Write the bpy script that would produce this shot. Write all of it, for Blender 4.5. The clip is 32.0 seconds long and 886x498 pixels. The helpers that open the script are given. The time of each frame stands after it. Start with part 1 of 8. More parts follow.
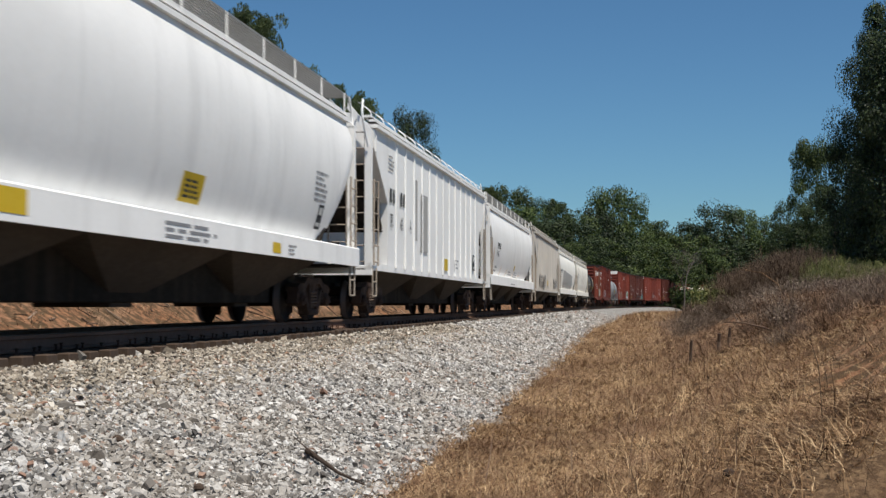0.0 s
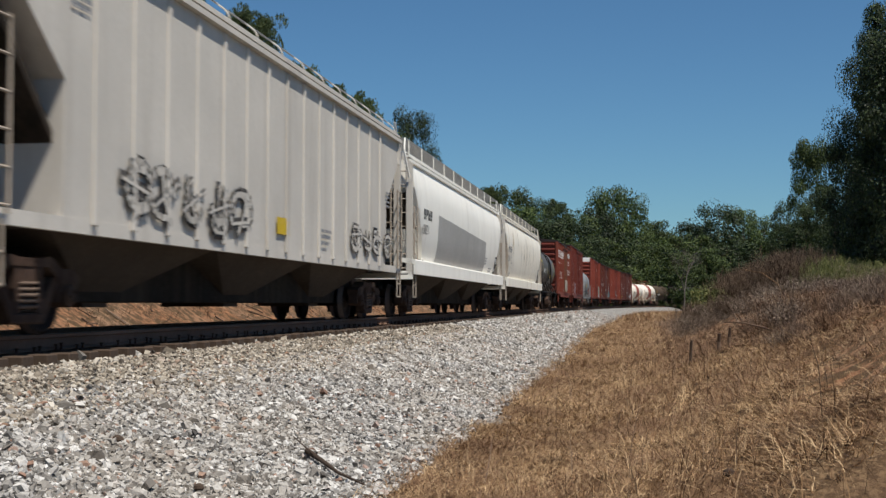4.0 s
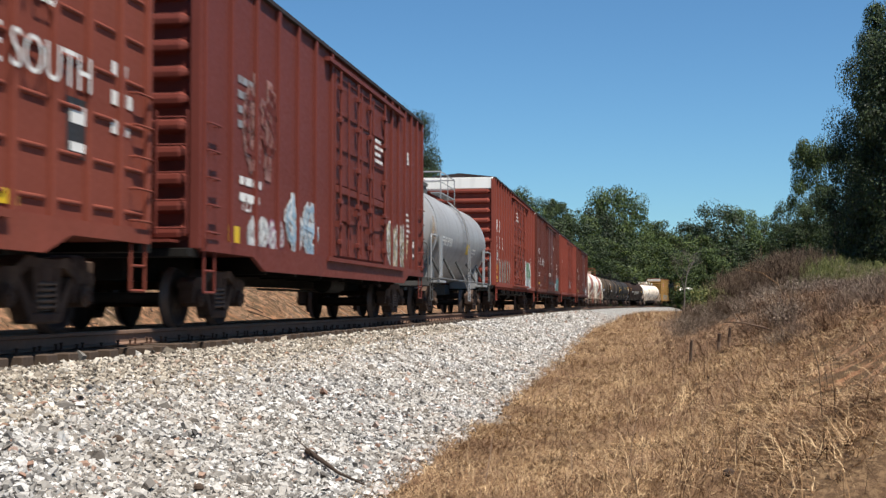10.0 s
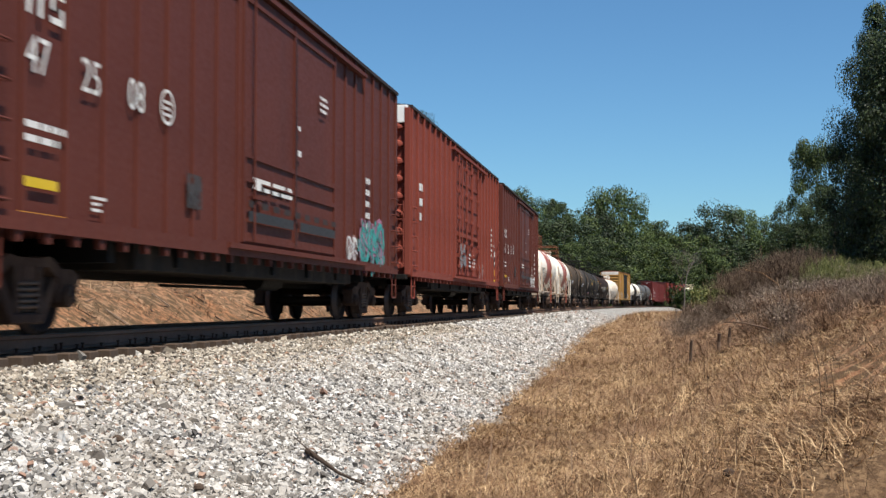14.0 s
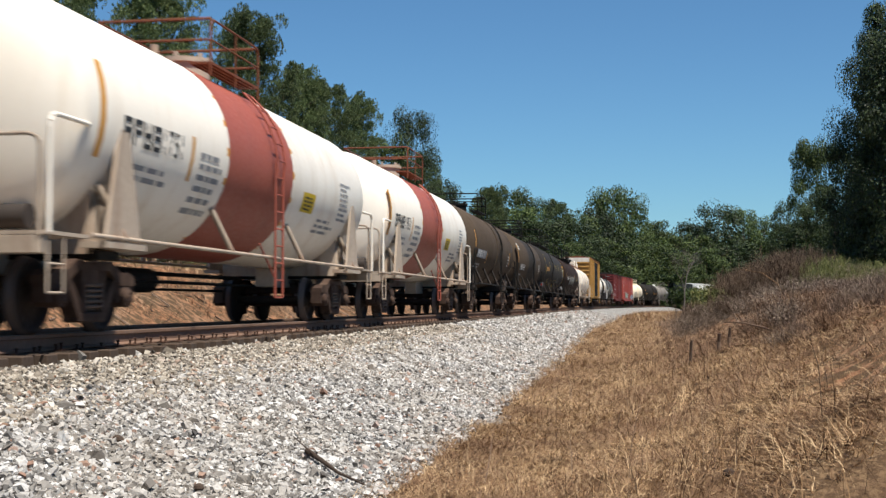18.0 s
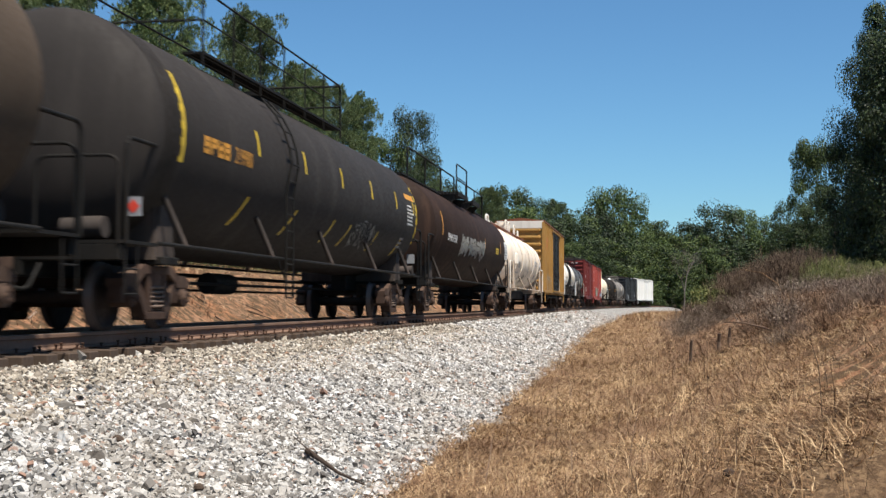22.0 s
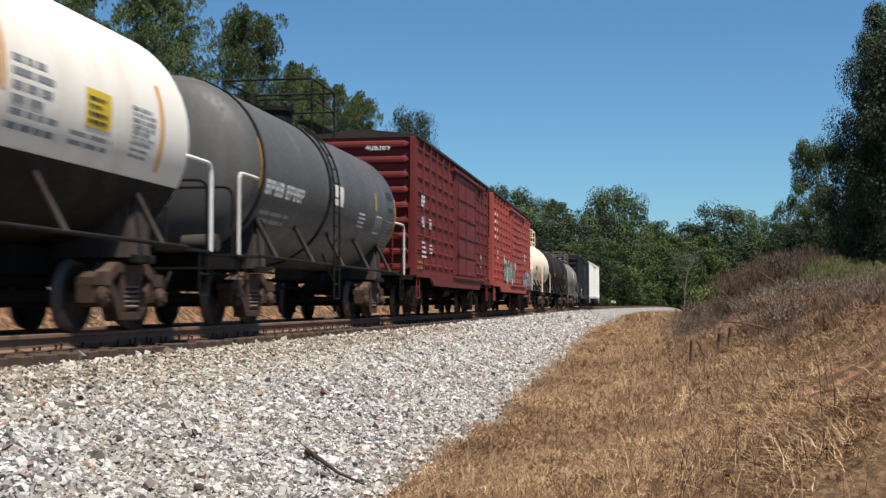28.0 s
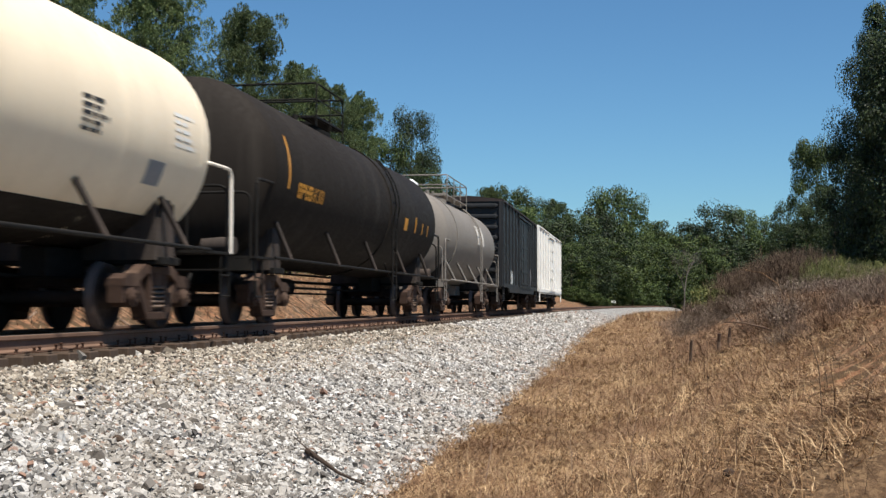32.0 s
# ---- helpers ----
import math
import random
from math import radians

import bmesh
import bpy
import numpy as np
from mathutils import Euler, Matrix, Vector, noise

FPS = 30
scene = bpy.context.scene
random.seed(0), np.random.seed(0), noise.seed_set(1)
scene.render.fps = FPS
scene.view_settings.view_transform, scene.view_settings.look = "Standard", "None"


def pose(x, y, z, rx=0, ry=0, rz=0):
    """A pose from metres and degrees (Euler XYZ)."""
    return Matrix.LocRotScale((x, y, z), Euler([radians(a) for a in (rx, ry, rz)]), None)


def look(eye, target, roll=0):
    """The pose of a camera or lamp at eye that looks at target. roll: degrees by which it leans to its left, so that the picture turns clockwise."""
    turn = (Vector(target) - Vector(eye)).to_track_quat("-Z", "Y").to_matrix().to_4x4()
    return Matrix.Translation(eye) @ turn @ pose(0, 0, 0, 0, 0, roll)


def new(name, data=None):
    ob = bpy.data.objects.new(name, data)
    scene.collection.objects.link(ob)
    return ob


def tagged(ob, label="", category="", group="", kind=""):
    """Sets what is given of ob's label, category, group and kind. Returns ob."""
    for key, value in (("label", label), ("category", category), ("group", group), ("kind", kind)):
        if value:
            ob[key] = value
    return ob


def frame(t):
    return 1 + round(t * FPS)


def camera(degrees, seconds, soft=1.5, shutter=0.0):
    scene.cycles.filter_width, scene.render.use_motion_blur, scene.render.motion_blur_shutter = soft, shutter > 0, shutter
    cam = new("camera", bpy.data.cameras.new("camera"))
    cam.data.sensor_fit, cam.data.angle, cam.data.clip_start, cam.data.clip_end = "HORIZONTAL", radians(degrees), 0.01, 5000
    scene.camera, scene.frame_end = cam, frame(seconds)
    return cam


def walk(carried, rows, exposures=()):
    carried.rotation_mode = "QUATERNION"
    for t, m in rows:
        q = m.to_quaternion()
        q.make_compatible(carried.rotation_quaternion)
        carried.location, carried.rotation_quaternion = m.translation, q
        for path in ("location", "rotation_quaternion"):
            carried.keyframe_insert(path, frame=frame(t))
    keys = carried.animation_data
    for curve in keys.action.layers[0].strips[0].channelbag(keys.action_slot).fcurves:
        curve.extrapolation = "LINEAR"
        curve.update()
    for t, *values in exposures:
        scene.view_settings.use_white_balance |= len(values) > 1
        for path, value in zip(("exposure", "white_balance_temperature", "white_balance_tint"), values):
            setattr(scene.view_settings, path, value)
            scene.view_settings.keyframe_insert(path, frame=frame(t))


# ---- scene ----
import functools

EYE = 0.342                      # camera height over the rail heads, z = 0 is the top of the rails
cam = camera(39.24, 32.0, soft=1.42, shutter=0.3)
walk(cam, [(0.0, pose(0, 0, EYE, 92.537, 0, 0)), (32.0, pose(0, 0, EYE, 92.537, 0, 0))],
     exposures=[(0.0, 0.18), (1.0, 0.18), (2.0, 0.13), (3.0, 0.11), (5.0, 0.24), (6.0, 0.28), (7.0, 0.27), (8.0, 0.34), (9.0, 0.70), (17.0, 0.72), (18.0, 0.60), (19.0, 0.53), (20.0, 0.68), (21.0, 0.76), (24.0, 0.76), (25.0, 0.68), (28.0, 0.60), (29.0, 0.68), (30.0, 0.72), (31.0, 0.65), (32.0, 0.60)])

# ---- world and sun ----
SUN_EL, SUN_AZ = 65.0, -53.0     # degrees: height, and bearing counted from +X
world = bpy.data.worlds.new("world")
scene.world = world
world.use_nodes = True
wn = world.node_tree.nodes
sky = wn.new("ShaderNodeTexSky")
sky.sky_type, sky.sun_disc = "NISHITA", False
sky.sun_elevation, sky.sun_rotation = radians(SUN_EL), radians(90 - SUN_AZ)
sky.altitude, sky.air_density, sky.dust_density, sky.ozone_density = 200, 1.0, 0.2, 2.0
wn["Background"].inputs["Strength"].default_value = 0.056
deep = wn.new("ShaderNodeMix")   # the deep blue of a dry clear day
deep.data_type, deep.blend_type, deep.inputs[0].default_value, deep.inputs[7].default_value = "RGBA", "MULTIPLY", 1.0, (0.675, 1.045, 1.28, 1)
world.node_tree.links.new(sky.outputs[0], deep.inputs[6])
world.node_tree.links.new(deep.outputs[2], wn["Background"].inputs["Color"])
sun = new("sun", bpy.data.lights.new("sun", "SUN"))
sun.data.energy, sun.data.angle, sun.data.color = 5.0, radians(0.55), (1.0, 0.945, 0.85)
_a, _e = radians(SUN_AZ), radians(SUN_EL)
sun.matrix_world = look((60 * math.cos(_a) * math.cos(_e), 60 * math.sin(_a) * math.cos(_e), 60 * math.sin(_e)), (0, 0, 0))

# ---- the line of the track: arc length to place and bearing ----
KNOT_S = [-700, -40, 0, 40, 80, 130, 190, 260, 350, 430, 480, 1600]
KNOT_K = [-0.00019, -0.00019, 0.00027, -0.00021, -0.00025, -0.0009, -0.00248, -0.00383, -0.0050, -0.0030, 0, 0]
DS = 0.5
TS = np.arange(-700, 1600, DS)
_k = np.interp(TS, KNOT_S, KNOT_K)
_i0 = int(round(700 / DS))
TPSI = np.cumsum(_k) * DS
TPSI = TPSI - TPSI[_i0] + radians(80.817)
TX, TY = np.cumsum(np.cos(TPSI)) * DS, np.cumsum(np.sin(TPSI)) * DS
TX, TY = TX - TX[_i0], TY - TY[_i0] + 46.469


def on_track(s, u=0.0):
    """Place and bearing at arc length s, u metres to the camera's side of the centre line."""
    p = np.interp(s, TS, TPSI)
    return np.interp(s, TS, TX) + u * np.sin(p), np.interp(s, TS, TY) - u * np.cos(p), p


# ---- materials ----
def nodes_of(name):
    m = bpy.data.materials.new(name)
    m.use_nodes = True
    nt = m.node_tree
    return m, nt, nt.nodes["Principled BSDF"], nt.links.new


def noise_tex(nt, vec, scale, detail=4, rough=0.55, stretch=None):
    n = nt.nodes.new("ShaderNodeTexNoise")
    n.inputs["Scale"].default_value, n.inputs["Detail"].default_value, n.inputs["Roughness"].default_value = scale, detail, rough
    if stretch:
        mp = nt.nodes.new("ShaderNodeMapping")
        mp.inputs["Scale"].default_value = stretch
        nt.links.new(vec, mp.inputs["Vector"])
        vec = mp.outputs[0]
    nt.links.new(vec, n.inputs["Vector"])
    return n.outputs["Fac"]


def ramp(nt, fac, stops):
    r = nt.nodes.new("ShaderNodeValToRGB")
    el = r.color_ramp.elements
    while len(el) < len(stops):
        el.new(0.5)
    for e, (p, c) in zip(el, stops):
        e.position, e.color = p, (c, c, c, 1) if isinstance(c, (int, float)) else (*c, 1)
    nt.links.new(fac, r.inputs[0])
    return r.outputs[0]


def mix(nt, fac, a, b, mode="MIX"):
    m = nt.nodes.new("ShaderNodeMix")
    m.data_type, m.blend_type = "RGBA", mode
    for sock, v in ((m.inputs[0], fac), (m.inputs[6], a), (m.inputs[7], b)):
        if isinstance(v, (int, float)):
            sock.default_value = v
        elif isinstance(v, tuple):
            sock.default_value = (*v, 1)
        else:
            nt.links.new(v, sock)
    return m.outputs[2]


def bump(nt, bsdf, height, strength, dist=0.02):
    b = nt.nodes.new("ShaderNodeBump")
    b.inputs["Strength"].default_value, b.inputs["Distance"].default_value = strength, dist
    nt.links.new(height, b.inputs["Height"])
    nt.links.new(b.outputs[0], bsdf.inputs["Normal"])


def scaled(c, f):
    return tuple(min(1.0, x * f) for x in c)


def paint(name, col, rough=0.5, metal=0.0, var=0.18, dirt=(0.06, 0.045, 0.035), dirt_amount=0.35, streak=None, streak_amount=0.0, bumps=0.15, streak_at=(0.52, 0.68), spec=0.3):
    """Weathered paint on steel: mottled at two scales, with dirt and runs down the sides."""
    m, nt, bs, link = nodes_of(name)
    tc = nt.nodes.new("ShaderNodeTexCoord").outputs["Object"]
    big = noise_tex(nt, tc, 0.55, 5)
    fine = noise_tex(nt, tc, 14, 5, 0.65)
    c = mix(nt, ramp(nt, big, [(0.3, 0), (0.7, 1)]), scaled(col, 1 - var), scaled(col, 1 + var * 0.6))
    c = mix(nt, ramp(nt, fine, [(0.35, 0), (0.75, 0.5)]), c, scaled(col, 1 - var * 1.2))
    runs = noise_tex(nt, tc, 2.2, 4, 0.6, (1.0, 1.0, 0.07))
    c = mix(nt, ramp(nt, runs, [(0.5, 0), (0.8, dirt_amount)]), c, dirt)
    if streak:
        r2 = noise_tex(nt, tc, 1.1, 5, 0.7, (1.0, 1.0, 0.11))
        c = mix(nt, ramp(nt, r2, [(streak_at[0], 0), (streak_at[1], streak_amount)]), c, streak)
    link(c, bs.inputs["Base Color"])
    link(ramp(nt, fine, [(0.3, max(0, rough - 0.1)), (0.7, min(1, rough + 0.15))]), bs.inputs["Roughness"])
    bs.inputs["Metallic"].default_value, bs.inputs["Specular IOR Level"].default_value = metal, spec
    if bumps:
        bump(nt, bs, noise_tex(nt, tc, 30, 4), bumps, 0.006)
    return m


def islands(name, stops, rough=0.85, fine_scale=60, bumps=0.3, spec=0.3, patch=None):
    """Loose matter: one colour of the ramp for each piece, with a little grain."""
    m, nt, bs, link = nodes_of(name)
    geo = nt.nodes.new("ShaderNodeNewGeometry")
    tc = nt.nodes.new("ShaderNodeTexCoord").outputs["Object"]
    c = ramp(nt, geo.outputs["Random Per Island"], stops)
    f = noise_tex(nt, tc, fine_scale, 3)
    c = mix(nt, 0.35, c, ramp(nt, f, [(0.3, 0.25), (0.7, 1.0)]), "MULTIPLY")
    if patch:
        c = mix(nt, ramp(nt, noise_tex(nt, tc, patch[0], 3), [(0.42, 0), (0.62, patch[2])]), c, patch[1])
    link(c, bs.inputs["Base Color"])
    bs.inputs["Roughness"].default_value, bs.inputs["Specular IOR Level"].default_value = rough, spec
    if bumps:
        bump(nt, bs, f, bumps, 0.01)
    return m


def stain(name, col, top=0.6, span=(0.34, 0.70)):
    """A thin broken film that lets the paint below show through."""
    m, nt, bs, link = nodes_of(name)
    tc = nt.nodes.new("ShaderNodeTexCoord").outputs["Object"]
    bs.inputs["Base Color"].default_value = (*col, 1)
    bs.inputs["Roughness"].default_value = 0.8
    link(ramp(nt, noise_tex(nt, tc, 3.0, 6, 0.7, (1.6, 1.6, 0.16)), [(span[0], 0.0), (span[1], top)]), bs.inputs["Alpha"])
    return m


def spray(name, col, top=0.96):
    """Sprayed paint: mottled, worn through in spots."""
    m, nt, bs, link = nodes_of(name)
    tc = nt.nodes.new("ShaderNodeTexCoord").outputs["Object"]
    c = mix(nt, ramp(nt, noise_tex(nt, tc, 2.5, 5), [(0.35, 0), (0.65, 1)]), scaled(col, 0.75), scaled(col, 1.15))
    link(c, bs.inputs["Base Color"])
    bs.inputs["Roughness"].default_value, bs.inputs["Specular IOR Level"].default_value = 0.65, 0.2
    link(ramp(nt, noise_tex(nt, tc, 7.0, 6, 0.75), [(0.36, 0.12), (0.50, top)]), bs.inputs["Alpha"])
    return m


def leafy(name, stops, trans=0.25):
    m, nt, bs, link = nodes_of(name)
    geo = nt.nodes.new("ShaderNodeNewGeometry")
    info = nt.nodes.new("ShaderNodeObjectInfo")
    c = ramp(nt, geo.outputs["Random Per Island"], stops)
    h = nt.nodes.new("ShaderNodeHueSaturation")
    mp = nt.nodes.new("ShaderNodeMapRange")
    mp.inputs[3].default_value, mp.inputs[4].default_value = 0.75, 1.3
    link(info.outputs["Random"], mp.inputs[0])
    link(mp.outputs[0], h.inputs["Value"])
    link(c, h.inputs["Color"])
    link(h.outputs[0], bs.inputs["Base Color"])
    bs.inputs["Roughness"].default_value, bs.inputs["Specular IOR Level"].default_value = 0.6, 0.35
    tr = nt.nodes.new("ShaderNodeBsdfTranslucent")
    link(h.outputs[0], tr.inputs["Color"])
    ms = nt.nodes.new("ShaderNodeMixShader")
    ms.inputs[0].default_value = trans
    link(bs.outputs[0], ms.inputs[1])
    link(tr.outputs[0], ms.inputs[2])
    link(ms.outputs[0], nt.nodes["Material Output"].inputs["Surface"])
    return m


def ground_material():
    m, nt, bs, link = nodes_of("ground_soil")
    tc = nt.nodes.new("ShaderNodeTexCoord").outputs["Object"]
    at = nt.nodes.new("ShaderNodeAttribute")
    at.attribute_name = "zone"
    sep = nt.nodes.new("ShaderNodeSeparateColor")
    link(at.outputs["Color"], sep.inputs[0])
    big, mid, fine = noise_tex(nt, tc, 0.35, 5), noise_tex(nt, tc, 3, 5), noise_tex(nt, tc, 24, 5, 0.7)
    vor = nt.nodes.new("ShaderNodeTexVoronoi")
    vor.inputs["Scale"].default_value = 24
    link(tc, vor.inputs["Vector"])
    stone = ramp(nt, vor.outputs["Color"], [(0.15, (0.12, 0.11, 0.10)), (0.5, (0.28, 0.27, 0.25)), (0.85, (0.46, 0.45, 0.43))])
    stone = mix(nt, ramp(nt, vor.outputs["Distance"], [(0.35, 0), (0.8, 0.6)]), stone, (0.14, 0.13, 0.12))
    straw = mix(nt, mid, (0.065, 0.039, 0.022), (0.19, 0.115, 0.062))
    fibre = noise_tex(nt, tc, 22, 4, 0.8, (1.0, 0.22, 1.0))
    straw = mix(nt, ramp(nt, fibre, [(0.46, 0), (0.60, 0.75)]), straw, (0.34, 0.22, 0.12))
    straw = mix(nt, ramp(nt, big, [(0.45, 0), (0.65, 0.7)]), straw, (0.15, 0.085, 0.05))
    clay = mix(nt, mid, (0.24, 0.10, 0.05), (0.42, 0.22, 0.12))
    clay = mix(nt, ramp(nt, big, [(0.4, 0), (0.7, 0.8)]), clay, (0.28, 0.20, 0.135))
    gully = noise_tex(nt, tc, 3.2, 6, 0.75, (0.9, 1.3, 0.9))
    clay = mix(nt, ramp(nt, gully, [(0.42, 0), (0.54, 0.92)]), clay, (0.075, 0.052, 0.030))
    green = mix(nt, mid, (0.045, 0.06, 0.02), (0.16, 0.13, 0.06))
    c = mix(nt, sep.outputs[0], straw, stone)
    c = mix(nt, sep.outputs[1], c, clay)
    c = mix(nt, sep.outputs[2], c, green)
    c = mix(nt, 0.35, c, ramp(nt, fine, [(0.25, 0.3), (0.75, 1)]), "MULTIPLY")
    link(c, bs.inputs["Base Color"])
    bs.inputs["Roughness"].default_value, bs.inputs["Specular IOR Level"].default_value = 0.95, 0.1
    bump(nt, bs, fine, 0.6, 0.05)
    return m


M = {
    "ground": ground_material(),
    "stone": islands("crushed_stone", [(0.0, (0.055, 0.05, 0.048)), (0.13, (0.16, 0.15, 0.14)), (0.45, (0.34, 0.32, 0.295)), (0.72, (0.46, 0.44, 0.415)), (0.93, (0.70, 0.685, 0.66)), (0.98, (0.28, 0.17, 0.125))], 0.85, 45, 0.5, 0.3, (0.7, (0.41, 0.34, 0.26), 0.22)),
    "tanstone": islands("tan_stained_stone", [(0.0, (0.055, 0.045, 0.036)), (0.13, (0.15, 0.125, 0.10)), (0.45, (0.31, 0.265, 0.21)), (0.72, (0.42, 0.365, 0.295)), (0.93, (0.62, 0.57, 0.50)), (0.98, (0.28, 0.17, 0.115))], 0.85, 45, 0.5, 0.3),
    "straw": islands("dry_straw", [(0, (0.030, 0.016, 0.009)), (0.3, (0.15, 0.080, 0.039)), (0.65, (0.385, 0.235, 0.118)), (1, (0.80, 0.59, 0.35))], 0.8, 8, 0, 0.2, (0.8, (0.135, 0.073, 0.043), 0.65)),
    "bankstraw": islands("brown_bank_grass", [(0, (0.024, 0.013, 0.009)), (0.3, (0.10, 0.052, 0.031)), (0.65, (0.245, 0.142, 0.080)), (1, (0.56, 0.40, 0.25))], 0.85, 8, 0, 0.15, (0.7, (0.10, 0.055, 0.038), 0.6)),
    "twig": islands("dead_twig", [(0, (0.035, 0.023, 0.017)), (0.5, (0.13, 0.085, 0.062)), (1, (0.32, 0.235, 0.175))], 0.85, 8, 0, 0.2),
    "plume": islands("dead_weed_plumes", [(0, (0.040, 0.026, 0.018)), (0.5, (0.115, 0.078, 0.055)), (1, (0.20, 0.145, 0.10))], 0.9, 8, 0, 0.1),
    "vine": islands("bleached_vine", [(0, (0.05, 0.036, 0.028)), (0.5, (0.15, 0.11, 0.085)), (1, (0.42, 0.33, 0.25))], 0.85, 8, 0, 0.15),
    "greybark": paint("bleached_bark", (0.150, 0.130, 0.112), 0.9, var=0.3, bumps=0.3),
    "bark": paint("bark", (0.075, 0.052, 0.040), 0.9, var=0.4, bumps=0.8),
    "pine": leafy("pine_needles", [(0, (0.024, 0.042, 0.014)), (0.5, (0.070, 0.105, 0.034)), (1, (0.17, 0.205, 0.075))], 0.15),
    "leaf": leafy("broad_leaves", [(0, (0.008, 0.017, 0.005)), (0.5, (0.038, 0.064, 0.015)), (1, (0.115, 0.148, 0.034))], 0.16),
    "darkleaf": leafy("dark_leaves", [(0, (0.005, 0.011, 0.004)), (0.5, (0.022, 0.038, 0.011)), (1, (0.058, 0.084, 0.021))], 0.10),
    "weed": leafy("weed_leaves", [(0, (0.04, 0.055, 0.016)), (0.5, (0.11, 0.125, 0.035)), (1, (0.26, 0.25, 0.085))], 0.3),
    "rail": paint("dusty_rusty_rail", (0.195, 0.122, 0.088), 0.85, var=0.30, dirt=(0.15, 0.075, 0.05), dirt_amount=0.45, bumps=0.4, spec=0.1),
    "spike": paint("rusty_spike", (0.10, 0.055, 0.038), 0.8, var=0.35, bumps=0.3, spec=0.1),
    "railhead": paint("polished_rail_head", (0.16, 0.13, 0.115), 0.6, 0.2, var=0.1, dirt_amount=0.1, bumps=0),
    "tie": paint("creosoted_tie", (0.075, 0.05, 0.035), 0.9, var=0.4, bumps=0.6),
    "black": paint("black_steel", (0.011, 0.010, 0.009), 0.7, var=0.3, dirt=(0.045, 0.034, 0.026), dirt_amount=0.3, spec=0.15),
    "truck": paint("rusty_cast_steel", (0.078, 0.048, 0.036), 0.85, var=0.5, dirt=(0.21, 0.14, 0.10), dirt_amount=0.6, bumps=0.4, spec=0.15),
    "wheel": paint("wheel_steel", (0.034, 0.024, 0.020), 0.75, 0.0, var=0.3, bumps=0.2, spec=0.15),
    "spring_dust": paint("dusty_coil_spring", (0.20, 0.145, 0.115), 0.8, var=0.3, dirt=(0.05, 0.035, 0.028), dirt_amount=0.5, bumps=0, spec=0.1),
    "tread": paint("worn_wheel_tread", (0.105, 0.076, 0.064), 0.5, 0.3, var=0.25, dirt=(0.06, 0.04, 0.03), dirt_amount=0.5, bumps=0),
    "white": paint("white_paint", (0.74, 0.74, 0.73), 0.45, var=0.06, dirt=(0.42, 0.38, 0.33), dirt_amount=0.25),
    "mark_white": paint("white_lettering", (0.72, 0.71, 0.68), 0.6, var=0.12, dirt_amount=0.25, bumps=0),
    "mark_black": paint("black_lettering", (0.03, 0.03, 0.032), 0.6, var=0.15, dirt_amount=0.1, bumps=0),
    "mark_grey": paint("grey_lettering", (0.25, 0.25, 0.26), 0.6, var=0.15, dirt_amount=0.1, bumps=0),
    "yellow": paint("yellow_marking", (0.62, 0.42, 0.02), 0.5, var=0.12, dirt_amount=0.15, bumps=0),
    "orange": paint("orange_marking", (0.60, 0.27, 0.03), 0.5, var=0.12, dirt_amount=0.15, bumps=0),
    "red_mark": paint("red_marking", (0.55, 0.05, 0.03), 0.5, var=0.12, dirt_amount=0.1, bumps=0),
}


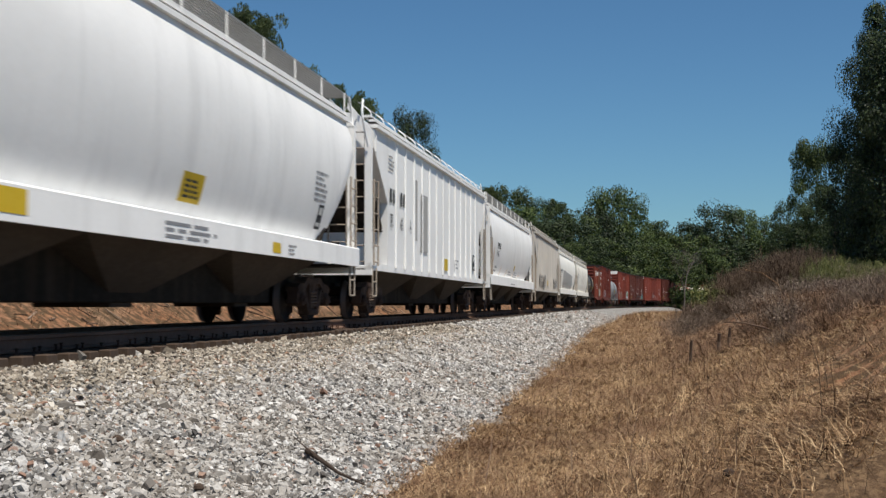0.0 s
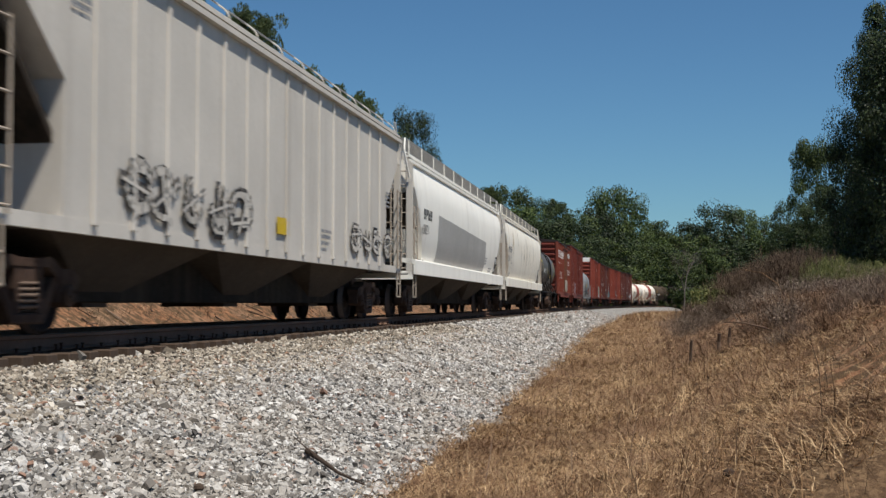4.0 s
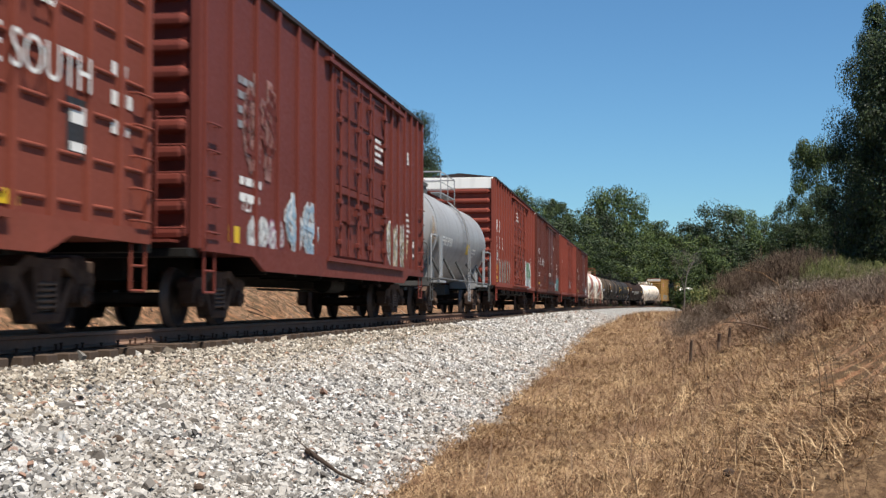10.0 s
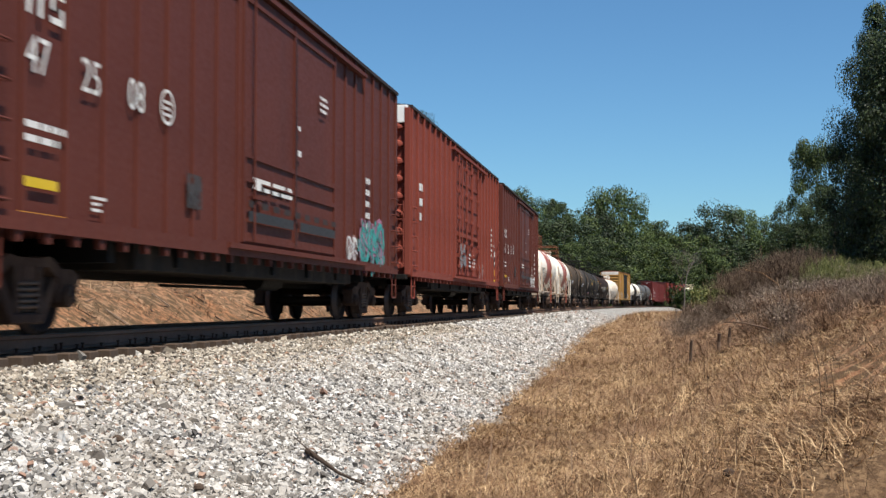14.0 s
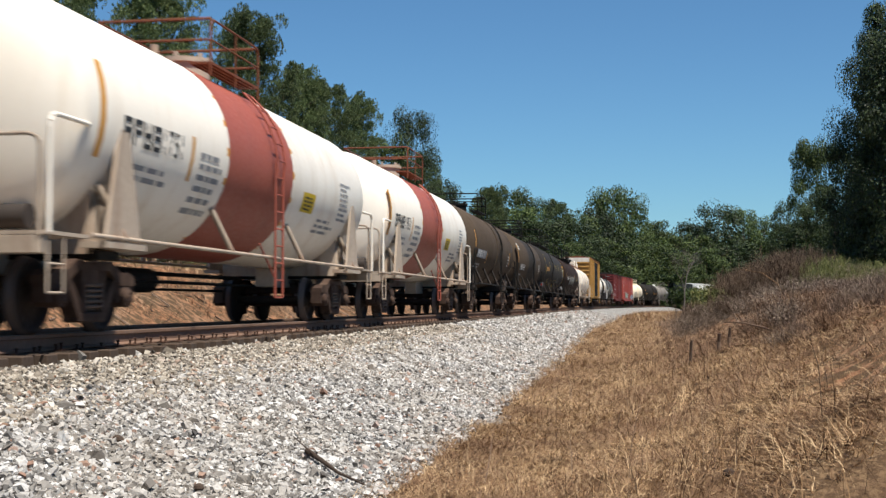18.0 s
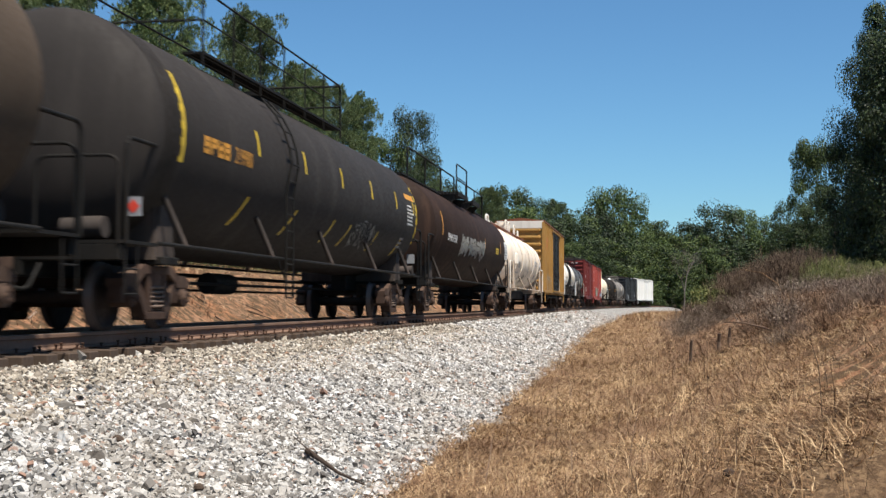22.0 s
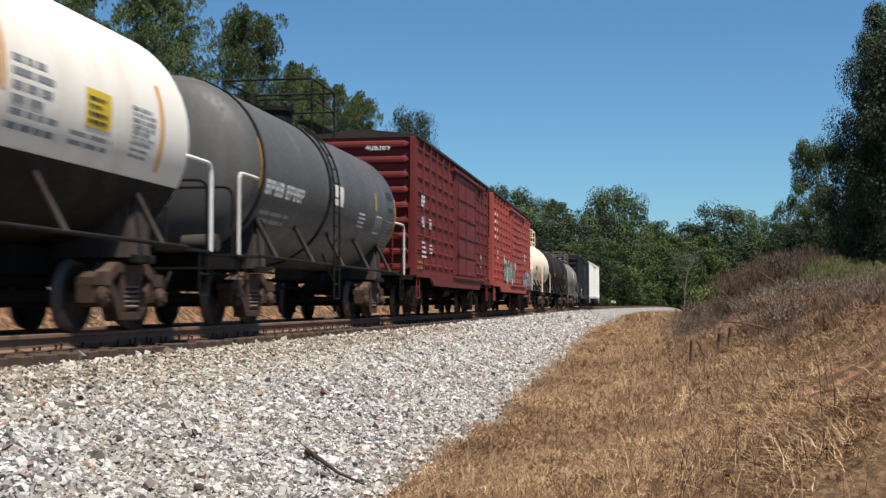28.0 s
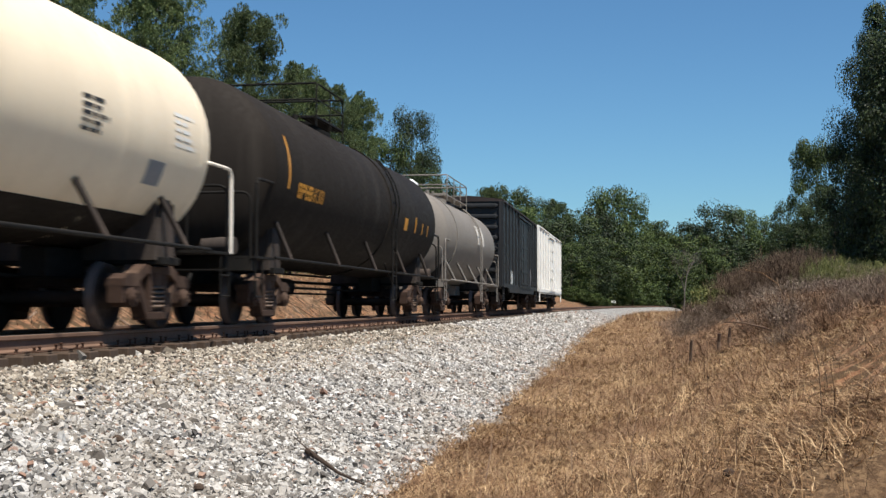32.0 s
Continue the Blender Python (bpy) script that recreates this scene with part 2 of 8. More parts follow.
# ---- mesh building ----
class Build:
    """Collects vertices and faces of one mesh."""

    def __init__(self):
        self.v, self.f, self.s = [], [], []

    def add(self, verts, faces, smooth=False):
        n = len(self.v)
        self.v += [tuple(p) for p in verts]
        self.f += [tuple(i + n for i in f) for f in faces]
        self.s += [smooth] * len(faces)
        return self

    def box(self, x0, x1, y0, y1, z0, z1, c=0.0):
        if c <= 0:
            return self.add([(x0, y0, z0), (x1, y0, z0), (x1, y1, z0), (x0, y1, z0), (x0, y0, z1), (x1, y0, z1), (x1, y1, z1), (x0, y1, z1)],
                            [(3, 2, 1, 0), (4, 5, 6, 7), (0, 1, 5, 4), (1, 2, 6, 5), (2, 3, 7, 6), (3, 0, 4, 7)])
        def ring(z, i):
            return [(x0 + i + c, y0 + i, z), (x1 - i - c, y0 + i, z), (x1 - i, y0 + i + c, z), (x1 - i, y1 - i - c, z),
                    (x1 - i - c, y1 - i, z), (x0 + i + c, y1 - i, z), (x0 + i, y1 - i - c, z), (x0 + i, y0 + i + c, z)]
        return self.loft([ring(z0, c), ring(z0 + c, 0), ring(z1 - c, 0), ring(z1, c)], False)

    def loft(self, rings, smooth=True, caps=True):
        n = len(rings[0])
        vs = [p for r in rings for p in r]
        fs = [(k * n + i, k * n + (i + 1) % n, (k + 1) * n + (i + 1) % n, (k + 1) * n + i) for k in range(len(rings) - 1) for i in range(n)]
        self.add(vs, fs, smooth)
        if caps:
            self.add(rings[0], [tuple(range(n))[::-1]])
            self.add(rings[-1], [tuple(range(n))])
        return self

    def prism(self, prof, axis, a, b):
        """Extrudes a profile: axis 'x' takes (y, z) points, 'y' takes (x, z) points."""
        if axis == "x":
            return self.loft([[(a, y, z) for y, z in prof], [(b, y, z) for y, z in prof]], False)
        return self.loft([[(x, a, z) for x, z in prof], [(x, b, z) for x, z in prof]], False)

    def rod(self, p, q, r, n=6, r2=None):
        p, q = Vector(p), Vector(q)
        d = (q - p).normalized()
        a = d.orthogonal().normalized()
        b = d.cross(a)
        r2 = r if r2 is None else r2
        ring = lambda o, rr: [o + rr * (math.cos(2 * math.pi * i / n) * a + math.sin(2 * math.pi * i / n) * b) for i in range(n)]
        return self.loft([ring(p, r), ring(q, r2)], n > 4)

    def tube(self, pts, r, n=6):
        for p, q in zip(pts, pts[1:]):
            self.rod(p, q, r, n)
        return self

    def ring_x(self, x, rad, zc, n=40, sy=1.0, yc=0.0):
        return [(x, yc + sy * rad * math.sin(2 * math.pi * i / n), zc - rad * math.cos(2 * math.pi * i / n)) for i in range(n)]


def mesh_of(name, b, material):
    me = bpy.data.meshes.new(name)
    me.from_pydata(b.v, [], b.f)
    me.polygons.foreach_set("use_smooth", b.s)
    me.materials.append(material)
    me.validate()
    me.update()
    return me


def part(name, b, material, parent, label=""):
    """One mesh object under a thing or a part."""
    ob = new(name, b if isinstance(b, bpy.types.Mesh) else mesh_of(name, b, material))
    ob.parent = parent
    return tagged(ob, label) if label else ob


def big_mesh(name, verts, faces, material, smooth=False):
    """A mesh of many pieces from arrays (all faces with the same number of corners)."""
    me = bpy.data.meshes.new(name)
    verts, faces = np.asarray(verts, dtype=np.float32), np.asarray(faces, dtype=np.int32)
    me.vertices.add(len(verts))
    me.vertices.foreach_set("co", verts.ravel())
    k = faces.shape[1]
    me.loops.add(faces.size)
    me.loops.foreach_set("vertex_index", faces.ravel())
    me.polygons.add(len(faces))
    me.polygons.foreach_set("loop_start", np.arange(0, faces.size, k, dtype=np.int32))
    me.polygons.foreach_set("use_smooth", np.full(len(faces), smooth))
    me.materials.append(material)
    me.update(calc_edges=True)
    return me


# ---- the ground ----
PROFILE_U = [-1600, -200, -60, -26, -14, -10.5, -7.6, -5.2, -4.2, -2.3, -1.55, 1.55, 1.9, 3.2, 5.1, 6.5, 7.7, 9.0, 10.6, 12.5, 15.0, 22, 60, 170]
PROFILE_Z = [3.0, 3.0, 2.6, 2.4, 2.0, 1.7, 0.6, -0.75, -0.85, -0.40, -0.31, -0.31, -0.36, -0.65, -1.09, -1.16, -1.05, -0.40, 0.62, 1.12, 1.32, 1.5, 2.0, 2.3]


def wobble(x, y, f):
    return (np.sin(x * f * 1.7 + 1.3 * np.sin(y * f * 1.1)) + np.sin(y * f * 1.9 + 0.7 + 1.1 * np.sin(x * f * 0.9)) + 0.5 * np.sin((x + y) * f * 3.3)) / 2.5


def bank_scale(s):
    return np.interp(s, [-700, 130, 175, 205, 230, 1600], [1.0, 1.0, 0.95, 0.35, 0.15, 0.15])


def retreat(s):
    """How far the near bank draws back from the track along its length."""
    return np.interp(s, [-5, 30, 60, 120, 200], [0.0, 0.9, 2.4, 6.0, 12.0])


def ground_z(s, u):
    z = np.interp(np.where(u > 6.5, 6.5 + np.maximum(0, (u - 6.5) - retreat(s) * np.clip((u - 6.5) / 1.5, 0, 1)), u), PROFILE_U, PROFILE_Z)
    left = np.clip((-u - 5.2) / 3.0, 0, 1)
    z = np.where(u < -5.2, -0.75 + (z + 0.75) * bank_scale(s), z)
    away = np.clip((np.abs(u) - 2.2) / 3.0, 0, 1)
    right = np.clip((u - 8) / 3.0, 0, 1)
    lumps = np.clip((u - 5.6) / 1.0, 0, 1)
    z = z - np.clip((u - 9) / 3, 0, 1) * np.interp(s, [-40, -10, 15], [0.45, 0.35, 0.0])
    return z + away * 0.045 * wobble(s, u, 1.3) + lumps * (0.05 * wobble(s, u, 2.7) + 0.03 * wobble(u, s, 5.1)) + (right + left) * (0.16 * wobble(s, u, 0.45) + 0.06 * wobble(u, s, 1.9)) + left * (0.09 * wobble(s, u * 0.4, 3.1) + 0.05 * wobble(u, s, 6.3))


def stone_edge(s):
    """How far the crushed stone reaches towards the grass."""
    return np.interp(s, [-42, -36.4, -34.7, -33, -31.3, -30.5, -29.7, -29.1, -26, -20.6, -14, -6, 8, 19, 60, 120], [5.62, 5.55, 5.58, 5.50, 5.48, 5.80, 5.80, 5.40, 5.48, 5.40, 5.25, 4.95, 4.75, 4.60, 5.0, 5.4]) + 0.10 * wobble(s, s * 0, 1.9) + 0.06 * wobble(s, s * 0, 4.7)


def bare(s, u):
    """Patches of bare orange clay on the near bank."""
    return np.clip(1.5 * np.exp(-((s + 34.2) / 2.4) ** 2 - ((u - 9.45) / 0.5) ** 2) + 1.3 * np.exp(-((s + 31.5) / 1.0) ** 2 - ((u - 10.3) / 0.3) ** 2)
                   + 1.2 * np.exp(-((s + 12) / 5.0) ** 2 - ((u - 9.6) / 0.3) ** 2), 0, 1)


def make_ground():
    us = np.unique(np.concatenate([[-1600, -900, -500, -300, -200, -140, -100, -75, -60, -50, -42, -35, -30, -26, -23], np.arange(-20, -10.5, 0.4), np.arange(-10.5, -4, 0.22), np.arange(-4, 6, 0.4), np.arange(6, 14, 0.2), np.arange(14, 20, 0.4), [22, 25, 30, 36, 44, 54, 68, 85, 110, 140, 170], [-1.55, 1.55, -2.3, 1.9, 5.1]]))
    ss = np.unique(np.concatenate([np.arange(-700, -60, 40), np.arange(-60, -42, 0.6), np.arange(-42, 10, 0.25), np.arange(10, 60, 0.6), np.arange(60, 240, 3.0), np.arange(240, 700, 20), np.arange(700, 1600, 80)]))
    A, B = np.meshgrid(ss, us, indexing="ij")
    x, y, _ = on_track(A, B)
    z = ground_z(A, B)
    n, m = A.shape
    idx = np.arange(n * m).reshape(n, m)
    faces = np.stack([idx[:-1, :-1], idx[:-1, 1:], idx[1:, 1:], idx[1:, :-1]], -1).reshape(-1, 4)[:, ::-1]
    me = big_mesh("ground", np.stack([x, y, z], -1).reshape(-1, 3), faces, M["ground"], True)
    at = me.color_attributes.new("zone", "FLOAT_COLOR", "POINT")
    edge = stone_edge(A)
    ballast = np.clip((edge - B) / 0.3, 0, 1) * np.clip((B + 3.6) / 0.4, 0, 1)
    clay = np.clip((-3.4 - B) / 0.6, 0, 1) * np.clip((B + 14) / 3, 0, 1)
    clay = np.maximum(clay, np.clip((B - 9.5) / 1.5, 0, 1) * np.clip((16 - B) / 3, 0, 1) * np.clip(wobble(A, B, 0.5) * 1.4 - 0.5, 0, 0.35))
    clay = np.maximum(clay, bare(A, B) * 0.9)
    green = np.clip((-11 - B) / 5, 0, 1) + np.clip((B - 15) / 6, 0, 1)
    at.data.foreach_set("color", np.stack([ballast, clay, np.clip(green, 0, 1), np.ones_like(A)], -1).astype(np.float32).ravel())
    return tagged(new("ground", me), "ground of crushed stone, dry grass and orange clay banks", "ground", kind="structure")


make_ground()


# ---- rails and ties ----
def make_track():
    prof = [(-0.076, -0.185), (0.076, -0.185), (0.076, -0.172), (0.010, -0.150), (0.009, -0.050), (0.036, -0.042), (0.036, -0.006), (0.030, 0.0),
            (-0.030, 0.0), (-0.036, -0.006), (-0.036, -0.042), (-0.009, -0.050), (-0.010, -0.150), (-0.076, -0.172)]
    ss = np.concatenate([np.arange(-200, -50, 10), np.arange(-50, 60, 2), np.arange(60, 620, 5)])
    for side in (1, -1):
        b, top = Build(), Build()
        rings, tops = [], []
        for s in ss:
            rings.append([(*[float(c) for c in on_track(s, side * 0.754 + du)[:2]], dz) for du, dz in prof])
            tops.append([(*[float(c) for c in on_track(s, side * 0.754 + du)[:2]], dz) for du, dz in ((-0.024, 0.001), (0.024, 0.001), (0.024, 0.003), (-0.024, 0.003))])
        b.loft(rings, False)
        top.loft(tops, False)
        rail = tagged(new("rail", mesh_of("rail", b, M["rail"])), "rusty steel rail with a worn bright head", "rail", "rails of the track", "structure")
        part("running_surface", top, M["railhead"], rail, "bright wheel-polished strip")
    tie = Build().box(-0.115, 0.115, -1.30, 1.30, -0.36, -0.192, 0.012)
    tie_me = mesh_of("tie", tie, M["tie"])
    bed = tagged(new("tie_row"), "row of dark creosoted wooden ties", "railway ties", kind="structure")
    k = 0
    for s in np.arange(-60, 90, 0.52):
        x, y, p = on_track(s + random.uniform(-0.03, 0.03))
        t = part("tie", tie_me, None, bed)
        t.matrix_local = pose(float(x), float(y), random.uniform(-0.012, 0.004), 0, 0, math.degrees(p) + random.uniform(-0.8, 0.8))
    far = Build()
    for s in np.arange(90, 420, 0.52):
        pts = [on_track(s + ds, u)[:2] for ds, u in ((-0.115, -1.3), (0.115, -1.3), (0.115, 1.3), (-0.115, 1.3))]
        far.loft([[(float(a), float(c), z) for a, c in pts] for z in (-0.3, -0.19)], False)
    tagged(part("far_ties", far, M["tie"], bed), kind="stuff")
    fix = Build()
    for s in np.arange(-60, 40, 0.52):
        for u in (0.66, 0.85, -0.66, -0.85):
            for ds in (-0.075, 0.075) if int(s * 7) % 3 else (0.07,):
                x, y, p = on_track(s + ds + random.uniform(-0.02, 0.02), u)
                h = -0.135 + random.uniform(-0.015, 0.02)
                fix.box(x - 0.011, x + 0.011, y - 0.011, y + 0.011, -0.19, h)
                fix.box(x - 0.021, x + 0.021, y - 0.018, y + 0.018, h, h + 0.016, 0.004)
        for u in (0.754, -0.754):
            pts = [on_track(s + ds, u + du)[:2] for ds, du in ((-0.1, -0.17), (0.1, -0.17), (0.1, 0.17), (-0.1, 0.17))]
            fix.loft([[(float(a), float(c), z) for a, c in pts] for z in (-0.193, -0.181)], False)
    tagged(new("rail_fastenings", mesh_of("rail_fastenings", fix, M["spike"])), "rusty spikes and tie plates along both rails", "rail fastenings", kind="stuff")


make_track()


# ---- rolling stock: shared pieces ----
M.update({
    "hop_white": paint("white_hopper_paint", (0.900, 0.890, 0.870), 0.5, var=0.08, dirt=(0.42, 0.41, 0.40), dirt_amount=0.30),
    "hop_warm": paint("warm_white_hopper_paint", (0.90, 0.870, 0.80), 0.5, var=0.06, dirt=(0.46, 0.42, 0.37), dirt_amount=0.30),
    "hop_patch": paint("grey_repaint_patch", (0.400, 0.385, 0.365), 0.55, var=0.14, dirt=(0.2, 0.2, 0.2), dirt_amount=0.25),
    "hop_cream": paint("aged_cream_hopper_paint", (0.830, 0.790, 0.700), 0.55, var=0.10, dirt=(0.36, 0.31, 0.25), dirt_amount=0.35, streak=(0.40, 0.22, 0.06), streak_amount=0.85, streak_at=(0.59, 0.70)),
    "ladder_dirt": paint("dirty_pale_ladder_paint", (0.380, 0.320, 0.260), 0.7, var=0.2, dirt=(0.16, 0.11, 0.08), dirt_amount=0.7),
    "galvanized": paint("galvanized_grating", (0.27, 0.27, 0.265), 0.6, 0.2, var=0.15, dirt=(0.16, 0.14, 0.12), dirt_amount=0.3),
    "box_south": paint("worn_brown_red_paint", (0.200, 0.053, 0.035), 0.65, var=0.22, dirt=(0.10, 0.045, 0.03), dirt_amount=0.5, spec=0.12),
    "box_ns": paint("deep_maroon_paint", (0.106, 0.030, 0.021), 0.55, var=0.15, dirt=(0.05, 0.022, 0.02), dirt_amount=0.35, spec=0.12),
    "box_wine": paint("wine_red_paint", (0.142, 0.028, 0.026), 0.55, var=0.15, dirt=(0.05, 0.018, 0.018), dirt_amount=0.3, spec=0.12),
    "hop_beige": paint("dusty_beige_hopper_paint", (0.59, 0.55, 0.495), 0.65, var=0.12, dirt=(0.26, 0.22, 0.18), dirt_amount=0.45),
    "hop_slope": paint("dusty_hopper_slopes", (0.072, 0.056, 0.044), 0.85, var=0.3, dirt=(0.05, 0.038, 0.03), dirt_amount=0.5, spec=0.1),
    # grime, with the base colour near black to carry the shade under the cars
    "hop_belly": paint("grimy_shaded_undersides", (0.030, 0.025, 0.021), 0.85, var=0.4, dirt=(0.15, 0.11, 0.08), dirt_amount=0.35, spec=0.1),
    "box_red": paint("faded_oxide_red_paint", (0.215, 0.050, 0.034), 0.65, var=0.18, dirt=(0.10, 0.04, 0.03), dirt_amount=0.35, spec=0.15),
    "box_door": paint("rusty_brown_door_paint", (0.180, 0.064, 0.034), 0.7, var=0.25, dirt=(0.12, 0.05, 0.03), dirt_amount=0.45, spec=0.15),
    "box_maroon": paint("dark_maroon_paint", (0.145, 0.035, 0.026), 0.55, var=0.15, dirt=(0.06, 0.025, 0.025), dirt_amount=0.3, spec=0.15),
    "box_brick": paint("bright_oxide_red_paint", (0.335, 0.068, 0.054), 0.6, var=0.15, dirt=(0.13, 0.045, 0.03), dirt_amount=0.3, spec=0.15),
    "box_yellow": paint("weathered_yellow_paint", (0.345, 0.190, 0.056), 0.6, var=0.18, dirt=(0.17, 0.09, 0.03), dirt_amount=0.45, streak=(0.22, 0.11, 0.04), streak_amount=0.5, spec=0.15),
    "box_black": paint("black_boxcar_paint", (0.021, 0.022, 0.024), 0.5, var=0.2, dirt=(0.09, 0.08, 0.075), dirt_amount=0.25, spec=0.2),
    "box_white": paint("white_boxcar_paint", (0.800, 0.780, 0.740), 0.5, var=0.08, dirt=(0.38, 0.36, 0.32), dirt_amount=0.3),
    "roof_dark": paint("dark_roof_steel", (0.032, 0.022, 0.021), 0.7, var=0.3),
    "tank_grey": paint("dull_grey_tank_paint", (0.088, 0.085, 0.082), 0.5, var=0.18, dirt=(0.19, 0.175, 0.16), dirt_amount=0.45, spec=0.2),
    "tank_light": paint("light_grey_tank_paint", (0.272, 0.274, 0.280), 0.5, var=0.10, dirt=(0.12, 0.11, 0.10), dirt_amount=0.5, streak=(0.16, 0.14, 0.125), streak_amount=0.5, streak_at=(0.50, 0.72)),
    "tank_white": paint("ivory_tank_paint", (0.840, 0.770, 0.670), 0.4, var=0.08, dirt=(0.52, 0.37, 0.22), dirt_amount=0.5),
    "tank_stain": paint("rust_stained_white_tank_paint", (0.800, 0.700, 0.585), 0.5, var=0.14, dirt=(0.46, 0.32, 0.21), dirt_amount=0.45, streak=(0.42, 0.28, 0.18), streak_amount=0.35, streak_at=(0.50, 0.74)),
    "tank_cream": paint("cream_tank_paint", (0.860, 0.720, 0.530), 0.45, var=0.06, dirt=(0.42, 0.33, 0.22), dirt_amount=0.25),
    "tank_band": paint("brick_red_band_paint", (0.33, 0.085, 0.055), 0.5, var=0.12, dirt_amount=0.2),
    "tank_brown": paint("grimy_brown_black_tank_paint", (0.078, 0.057, 0.041), 0.66, var=0.28, dirt=(0.12, 0.09, 0.065), dirt_amount=0.4, spec=0.05),
    "tank_black": paint("black_tank_paint", (0.025, 0.021, 0.018), 0.66, var=0.2, dirt=(0.075, 0.065, 0.055), dirt_amount=0.3, spec=0.05),
    "tank_darkgrey": paint("dark_grey_tank_paint", (0.034, 0.030, 0.028), 0.66, var=0.15, dirt=(0.1, 0.09, 0.08), dirt_amount=0.25, spec=0.05),
    "tank_rust": paint("rusty_dark_brown_tank_paint", (0.030, 0.019, 0.015), 0.66, var=0.25, dirt=(0.11, 0.06, 0.04), dirt_amount=0.4, spec=0.05),
    "tank_dust": paint("dusty_tan_grey_tank_paint", (0.195, 0.173, 0.150), 0.6, var=0.12, dirt=(0.14, 0.11, 0.09), dirt_amount=0.4),
    "trim_cream": paint("dirty_cream_trim_paint", (0.44, 0.35, 0.27), 0.6, var=0.3, dirt=(0.24, 0.14, 0.085), dirt_amount=0.75, streak=(0.16, 0.08, 0.05), streak_amount=0.7),
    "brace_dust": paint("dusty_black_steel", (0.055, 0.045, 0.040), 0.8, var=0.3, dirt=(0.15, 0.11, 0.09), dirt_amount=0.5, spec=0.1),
    "rust_run": stain("rust_run", (0.50, 0.31, 0.14), 0.55, (0.36, 0.78)),
    "soot_run": stain("dark_spill", (0.045, 0.035, 0.028)),
    "g_rose": spray("faded_rose_spray_paint", (0.30, 0.16, 0.14)),
    "g_olive": spray("grey_olive_spray_paint", (0.24, 0.21, 0.15)),
    "g_pink": spray("pink_spray_paint", (0.36, 0.17, 0.25)),
    "g_white": spray("white_spray_paint", (0.62, 0.63, 0.62)),
    "g_teal": spray("teal_spray_paint", (0.05, 0.30, 0.28)),
    "g_green": spray("green_spray_paint", (0.10, 0.22, 0.12)),
    "g_blue": spray("pale_blue_spray_paint", (0.30, 0.42, 0.52)),
    "g_cream": spray("cream_spray_paint", (0.55, 0.48, 0.32)),
    "g_dark": spray("dark_spray_paint", (0.05, 0.045, 0.045)),
    "g_yellow": spray("yellow_spray_paint", (0.55, 0.50, 0.12)),
    "chalk": spray("chalky_worn_spray_paint", (0.34, 0.33, 0.30), 0.72),
})
WHEEL_R = 0.43


def lathe_y(b, prof, n=28):
    """Turns (y, radius) points round the y axis."""
    rings = [[(r * math.cos(2 * math.pi * i / n), y, r * math.sin(2 * math.pi * i / n)) for i in range(n)] for y, r in prof]
    return b.loft(rings, True)


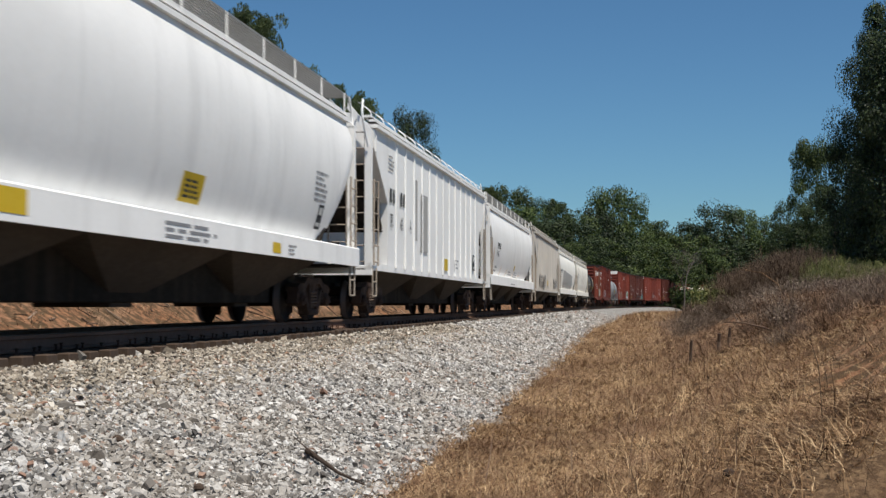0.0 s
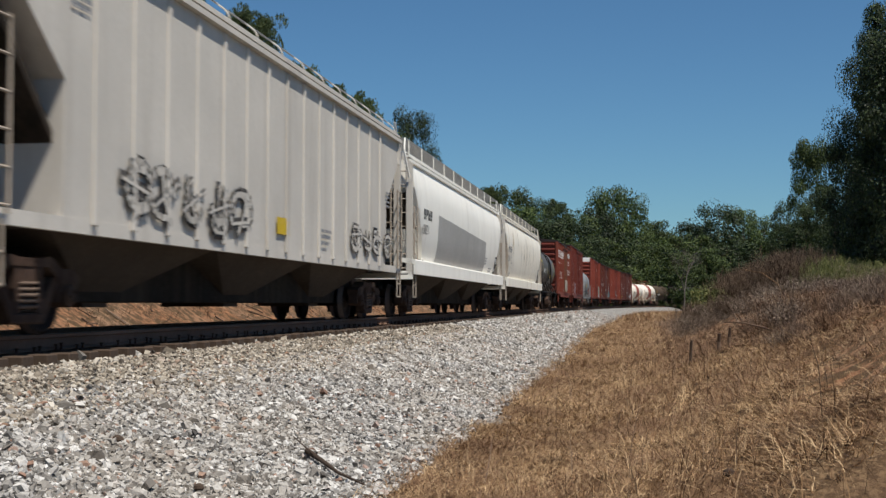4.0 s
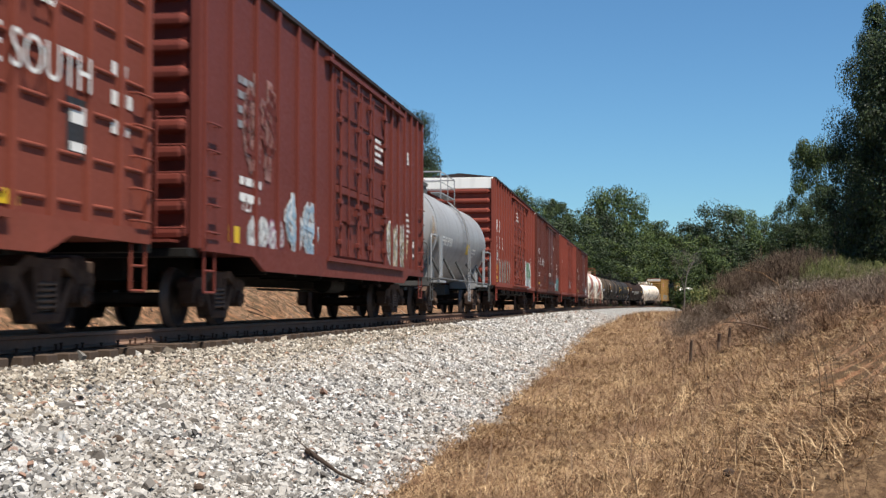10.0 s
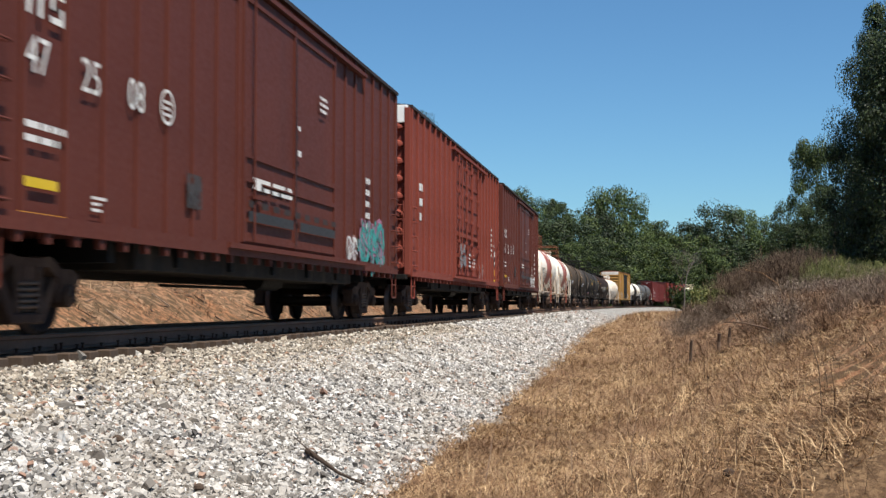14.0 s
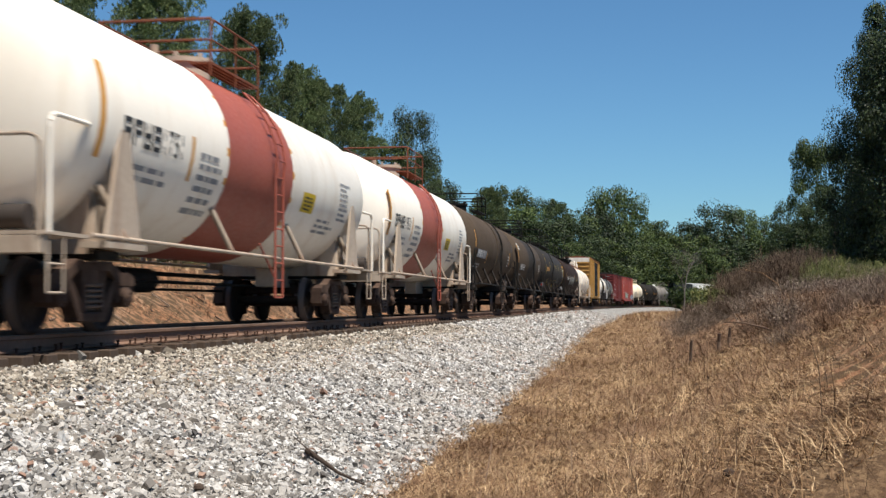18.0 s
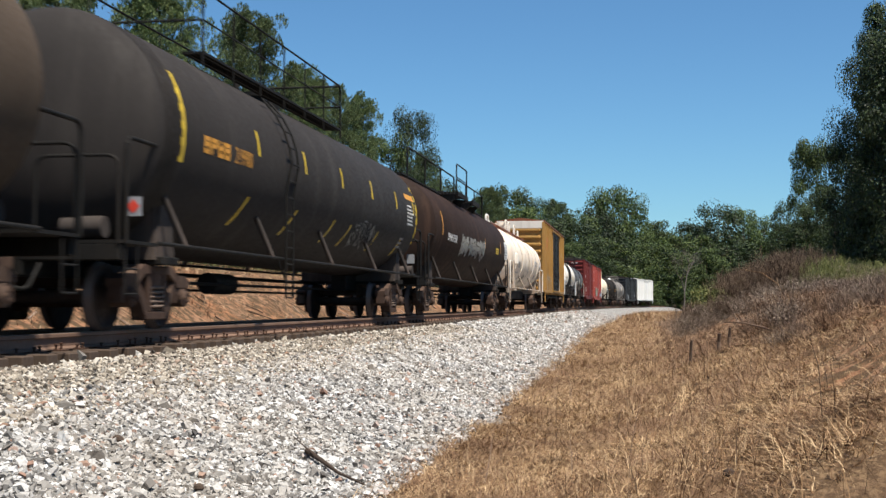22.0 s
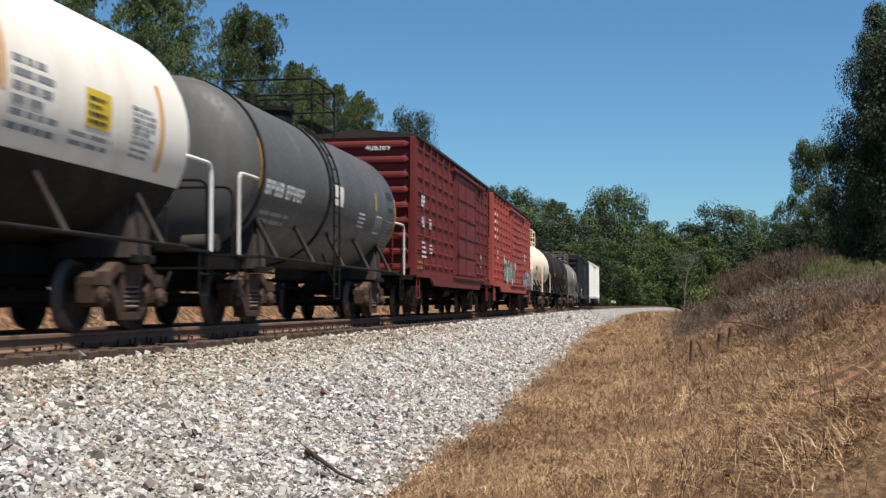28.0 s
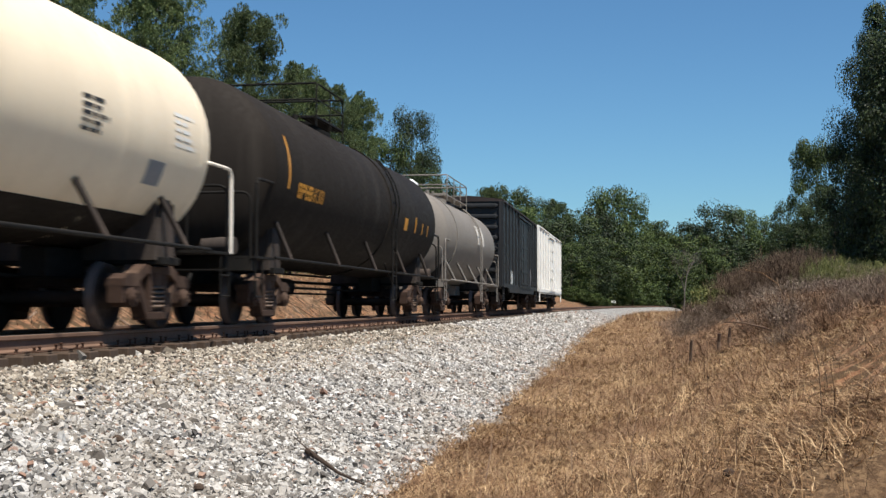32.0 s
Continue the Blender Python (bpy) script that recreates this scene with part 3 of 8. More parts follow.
def shared_truck_meshes():
    ws = Build()
    for sgn in (1, -1):
        lathe_y(ws, [(sgn * y, r) for y, r in ((0.665, 0.16), (0.675, 0.36), (0.68, WHEEL_R + 0.025), (0.705, WHEEL_R + 0.025), (0.715, WHEEL_R), (0.81, WHEEL_R - 0.006), (0.81, WHEEL_R - 0.06), (0.765, WHEEL_R - 0.075), (0.755, 0.17), (0.82, 0.14), (0.82, 0.09))])
    ws.rod((0, -1.08, 0), (0, 1.08, 0), 0.085, 10)
    fr = Build()
    fr.prism([(-1.13, 0.57), (-1.13, 0.66), (-0.98, 0.73), (-0.72, 0.73), (-0.46, 0.86), (-0.2, 0.83), (0.2, 0.83), (0.46, 0.86), (0.72, 0.73), (0.98, 0.73), (1.13, 0.66), (1.13, 0.57), (0.66, 0.57), (0.60, 0.64), (0.40, 0.74), (-0.40, 0.74), (-0.60, 0.64), (-0.66, 0.57)], "y", -0.12, 0.13)
    for sx in (1, -1):
        fr.prism([(sx * 0.68, 0.60), (sx * 0.57, 0.64), (sx * 0.27, 0.30), (sx * 0.30, 0.17), (sx * 0.37, 0.18)], "y", -0.09, 0.11)
        fr.prism([(sx * 0.29, 0.25), (sx * 0.20, 0.25), (sx * 0.20, 0.76), (sx * 0.30, 0.76)], "y", -0.10, 0.12)
        fr.prism([(sx * 0.73, 0.60), (sx * 0.65, 0.60), (sx * 0.64, 0.36), (sx * 0.71, 0.36)], "y", -0.09, 0.11)
        fr.prism([(sx * 1.13, 0.60), (sx * 1.05, 0.60), (sx * 1.05, 0.36), (sx * 1.12, 0.36)], "y", -0.09, 0.11)
        fr.box(sx * 0.88 - 0.15, sx * 0.88 + 0.15, -0.10, 0.12, 0.45, 0.60, 0.02)
        fr.rod((sx * 0.88, -0.12, 0.43), (sx * 0.88, 0.16, 0.43), 0.125, 16).rod((sx * 0.88, 0.16, 0.43), (sx * 0.88, 0.19, 0.43), 0.10, 16, 0.08)
        for k in range(3):
            fr.rod((sx * 0.88 + 0.055 * math.cos(2.09 * k), 0.18, 0.43 + 0.055 * math.sin(2.09 * k)), (sx * 0.88 + 0.055 * math.cos(2.09 * k), 0.21, 0.43 + 0.055 * math.sin(2.09 * k)), 0.022, 6)
    fr.box(-0.36, 0.36, -0.11, 0.12, 0.13, 0.25, 0.02)
    sp, rings = Build(), []
    for i in range(61):
        a = 2 * math.pi * i / 12
        rings.append([((0.062 + 0.017 * math.cos(j * 1.2566)) * math.cos(a), (0.062 + 0.017 * math.cos(j * 1.2566)) * math.sin(a), 0.27 + 0.31 * i / 60 + 0.017 * math.sin(j * 1.2566)) for j in range(5)])
    sp.loft(rings, True)
    bol = Build()
    bol.box(-0.17, 0.17, -1.12, 1.12, 0.56, 0.76, 0.02).box(-0.24, 0.24, -0.30, 0.30, 0.76, 0.84)
    bol.rod((0, 0, 0.80), (0, 0, 0.96), 0.2, 16)
    for sx in (1, -1):
        bol.box(sx * 0.44 - 0.05, sx * 0.44 + 0.05, -0.80, 0.80, 0.30, 0.42)
    return (mesh_of("wheelset", ws, M["wheel"]), mesh_of("side_frame", fr, M["truck"]), mesh_of("spring", sp, M["spring_dust"]), mesh_of("truck", bol, M["truck"]))


WHEELSET, SIDE_FRAME, SPRINGS, BOLSTER = shared_truck_meshes()
WHEELSET.materials.append(M["tread"])
for poly in WHEELSET.polygons:
    if math.hypot(poly.center.x, poly.center.z) > WHEEL_R - 0.035 and abs(poly.center.y) > 0.70:
        poly.material_index = 1
WHEELSETS = []                   # (wheelset, offset along its car, car index)


def add_trucks(car, k, half):
    for sx in (-1, 1):
        tr = part("truck", BOLSTER, None, car, "rust-brown cast steel truck")
        tr.location = (sx * half, 0, 0)
        for sy in (-1, 1):
            f = part("side_frame", SIDE_FRAME, None, tr)
            f.location, f.rotation_euler = (0, sy * 1.0, 0), (0, 0, 0 if sy > 0 else math.pi)
            for x in (-0.13, 0.0, 0.13):
                part("spring", SPRINGS, None, tr).location = (x, sy * 1.07, 0)
        for dx in (-0.88, 0.88):
            w = part("wheelset", WHEELSET, None, tr)
            w.location = (dx, 0, WHEEL_R)
            WHEELSETS.append((w, sx * half + dx, k))


def coupler_mesh():
    b = Build()
    b.box(-0.62, -0.16, -0.08, 0.08, 0.74, 0.92, 0.02)
    b.box(-0.20, 0.05, -0.16, 0.16, 0.70, 0.98, 0.03)
    b.tube([(-0.1, -0.25, 0.70), (0.0, -0.22, 0.45), (0.02, -0.15, 0.40)], 0.03, 6)
    return mesh_of("coupler", b, M["truck"])


COUPLER = coupler_mesh()


def add_couplers(car, half):
    for sx in (-1, 1):
        c = part("coupler", COUPLER, None, car)
        c.location, c.rotation_euler = (sx * half, 0, 0), (0, 0, 0 if sx > 0 else math.pi)


def hoop(b, pts, r=0.022, n=6):
    """A bent pipe with its corners rounded."""
    out = [Vector(pts[0])]
    for a, c, d in zip(pts, pts[1:], pts[2:]):
        a, c, d = Vector(a), Vector(c), Vector(d)
        t = min(0.16, (a - c).length * 0.45, (d - c).length * 0.45)
        p, q = c + (a - c).normalized() * t, c + (d - c).normalized() * t
        for k in range(5):
            w = k / 4
            out.append(p * (1 - w) ** 2 + c * 2 * w * (1 - w) + q * w * w)
    out.append(Vector(pts[-1]))
    return b.tube(out, r, n)


def ladder(b, x, y, z0, z1, w, axis="x", step=0.30, r=0.016, rails=True):
    """Rungs (and stiles) of a ladder at (x, y): across x or across y."""
    d = Vector((w / 2, 0, 0)) if axis == "x" else Vector((0, w / 2, 0))
    o = Vector((x, y, 0))
    if rails:
        for sgn in (-1, 1):
            b.rod(o + sgn * d + Vector((0, 0, z0)), o + sgn * d + Vector((0, 0, z1)), r * 1.4, 5)
    z = z0 + 0.08
    while z < z1:
        b.rod(o - d + Vector((0, 0, z)), o + d + Vector((0, 0, z)), r, 5)
        z += step
    return b


def sill_step(b, x, y, z0, z1, w=0.36, r=0.02):
    """Stirrup step below a corner."""
    b.tube([(x - w / 2, y, z1), (x - w / 2, y, z0), (x + w / 2, y, z0), (x + w / 2, y, z1)], r, 5)
    b.rod((x - w / 2, y, (z0 + z1) / 2), (x + w / 2, y, (z0 + z1) / 2), r * 0.9, 5)
    return b


# ---- lettering, markings and spray paint laid on a side: side(x, z) gives y ----
TEXTS = {}


def text_shape(s):
    if s not in TEXTS:
        cu = bpy.data.curves.new("text", "FONT")
        cu.body, cu.size, cu.resolution_u = s, 1.0, 3
        ob = new("text", cu)
        me = bpy.data.meshes.new_from_object(ob.evaluated_get(bpy.context.evaluated_depsgraph_get()))
        vs = [(v.co.x, v.co.y) for v in me.vertices]
        fs = [tuple(p.vertices) for p in me.polygons]
        x0, x1 = min(v[0] for v in vs), max(v[0] for v in vs)
        y0, y1 = min(v[1] for v in vs), max(v[1] for v in vs)
        TEXTS[s] = ([((x - x0) / (y1 - y0), (y - y0) / (y1 - y0)) for x, y in vs], fs)
        bpy.data.objects.remove(ob)
        bpy.data.curves.remove(cu)
        bpy.data.meshes.remove(me)
    return TEXTS[s]


def lettering(car, s, x, z, h, m, side, squeeze=1.0, lift=0.006):
    vs, fs = text_shape(s)
    b = Build().add([(x + vx * h * squeeze, side(x + vx * h * squeeze, z + vz * h) - lift, z + vz * h) for vx, vz in vs], fs)
    return part("lettering", b, M[m], car, m.split("_")[-1] + " painted lettering")


def patch(b, x0, x1, z0, z1, side, lift=0.005, nz=5, slant=0.0):
    """A painted rectangle that follows the side."""
    vs, fs = [], []
    for i in range(nz + 1):
        z = z0 + (z1 - z0) * i / nz
        o = slant * i / nz
        vs += [(x0 + o, side(x0 + o, z) - lift, z), (x1 + o, side(x1 + o, z) - lift, z)]
    fs = [(2 * i, 2 * i + 1, 2 * i + 3, 2 * i + 2) for i in range(nz)]
    return b.add(vs, fs, True)


def marking(car, rects, m, side, label="", lift=0.005):
    for r in rects:
        part("marking", patch(Build(), *r[:4], side, lift, slant=r[4] if len(r) > 4 else 0.0), M[m], car, label or m.replace("_", " ") + " painted marking")


def data_block(car, x, z, w, h, rows, m, side, seed=1, lift=0.005):
    """Lines of small print that cannot be read, as bars."""
    rnd = random.Random(seed)
    b = Build()
    dz = h / rows
    for k in range(rows):
        x0 = x
        ww = w * rnd.uniform(0.6, 1.0)
        while x0 < x + ww:
            l = rnd.uniform(0.12, 0.4) * w
            patch(b, x0, min(x0 + l, x + ww), z + k * dz, z + k * dz + dz * 0.5, side, lift, 1)
            x0 += l + 0.06 * w
    return tagged(part("marking", b, M[m], car), "rows of small printed data", kind="stuff")


def stroke(b, pts, w, side, lift):
    for (x0, z0), (x1, z1) in zip(pts, pts[1:]):
        d = math.hypot(x1 - x0, z1 - z0) or 1e-6
        nx, nz = -(z1 - z0) / d * w / 2, (x1 - x0) / d * w / 2
        ex, ez = (x1 - x0) / d * w * 0.35, (z1 - z0) / d * w * 0.35
        q = [(x0 - ex + nx, z0 - ez + nz), (x1 + ex + nx, z1 + ez + nz), (x1 + ex - nx, z1 + ez - nz), (x0 - ex - nx, z0 - ez - nz)]
        b.add([(x, side(x, z) - lift, z) for x, z in q], [(3, 2, 1, 0)])


def graffiti(car, x0, x1, z0, z1, fill, line, side, letters=4, seed=1, backing=None):
    """Fat overlapping painted loops and slashes on a ragged cloud; they spell nothing."""
    rnd = random.Random(seed)
    w, h = (x1 - x0) / letters, z1 - z0
    clampz = lambda z: min(z1, max(z0, z))
    loops, bars = [], []
    for k in range(letters):
        cx, cz = x0 + (k + 0.5) * w, (z0 + z1) / 2 + rnd.uniform(-0.08, 0.08) * h
        for j in range(2):
            a0, span = rnd.uniform(0, 6.28), rnd.uniform(2.6, 5.0)
            rx, rz = w * rnd.uniform(0.28, 0.48), h * rnd.uniform(0.26, 0.46)
            ox, oz = rnd.uniform(-0.14, 0.14) * w, rnd.uniform(-0.12, 0.12) * h
            loops.append([(cx + ox + rx * math.cos(a0 + span * i / 9), clampz(cz + oz + rz * math.sin(a0 + span * i / 9))) for i in range(10)])
        for j in range(2):
            t = rnd.uniform(-0.35, 0.35) * w
            bars.append([(cx + t, z1 - rnd.uniform(0, 0.12) * h), (cx + t * 0.6, cz + rnd.uniform(-0.1, 0.1) * h), (cx - t * 0.5, z0 + rnd.uniform(0, 0.15) * h)])
        bars.append([(cx - 0.42 * w, clampz(cz + rnd.uniform(-0.3, 0.3) * h)), (cx + 0.42 * w, clampz(cz + rnd.uniform(-0.3, 0.3) * h))])
    t = min(w * 0.24, h * 0.18)
    layers = []
    if backing:
        cloud = []
        for i in range(letters * 9):
            x, z = rnd.uniform(x0, x1), rnd.uniform(z0 + 0.12 * h, z1 - 0.12 * h)
            cloud.append([(x, z), (x + rnd.uniform(-0.3, 0.3) * w, z + rnd.uniform(-0.2, 0.2) * h)])
        layers.append((backing, cloud, t * 1.7, 0.004))
    layers += [(line, loops + bars, t * 1.25, 0.009), (fill, loops, t * 0.62, 0.017), (fill, bars, t * 0.4, 0.022)]
    for m, shapes, ww, lift in layers:
        b = Build()
        for i, p in enumerate(shapes):
            stroke(b, p, ww * rnd.uniform(0.6, 1.25), side, lift + 0.0002 * i)
        tagged(part("spray_paint", b, M[m], car), m.split("_")[-1] + " spray-painted scrawl", kind="stuff")


# ---- tank cars ----
def tank_car(k, L, R, zc, shell, label, trim="black", bands=(), belly=None, top="platform", ladders=(0.0,), dome=True, belts=(), head=0.55, ladder_mat=None, hoops=None, saddle=None, rail_mat=None, braces=5, saddle_w=0.5, rail_h=0.68, ladder_lo=0.45):
    car = tagged(new("tank_car"), label, "tank car", "cars of the freight train")
    hb = L / 2 - 1.0
    tm = M[trim]
    side = lambda x, z: -math.sqrt(max(0.02, R * R - (z - zc) ** 2))
    # shell with dished heads
    prof = [(-hb, 0.02)] + [(-hb + head * (1 - math.cos(a)), R * math.sin(a)) for a in [radians(d) for d in (18, 36, 52, 66, 78, 90)]]
    prof += [(-x, r) for x, r in reversed(prof)]
    b = Build()
    ring = [b.ring_x(x, r, zc, 48) for x, r in prof]
    part("tank_shell", b.loft(ring, True), M[shell], car)
    for x0, x1, m in bands:
        bb = Build()
        bb.loft([bb.ring_x(x, R + 0.004, zc, 48) for x in (x0, x1)], True, False)
        part("painted_band", bb, M[m], car, "wide painted band round the tank")
    if belly:
        bb, n = Build(), 20
        rows = []
        zb = belly[0]
        a0 = math.acos(max(-1, min(1, (zc - zb) / R)))
        for x in (-hb + head, hb - head):
            rows.append([(x, (R + 0.005) * math.sin(-a0 + 2 * a0 * i / n), zc - (R + 0.005) * math.cos(-a0 + 2 * a0 * i / n)) for i in range(n + 1)])
        bb.add(rows[0] + rows[1], [(i, i + 1, n + 2 + i, n + 1 + i) for i in range(n)], True)
        part("painted_belly", bb, M[belly[1]], car, "dark lower half of the tank")
    for x in belts:
        bb = Build()
        bb.loft([bb.ring_x(xx, R + rr, zc, 40) for xx, rr in ((x - 0.05, 0.0), (x - 0.05, 0.03), (x + 0.05, 0.03), (x + 0.05, 0.0))], False, False)
        part("tank_belt", bb, M[shell] if shell != "tank_grey" else tm, car)
    # stub sills, decks, saddles
    for sx in (-1, 1):
        e = sx * (L / 2 - 0.55)
        b = Build()
        b.box(min(e, e - sx * 3.2), max(e, e - sx * 3.2), -0.19, 0.19, 0.68, 1.06, 0.015)
        part("stub_sill", b, M["black"] if trim == "black" else tm, car)
        part("end_beam", Build().box(min(e, e - sx * 0.14), max(e, e - sx * 0.14), -1.42, 1.42, 0.86, 1.06, 0.012), M["black"] if trim == "black" else tm, car)
        b = Build()
        b.box(min(e, e - sx * 1.05), max(e, e - sx * 1.05), -1.48, 1.48, 1.06, 1.10)
        part("end_deck", b, tm, car)
        tx = sx * (L / 2 - 2.45)
        part("brake_cylinder", Build().rod((e - sx * 0.75, -0.9, 1.30), (e - sx * 0.75, -0.35, 1.30), 0.14, 12).rod((e - sx * 0.75, -0.35, 1.30), (e - sx * 0.75, 0.1, 1.30), 0.03, 6), M["brace_dust"], car)
        part("air_hose", hoop(Build(), [(e + sx * 0.05, -0.45, 0.82), (e + sx * 0.30, -0.42, 0.50), (e + sx * 0.52, -0.30, 0.55)], 0.028), M["black"], car)
        for sy in (-1, 1):
            b = Build()
            z_at = lambda y: zc - math.sqrt(max(0.0, (R - 0.02) ** 2 - y * y))
            for dx in (-0.30, 0.30):
                b = Build()
                b.loft([[(tx + dx - 0.02, sy * y, 0.92), (tx + dx + 0.02, sy * y, 0.92), (tx + dx + 0.02, sy * y, z_at(y) + 0.02), (tx + dx - 0.02, sy * y, z_at(y) + 0.02)] for y in (0.2, 0.7, 1.0, 1.2)], False)
                part("saddle_web", b, M[saddle] if saddle else M["brace_dust"], car)
            b = Build().prism([(tx - 0.34, 0.92), (tx + 0.34, 0.92), (tx + 0.13, zc - 0.52 * R), (tx - 0.13, zc - 0.52 * R)], "y", min(sy * 1.18, sy * 1.22), max(sy * 1.18, sy * 1.22))
            if saddle:
                part("saddle_plate", b, M[saddle], car)
                b = Build()
                zh = zc - 0.12 * R
                top_w = 0.11 if saddle_w > 0.3 else saddle_w * 0.8
                b.prism([(tx - saddle_w, 1.04), (tx + saddle_w, 1.04), (tx + saddle_w * 0.84, 1.30), (tx + top_w, zh), (tx - top_w, zh), (tx - saddle_w * 0.84, 1.30)], "y", *sorted((sy * 1.44, sy * 1.49)))
                part("saddle_pad", Build().box(tx - 0.56, tx + 0.56, *sorted((sy * 1.2, sy * 1.53)), 0.98, 1.05), M[saddle], car)
            part("bolster_saddle", b, M[saddle] if saddle else M["brace_dust"], car)
        b = Build().box(tx - 0.3, tx + 0.3, -1.30, 1.30, 0.86, 0.96, 0.01)
        part("body_bolster", b, M["black"], car)
        for sy in (-1, 1):
            b = Build()
            y = sy * 1.48
            hoop(b, [(e - sx * 0.05, y, 1.08), (e - sx * 0.05, y, 2.32), (e - sx * 0.05 - sx * 0.95, y, 2.32), (e - sx * 1.0, y * 0.88, 2.32)], 0.027)
            part("end_handrail", b, M[hoops] if hoops else tm, car)
            b = sill_step(Build(), e - sx * 0.25, sy * 1.46, 0.46, 1.06, 0.36, 0.015)
            part("corner_step", b, tm, car)
        b = Build()
        hoop(b, [(e, -1.40, 1.05), (e, -1.40, 2.1), (e, -0.35, 2.1), (e, -0.35, 1.05)], 0.022)
        part("end_handrail", b, tm, car)
    # side rail with braces, and centre ladders
    for sy in (-1, 1):
        b = Build()
        x1 = L / 2 - 1.55
        y = sy * 1.50
        b.rod((-x1, y, 1.10), (x1, y, 1.10), 0.028, 6)
        part("side_rail", b, tm, car)
        nb = braces
        zz = zc - 0.55 * R
        brace = mesh_of("rail_brace", Build().rod((0, y, 1.10), (-0.25, sy * math.sqrt(R * R - (zz - zc) ** 2), zz), 0.042, 6), M["brace_dust"] if trim == "black" else tm)
        for i in range(nb):
            part("rail_brace", brace, None, car).location = (-x1 + 0.9 + (2 * x1 - 1.8) * i / (nb - 1), 0, 0)
    for lx in ladders:
        for sy in (-1, 1):
            b = Build()
            prev = None
            for z in np.arange(ladder_lo, zc + R * 0.93, 0.28):
                out = 1.56 if z < zc else math.sqrt(max(0.04, (R + 0.10) ** 2 - (z - zc) ** 2))
                out = max(out, 0) if z > zc else max(out, math.sqrt(max(0.0, R * R - (z - zc) ** 2)) + 0.06)
                y = sy * out
                b.rod((lx - 0.21, y, z), (lx + 0.21, y, z), 0.015, 5)
                if prev:
                    for dx in (-0.21, 0.21):
                        b.rod((lx + dx, *prev), (lx + dx, y, z), 0.02, 5)
                prev = (y, z)
            b.tube([(lx - 0.21, sy * 1.56, max(0.75, ladder_lo)), (lx - 0.7, sy * 1.45, 1.3)], 0.018, 5)
            part("side_ladder", b, M[ladder_mat] if ladder_mat else tm, car, "steel ladder up the tank side")
    zt = zc + R
    if dome:
        b = Build()
        dx = 0.0 if dome is True else dome
        b.rod((dx, 0, zt - 0.15), (dx, 0, zt + 0.22), 0.42, 20).rod((dx, 0, zt + 0.22), (dx, 0, zt + 0.30), 0.47, 20)
        for a in range(6):
            b.box(dx + 0.40 * math.cos(a * 1.047) - 0.03, dx + 0.40 * math.cos(a * 1.047) + 0.03, 0.40 * math.sin(a * 1.047) - 0.03, 0.40 * math.sin(a * 1.047) + 0.03, zt + 0.28, zt + 0.38)
        part("manway", b, tm, car)
        for x in (-1.05, 1.15):
            b = Build().rod((x, 0.1, zt - 0.05), (x, 0.1, zt + 0.16), 0.16, 10).rod((x, 0.1, zt + 0.16), (x, 0.1, zt + rail_h * 0.52), 0.07, 8)
            part("top_valve", b, tm, car)
    if top:
        lo, hi = (-1.35, 1.35) if top == "platform" else top
        for sy in (-1, 1):
            for j in range(4):
                y = sy * (0.62 + 0.09 * j)
                part("platform_plank", Build().box(lo, hi, y - 0.035, y + 0.035, zt - 0.02, zt + 0.02), M[rail_mat] if rail_mat else tm, car)
        b = Build()
        for sy in (-1, 1):
            y = sy * 0.92
            hoop(b, [(lo, y, zt - 0.2), (lo, y, zt + rail_h), (hi, y, zt + rail_h), (hi, y, zt - 0.2)], 0.019)
            b.rod((lo, y, zt + rail_h * 0.52), (hi, y, zt + rail_h * 0.52), 0.014, 5)
            for i in range(1, max(2, int((hi - lo) / 1.4))):
                x = lo + (hi - lo) * i / max(2, int((hi - lo) / 1.4))
                b.rod((x, y, zt - 0.2), (x, y, zt + rail_h), 0.016, 5)
        for x in (lo, hi):
            b.rod((x, -0.92, zt + rail_h), (x, 0.92, zt + rail_h), 0.024, 5)
            b.rod((x, -0.92, zt + rail_h * 0.52), (x, 0.92, zt + rail_h * 0.52), 0.02, 5)
        part("platform_railing", b, M[rail_mat] if rail_mat else tm, car)
    # brake rigging under the tank
    b = Build()
    b.rod((-1.6, 0.45, 0.72), (-0.4, 0.45, 0.72), 0.2, 12)
    b.rod((-L / 2 + 3.4, 0.25, 0.70), (L / 2 - 3.4, 0.25, 0.70), 0.03, 6).rod((-L / 2 + 3.4, 0.75, 0.86), (L / 2 - 3.4, 0.75, 0.86), 0.04, 6).rod((-L / 2 + 3.4, 0.95, 0.60), (L / 2 - 3.4, 0.95, 0.60), 0.025, 6)
    part("brake_reservoir", b, M["black"], car)
    add_trucks(car, k, L / 2 - 2.45)
    add_couplers(car, L / 2)
    return car, side


# ---- box cars ----
def half_round(b, x0, x1, y, z, r, axis="x", taper=0.10, sy=-1):
    """A pressed bead on a wall: along x on a side, along y on an end."""
    n = 5
    def ring(t, rr):
        pts = []
        for i in range(n + 1):
            a = math.pi * i / n
            d, h = rr * math.sin(a), -rr * math.cos(a)
            pts.append((t, y + sy * d, z + h) if axis == "x" else (y + sy * d, t, z + h))
        return pts
    return b.loft([ring(x0, r * 0.15), ring(x0 + taper, r), ring(x1 - taper, r), ring(x1, r * 0.15)], True)


@functools.lru_cache(None)
def grab_mesh(body):
    """A rung bent back to the side at both ends, proud towards -y."""
    return mesh_of("grab_iron", Build().tube([(-0.22, 0, 0), (-0.22, -0.11, 0), (0.22, -0.11, 0), (0.22, 0, 0)], 0.015, 5), M[body])


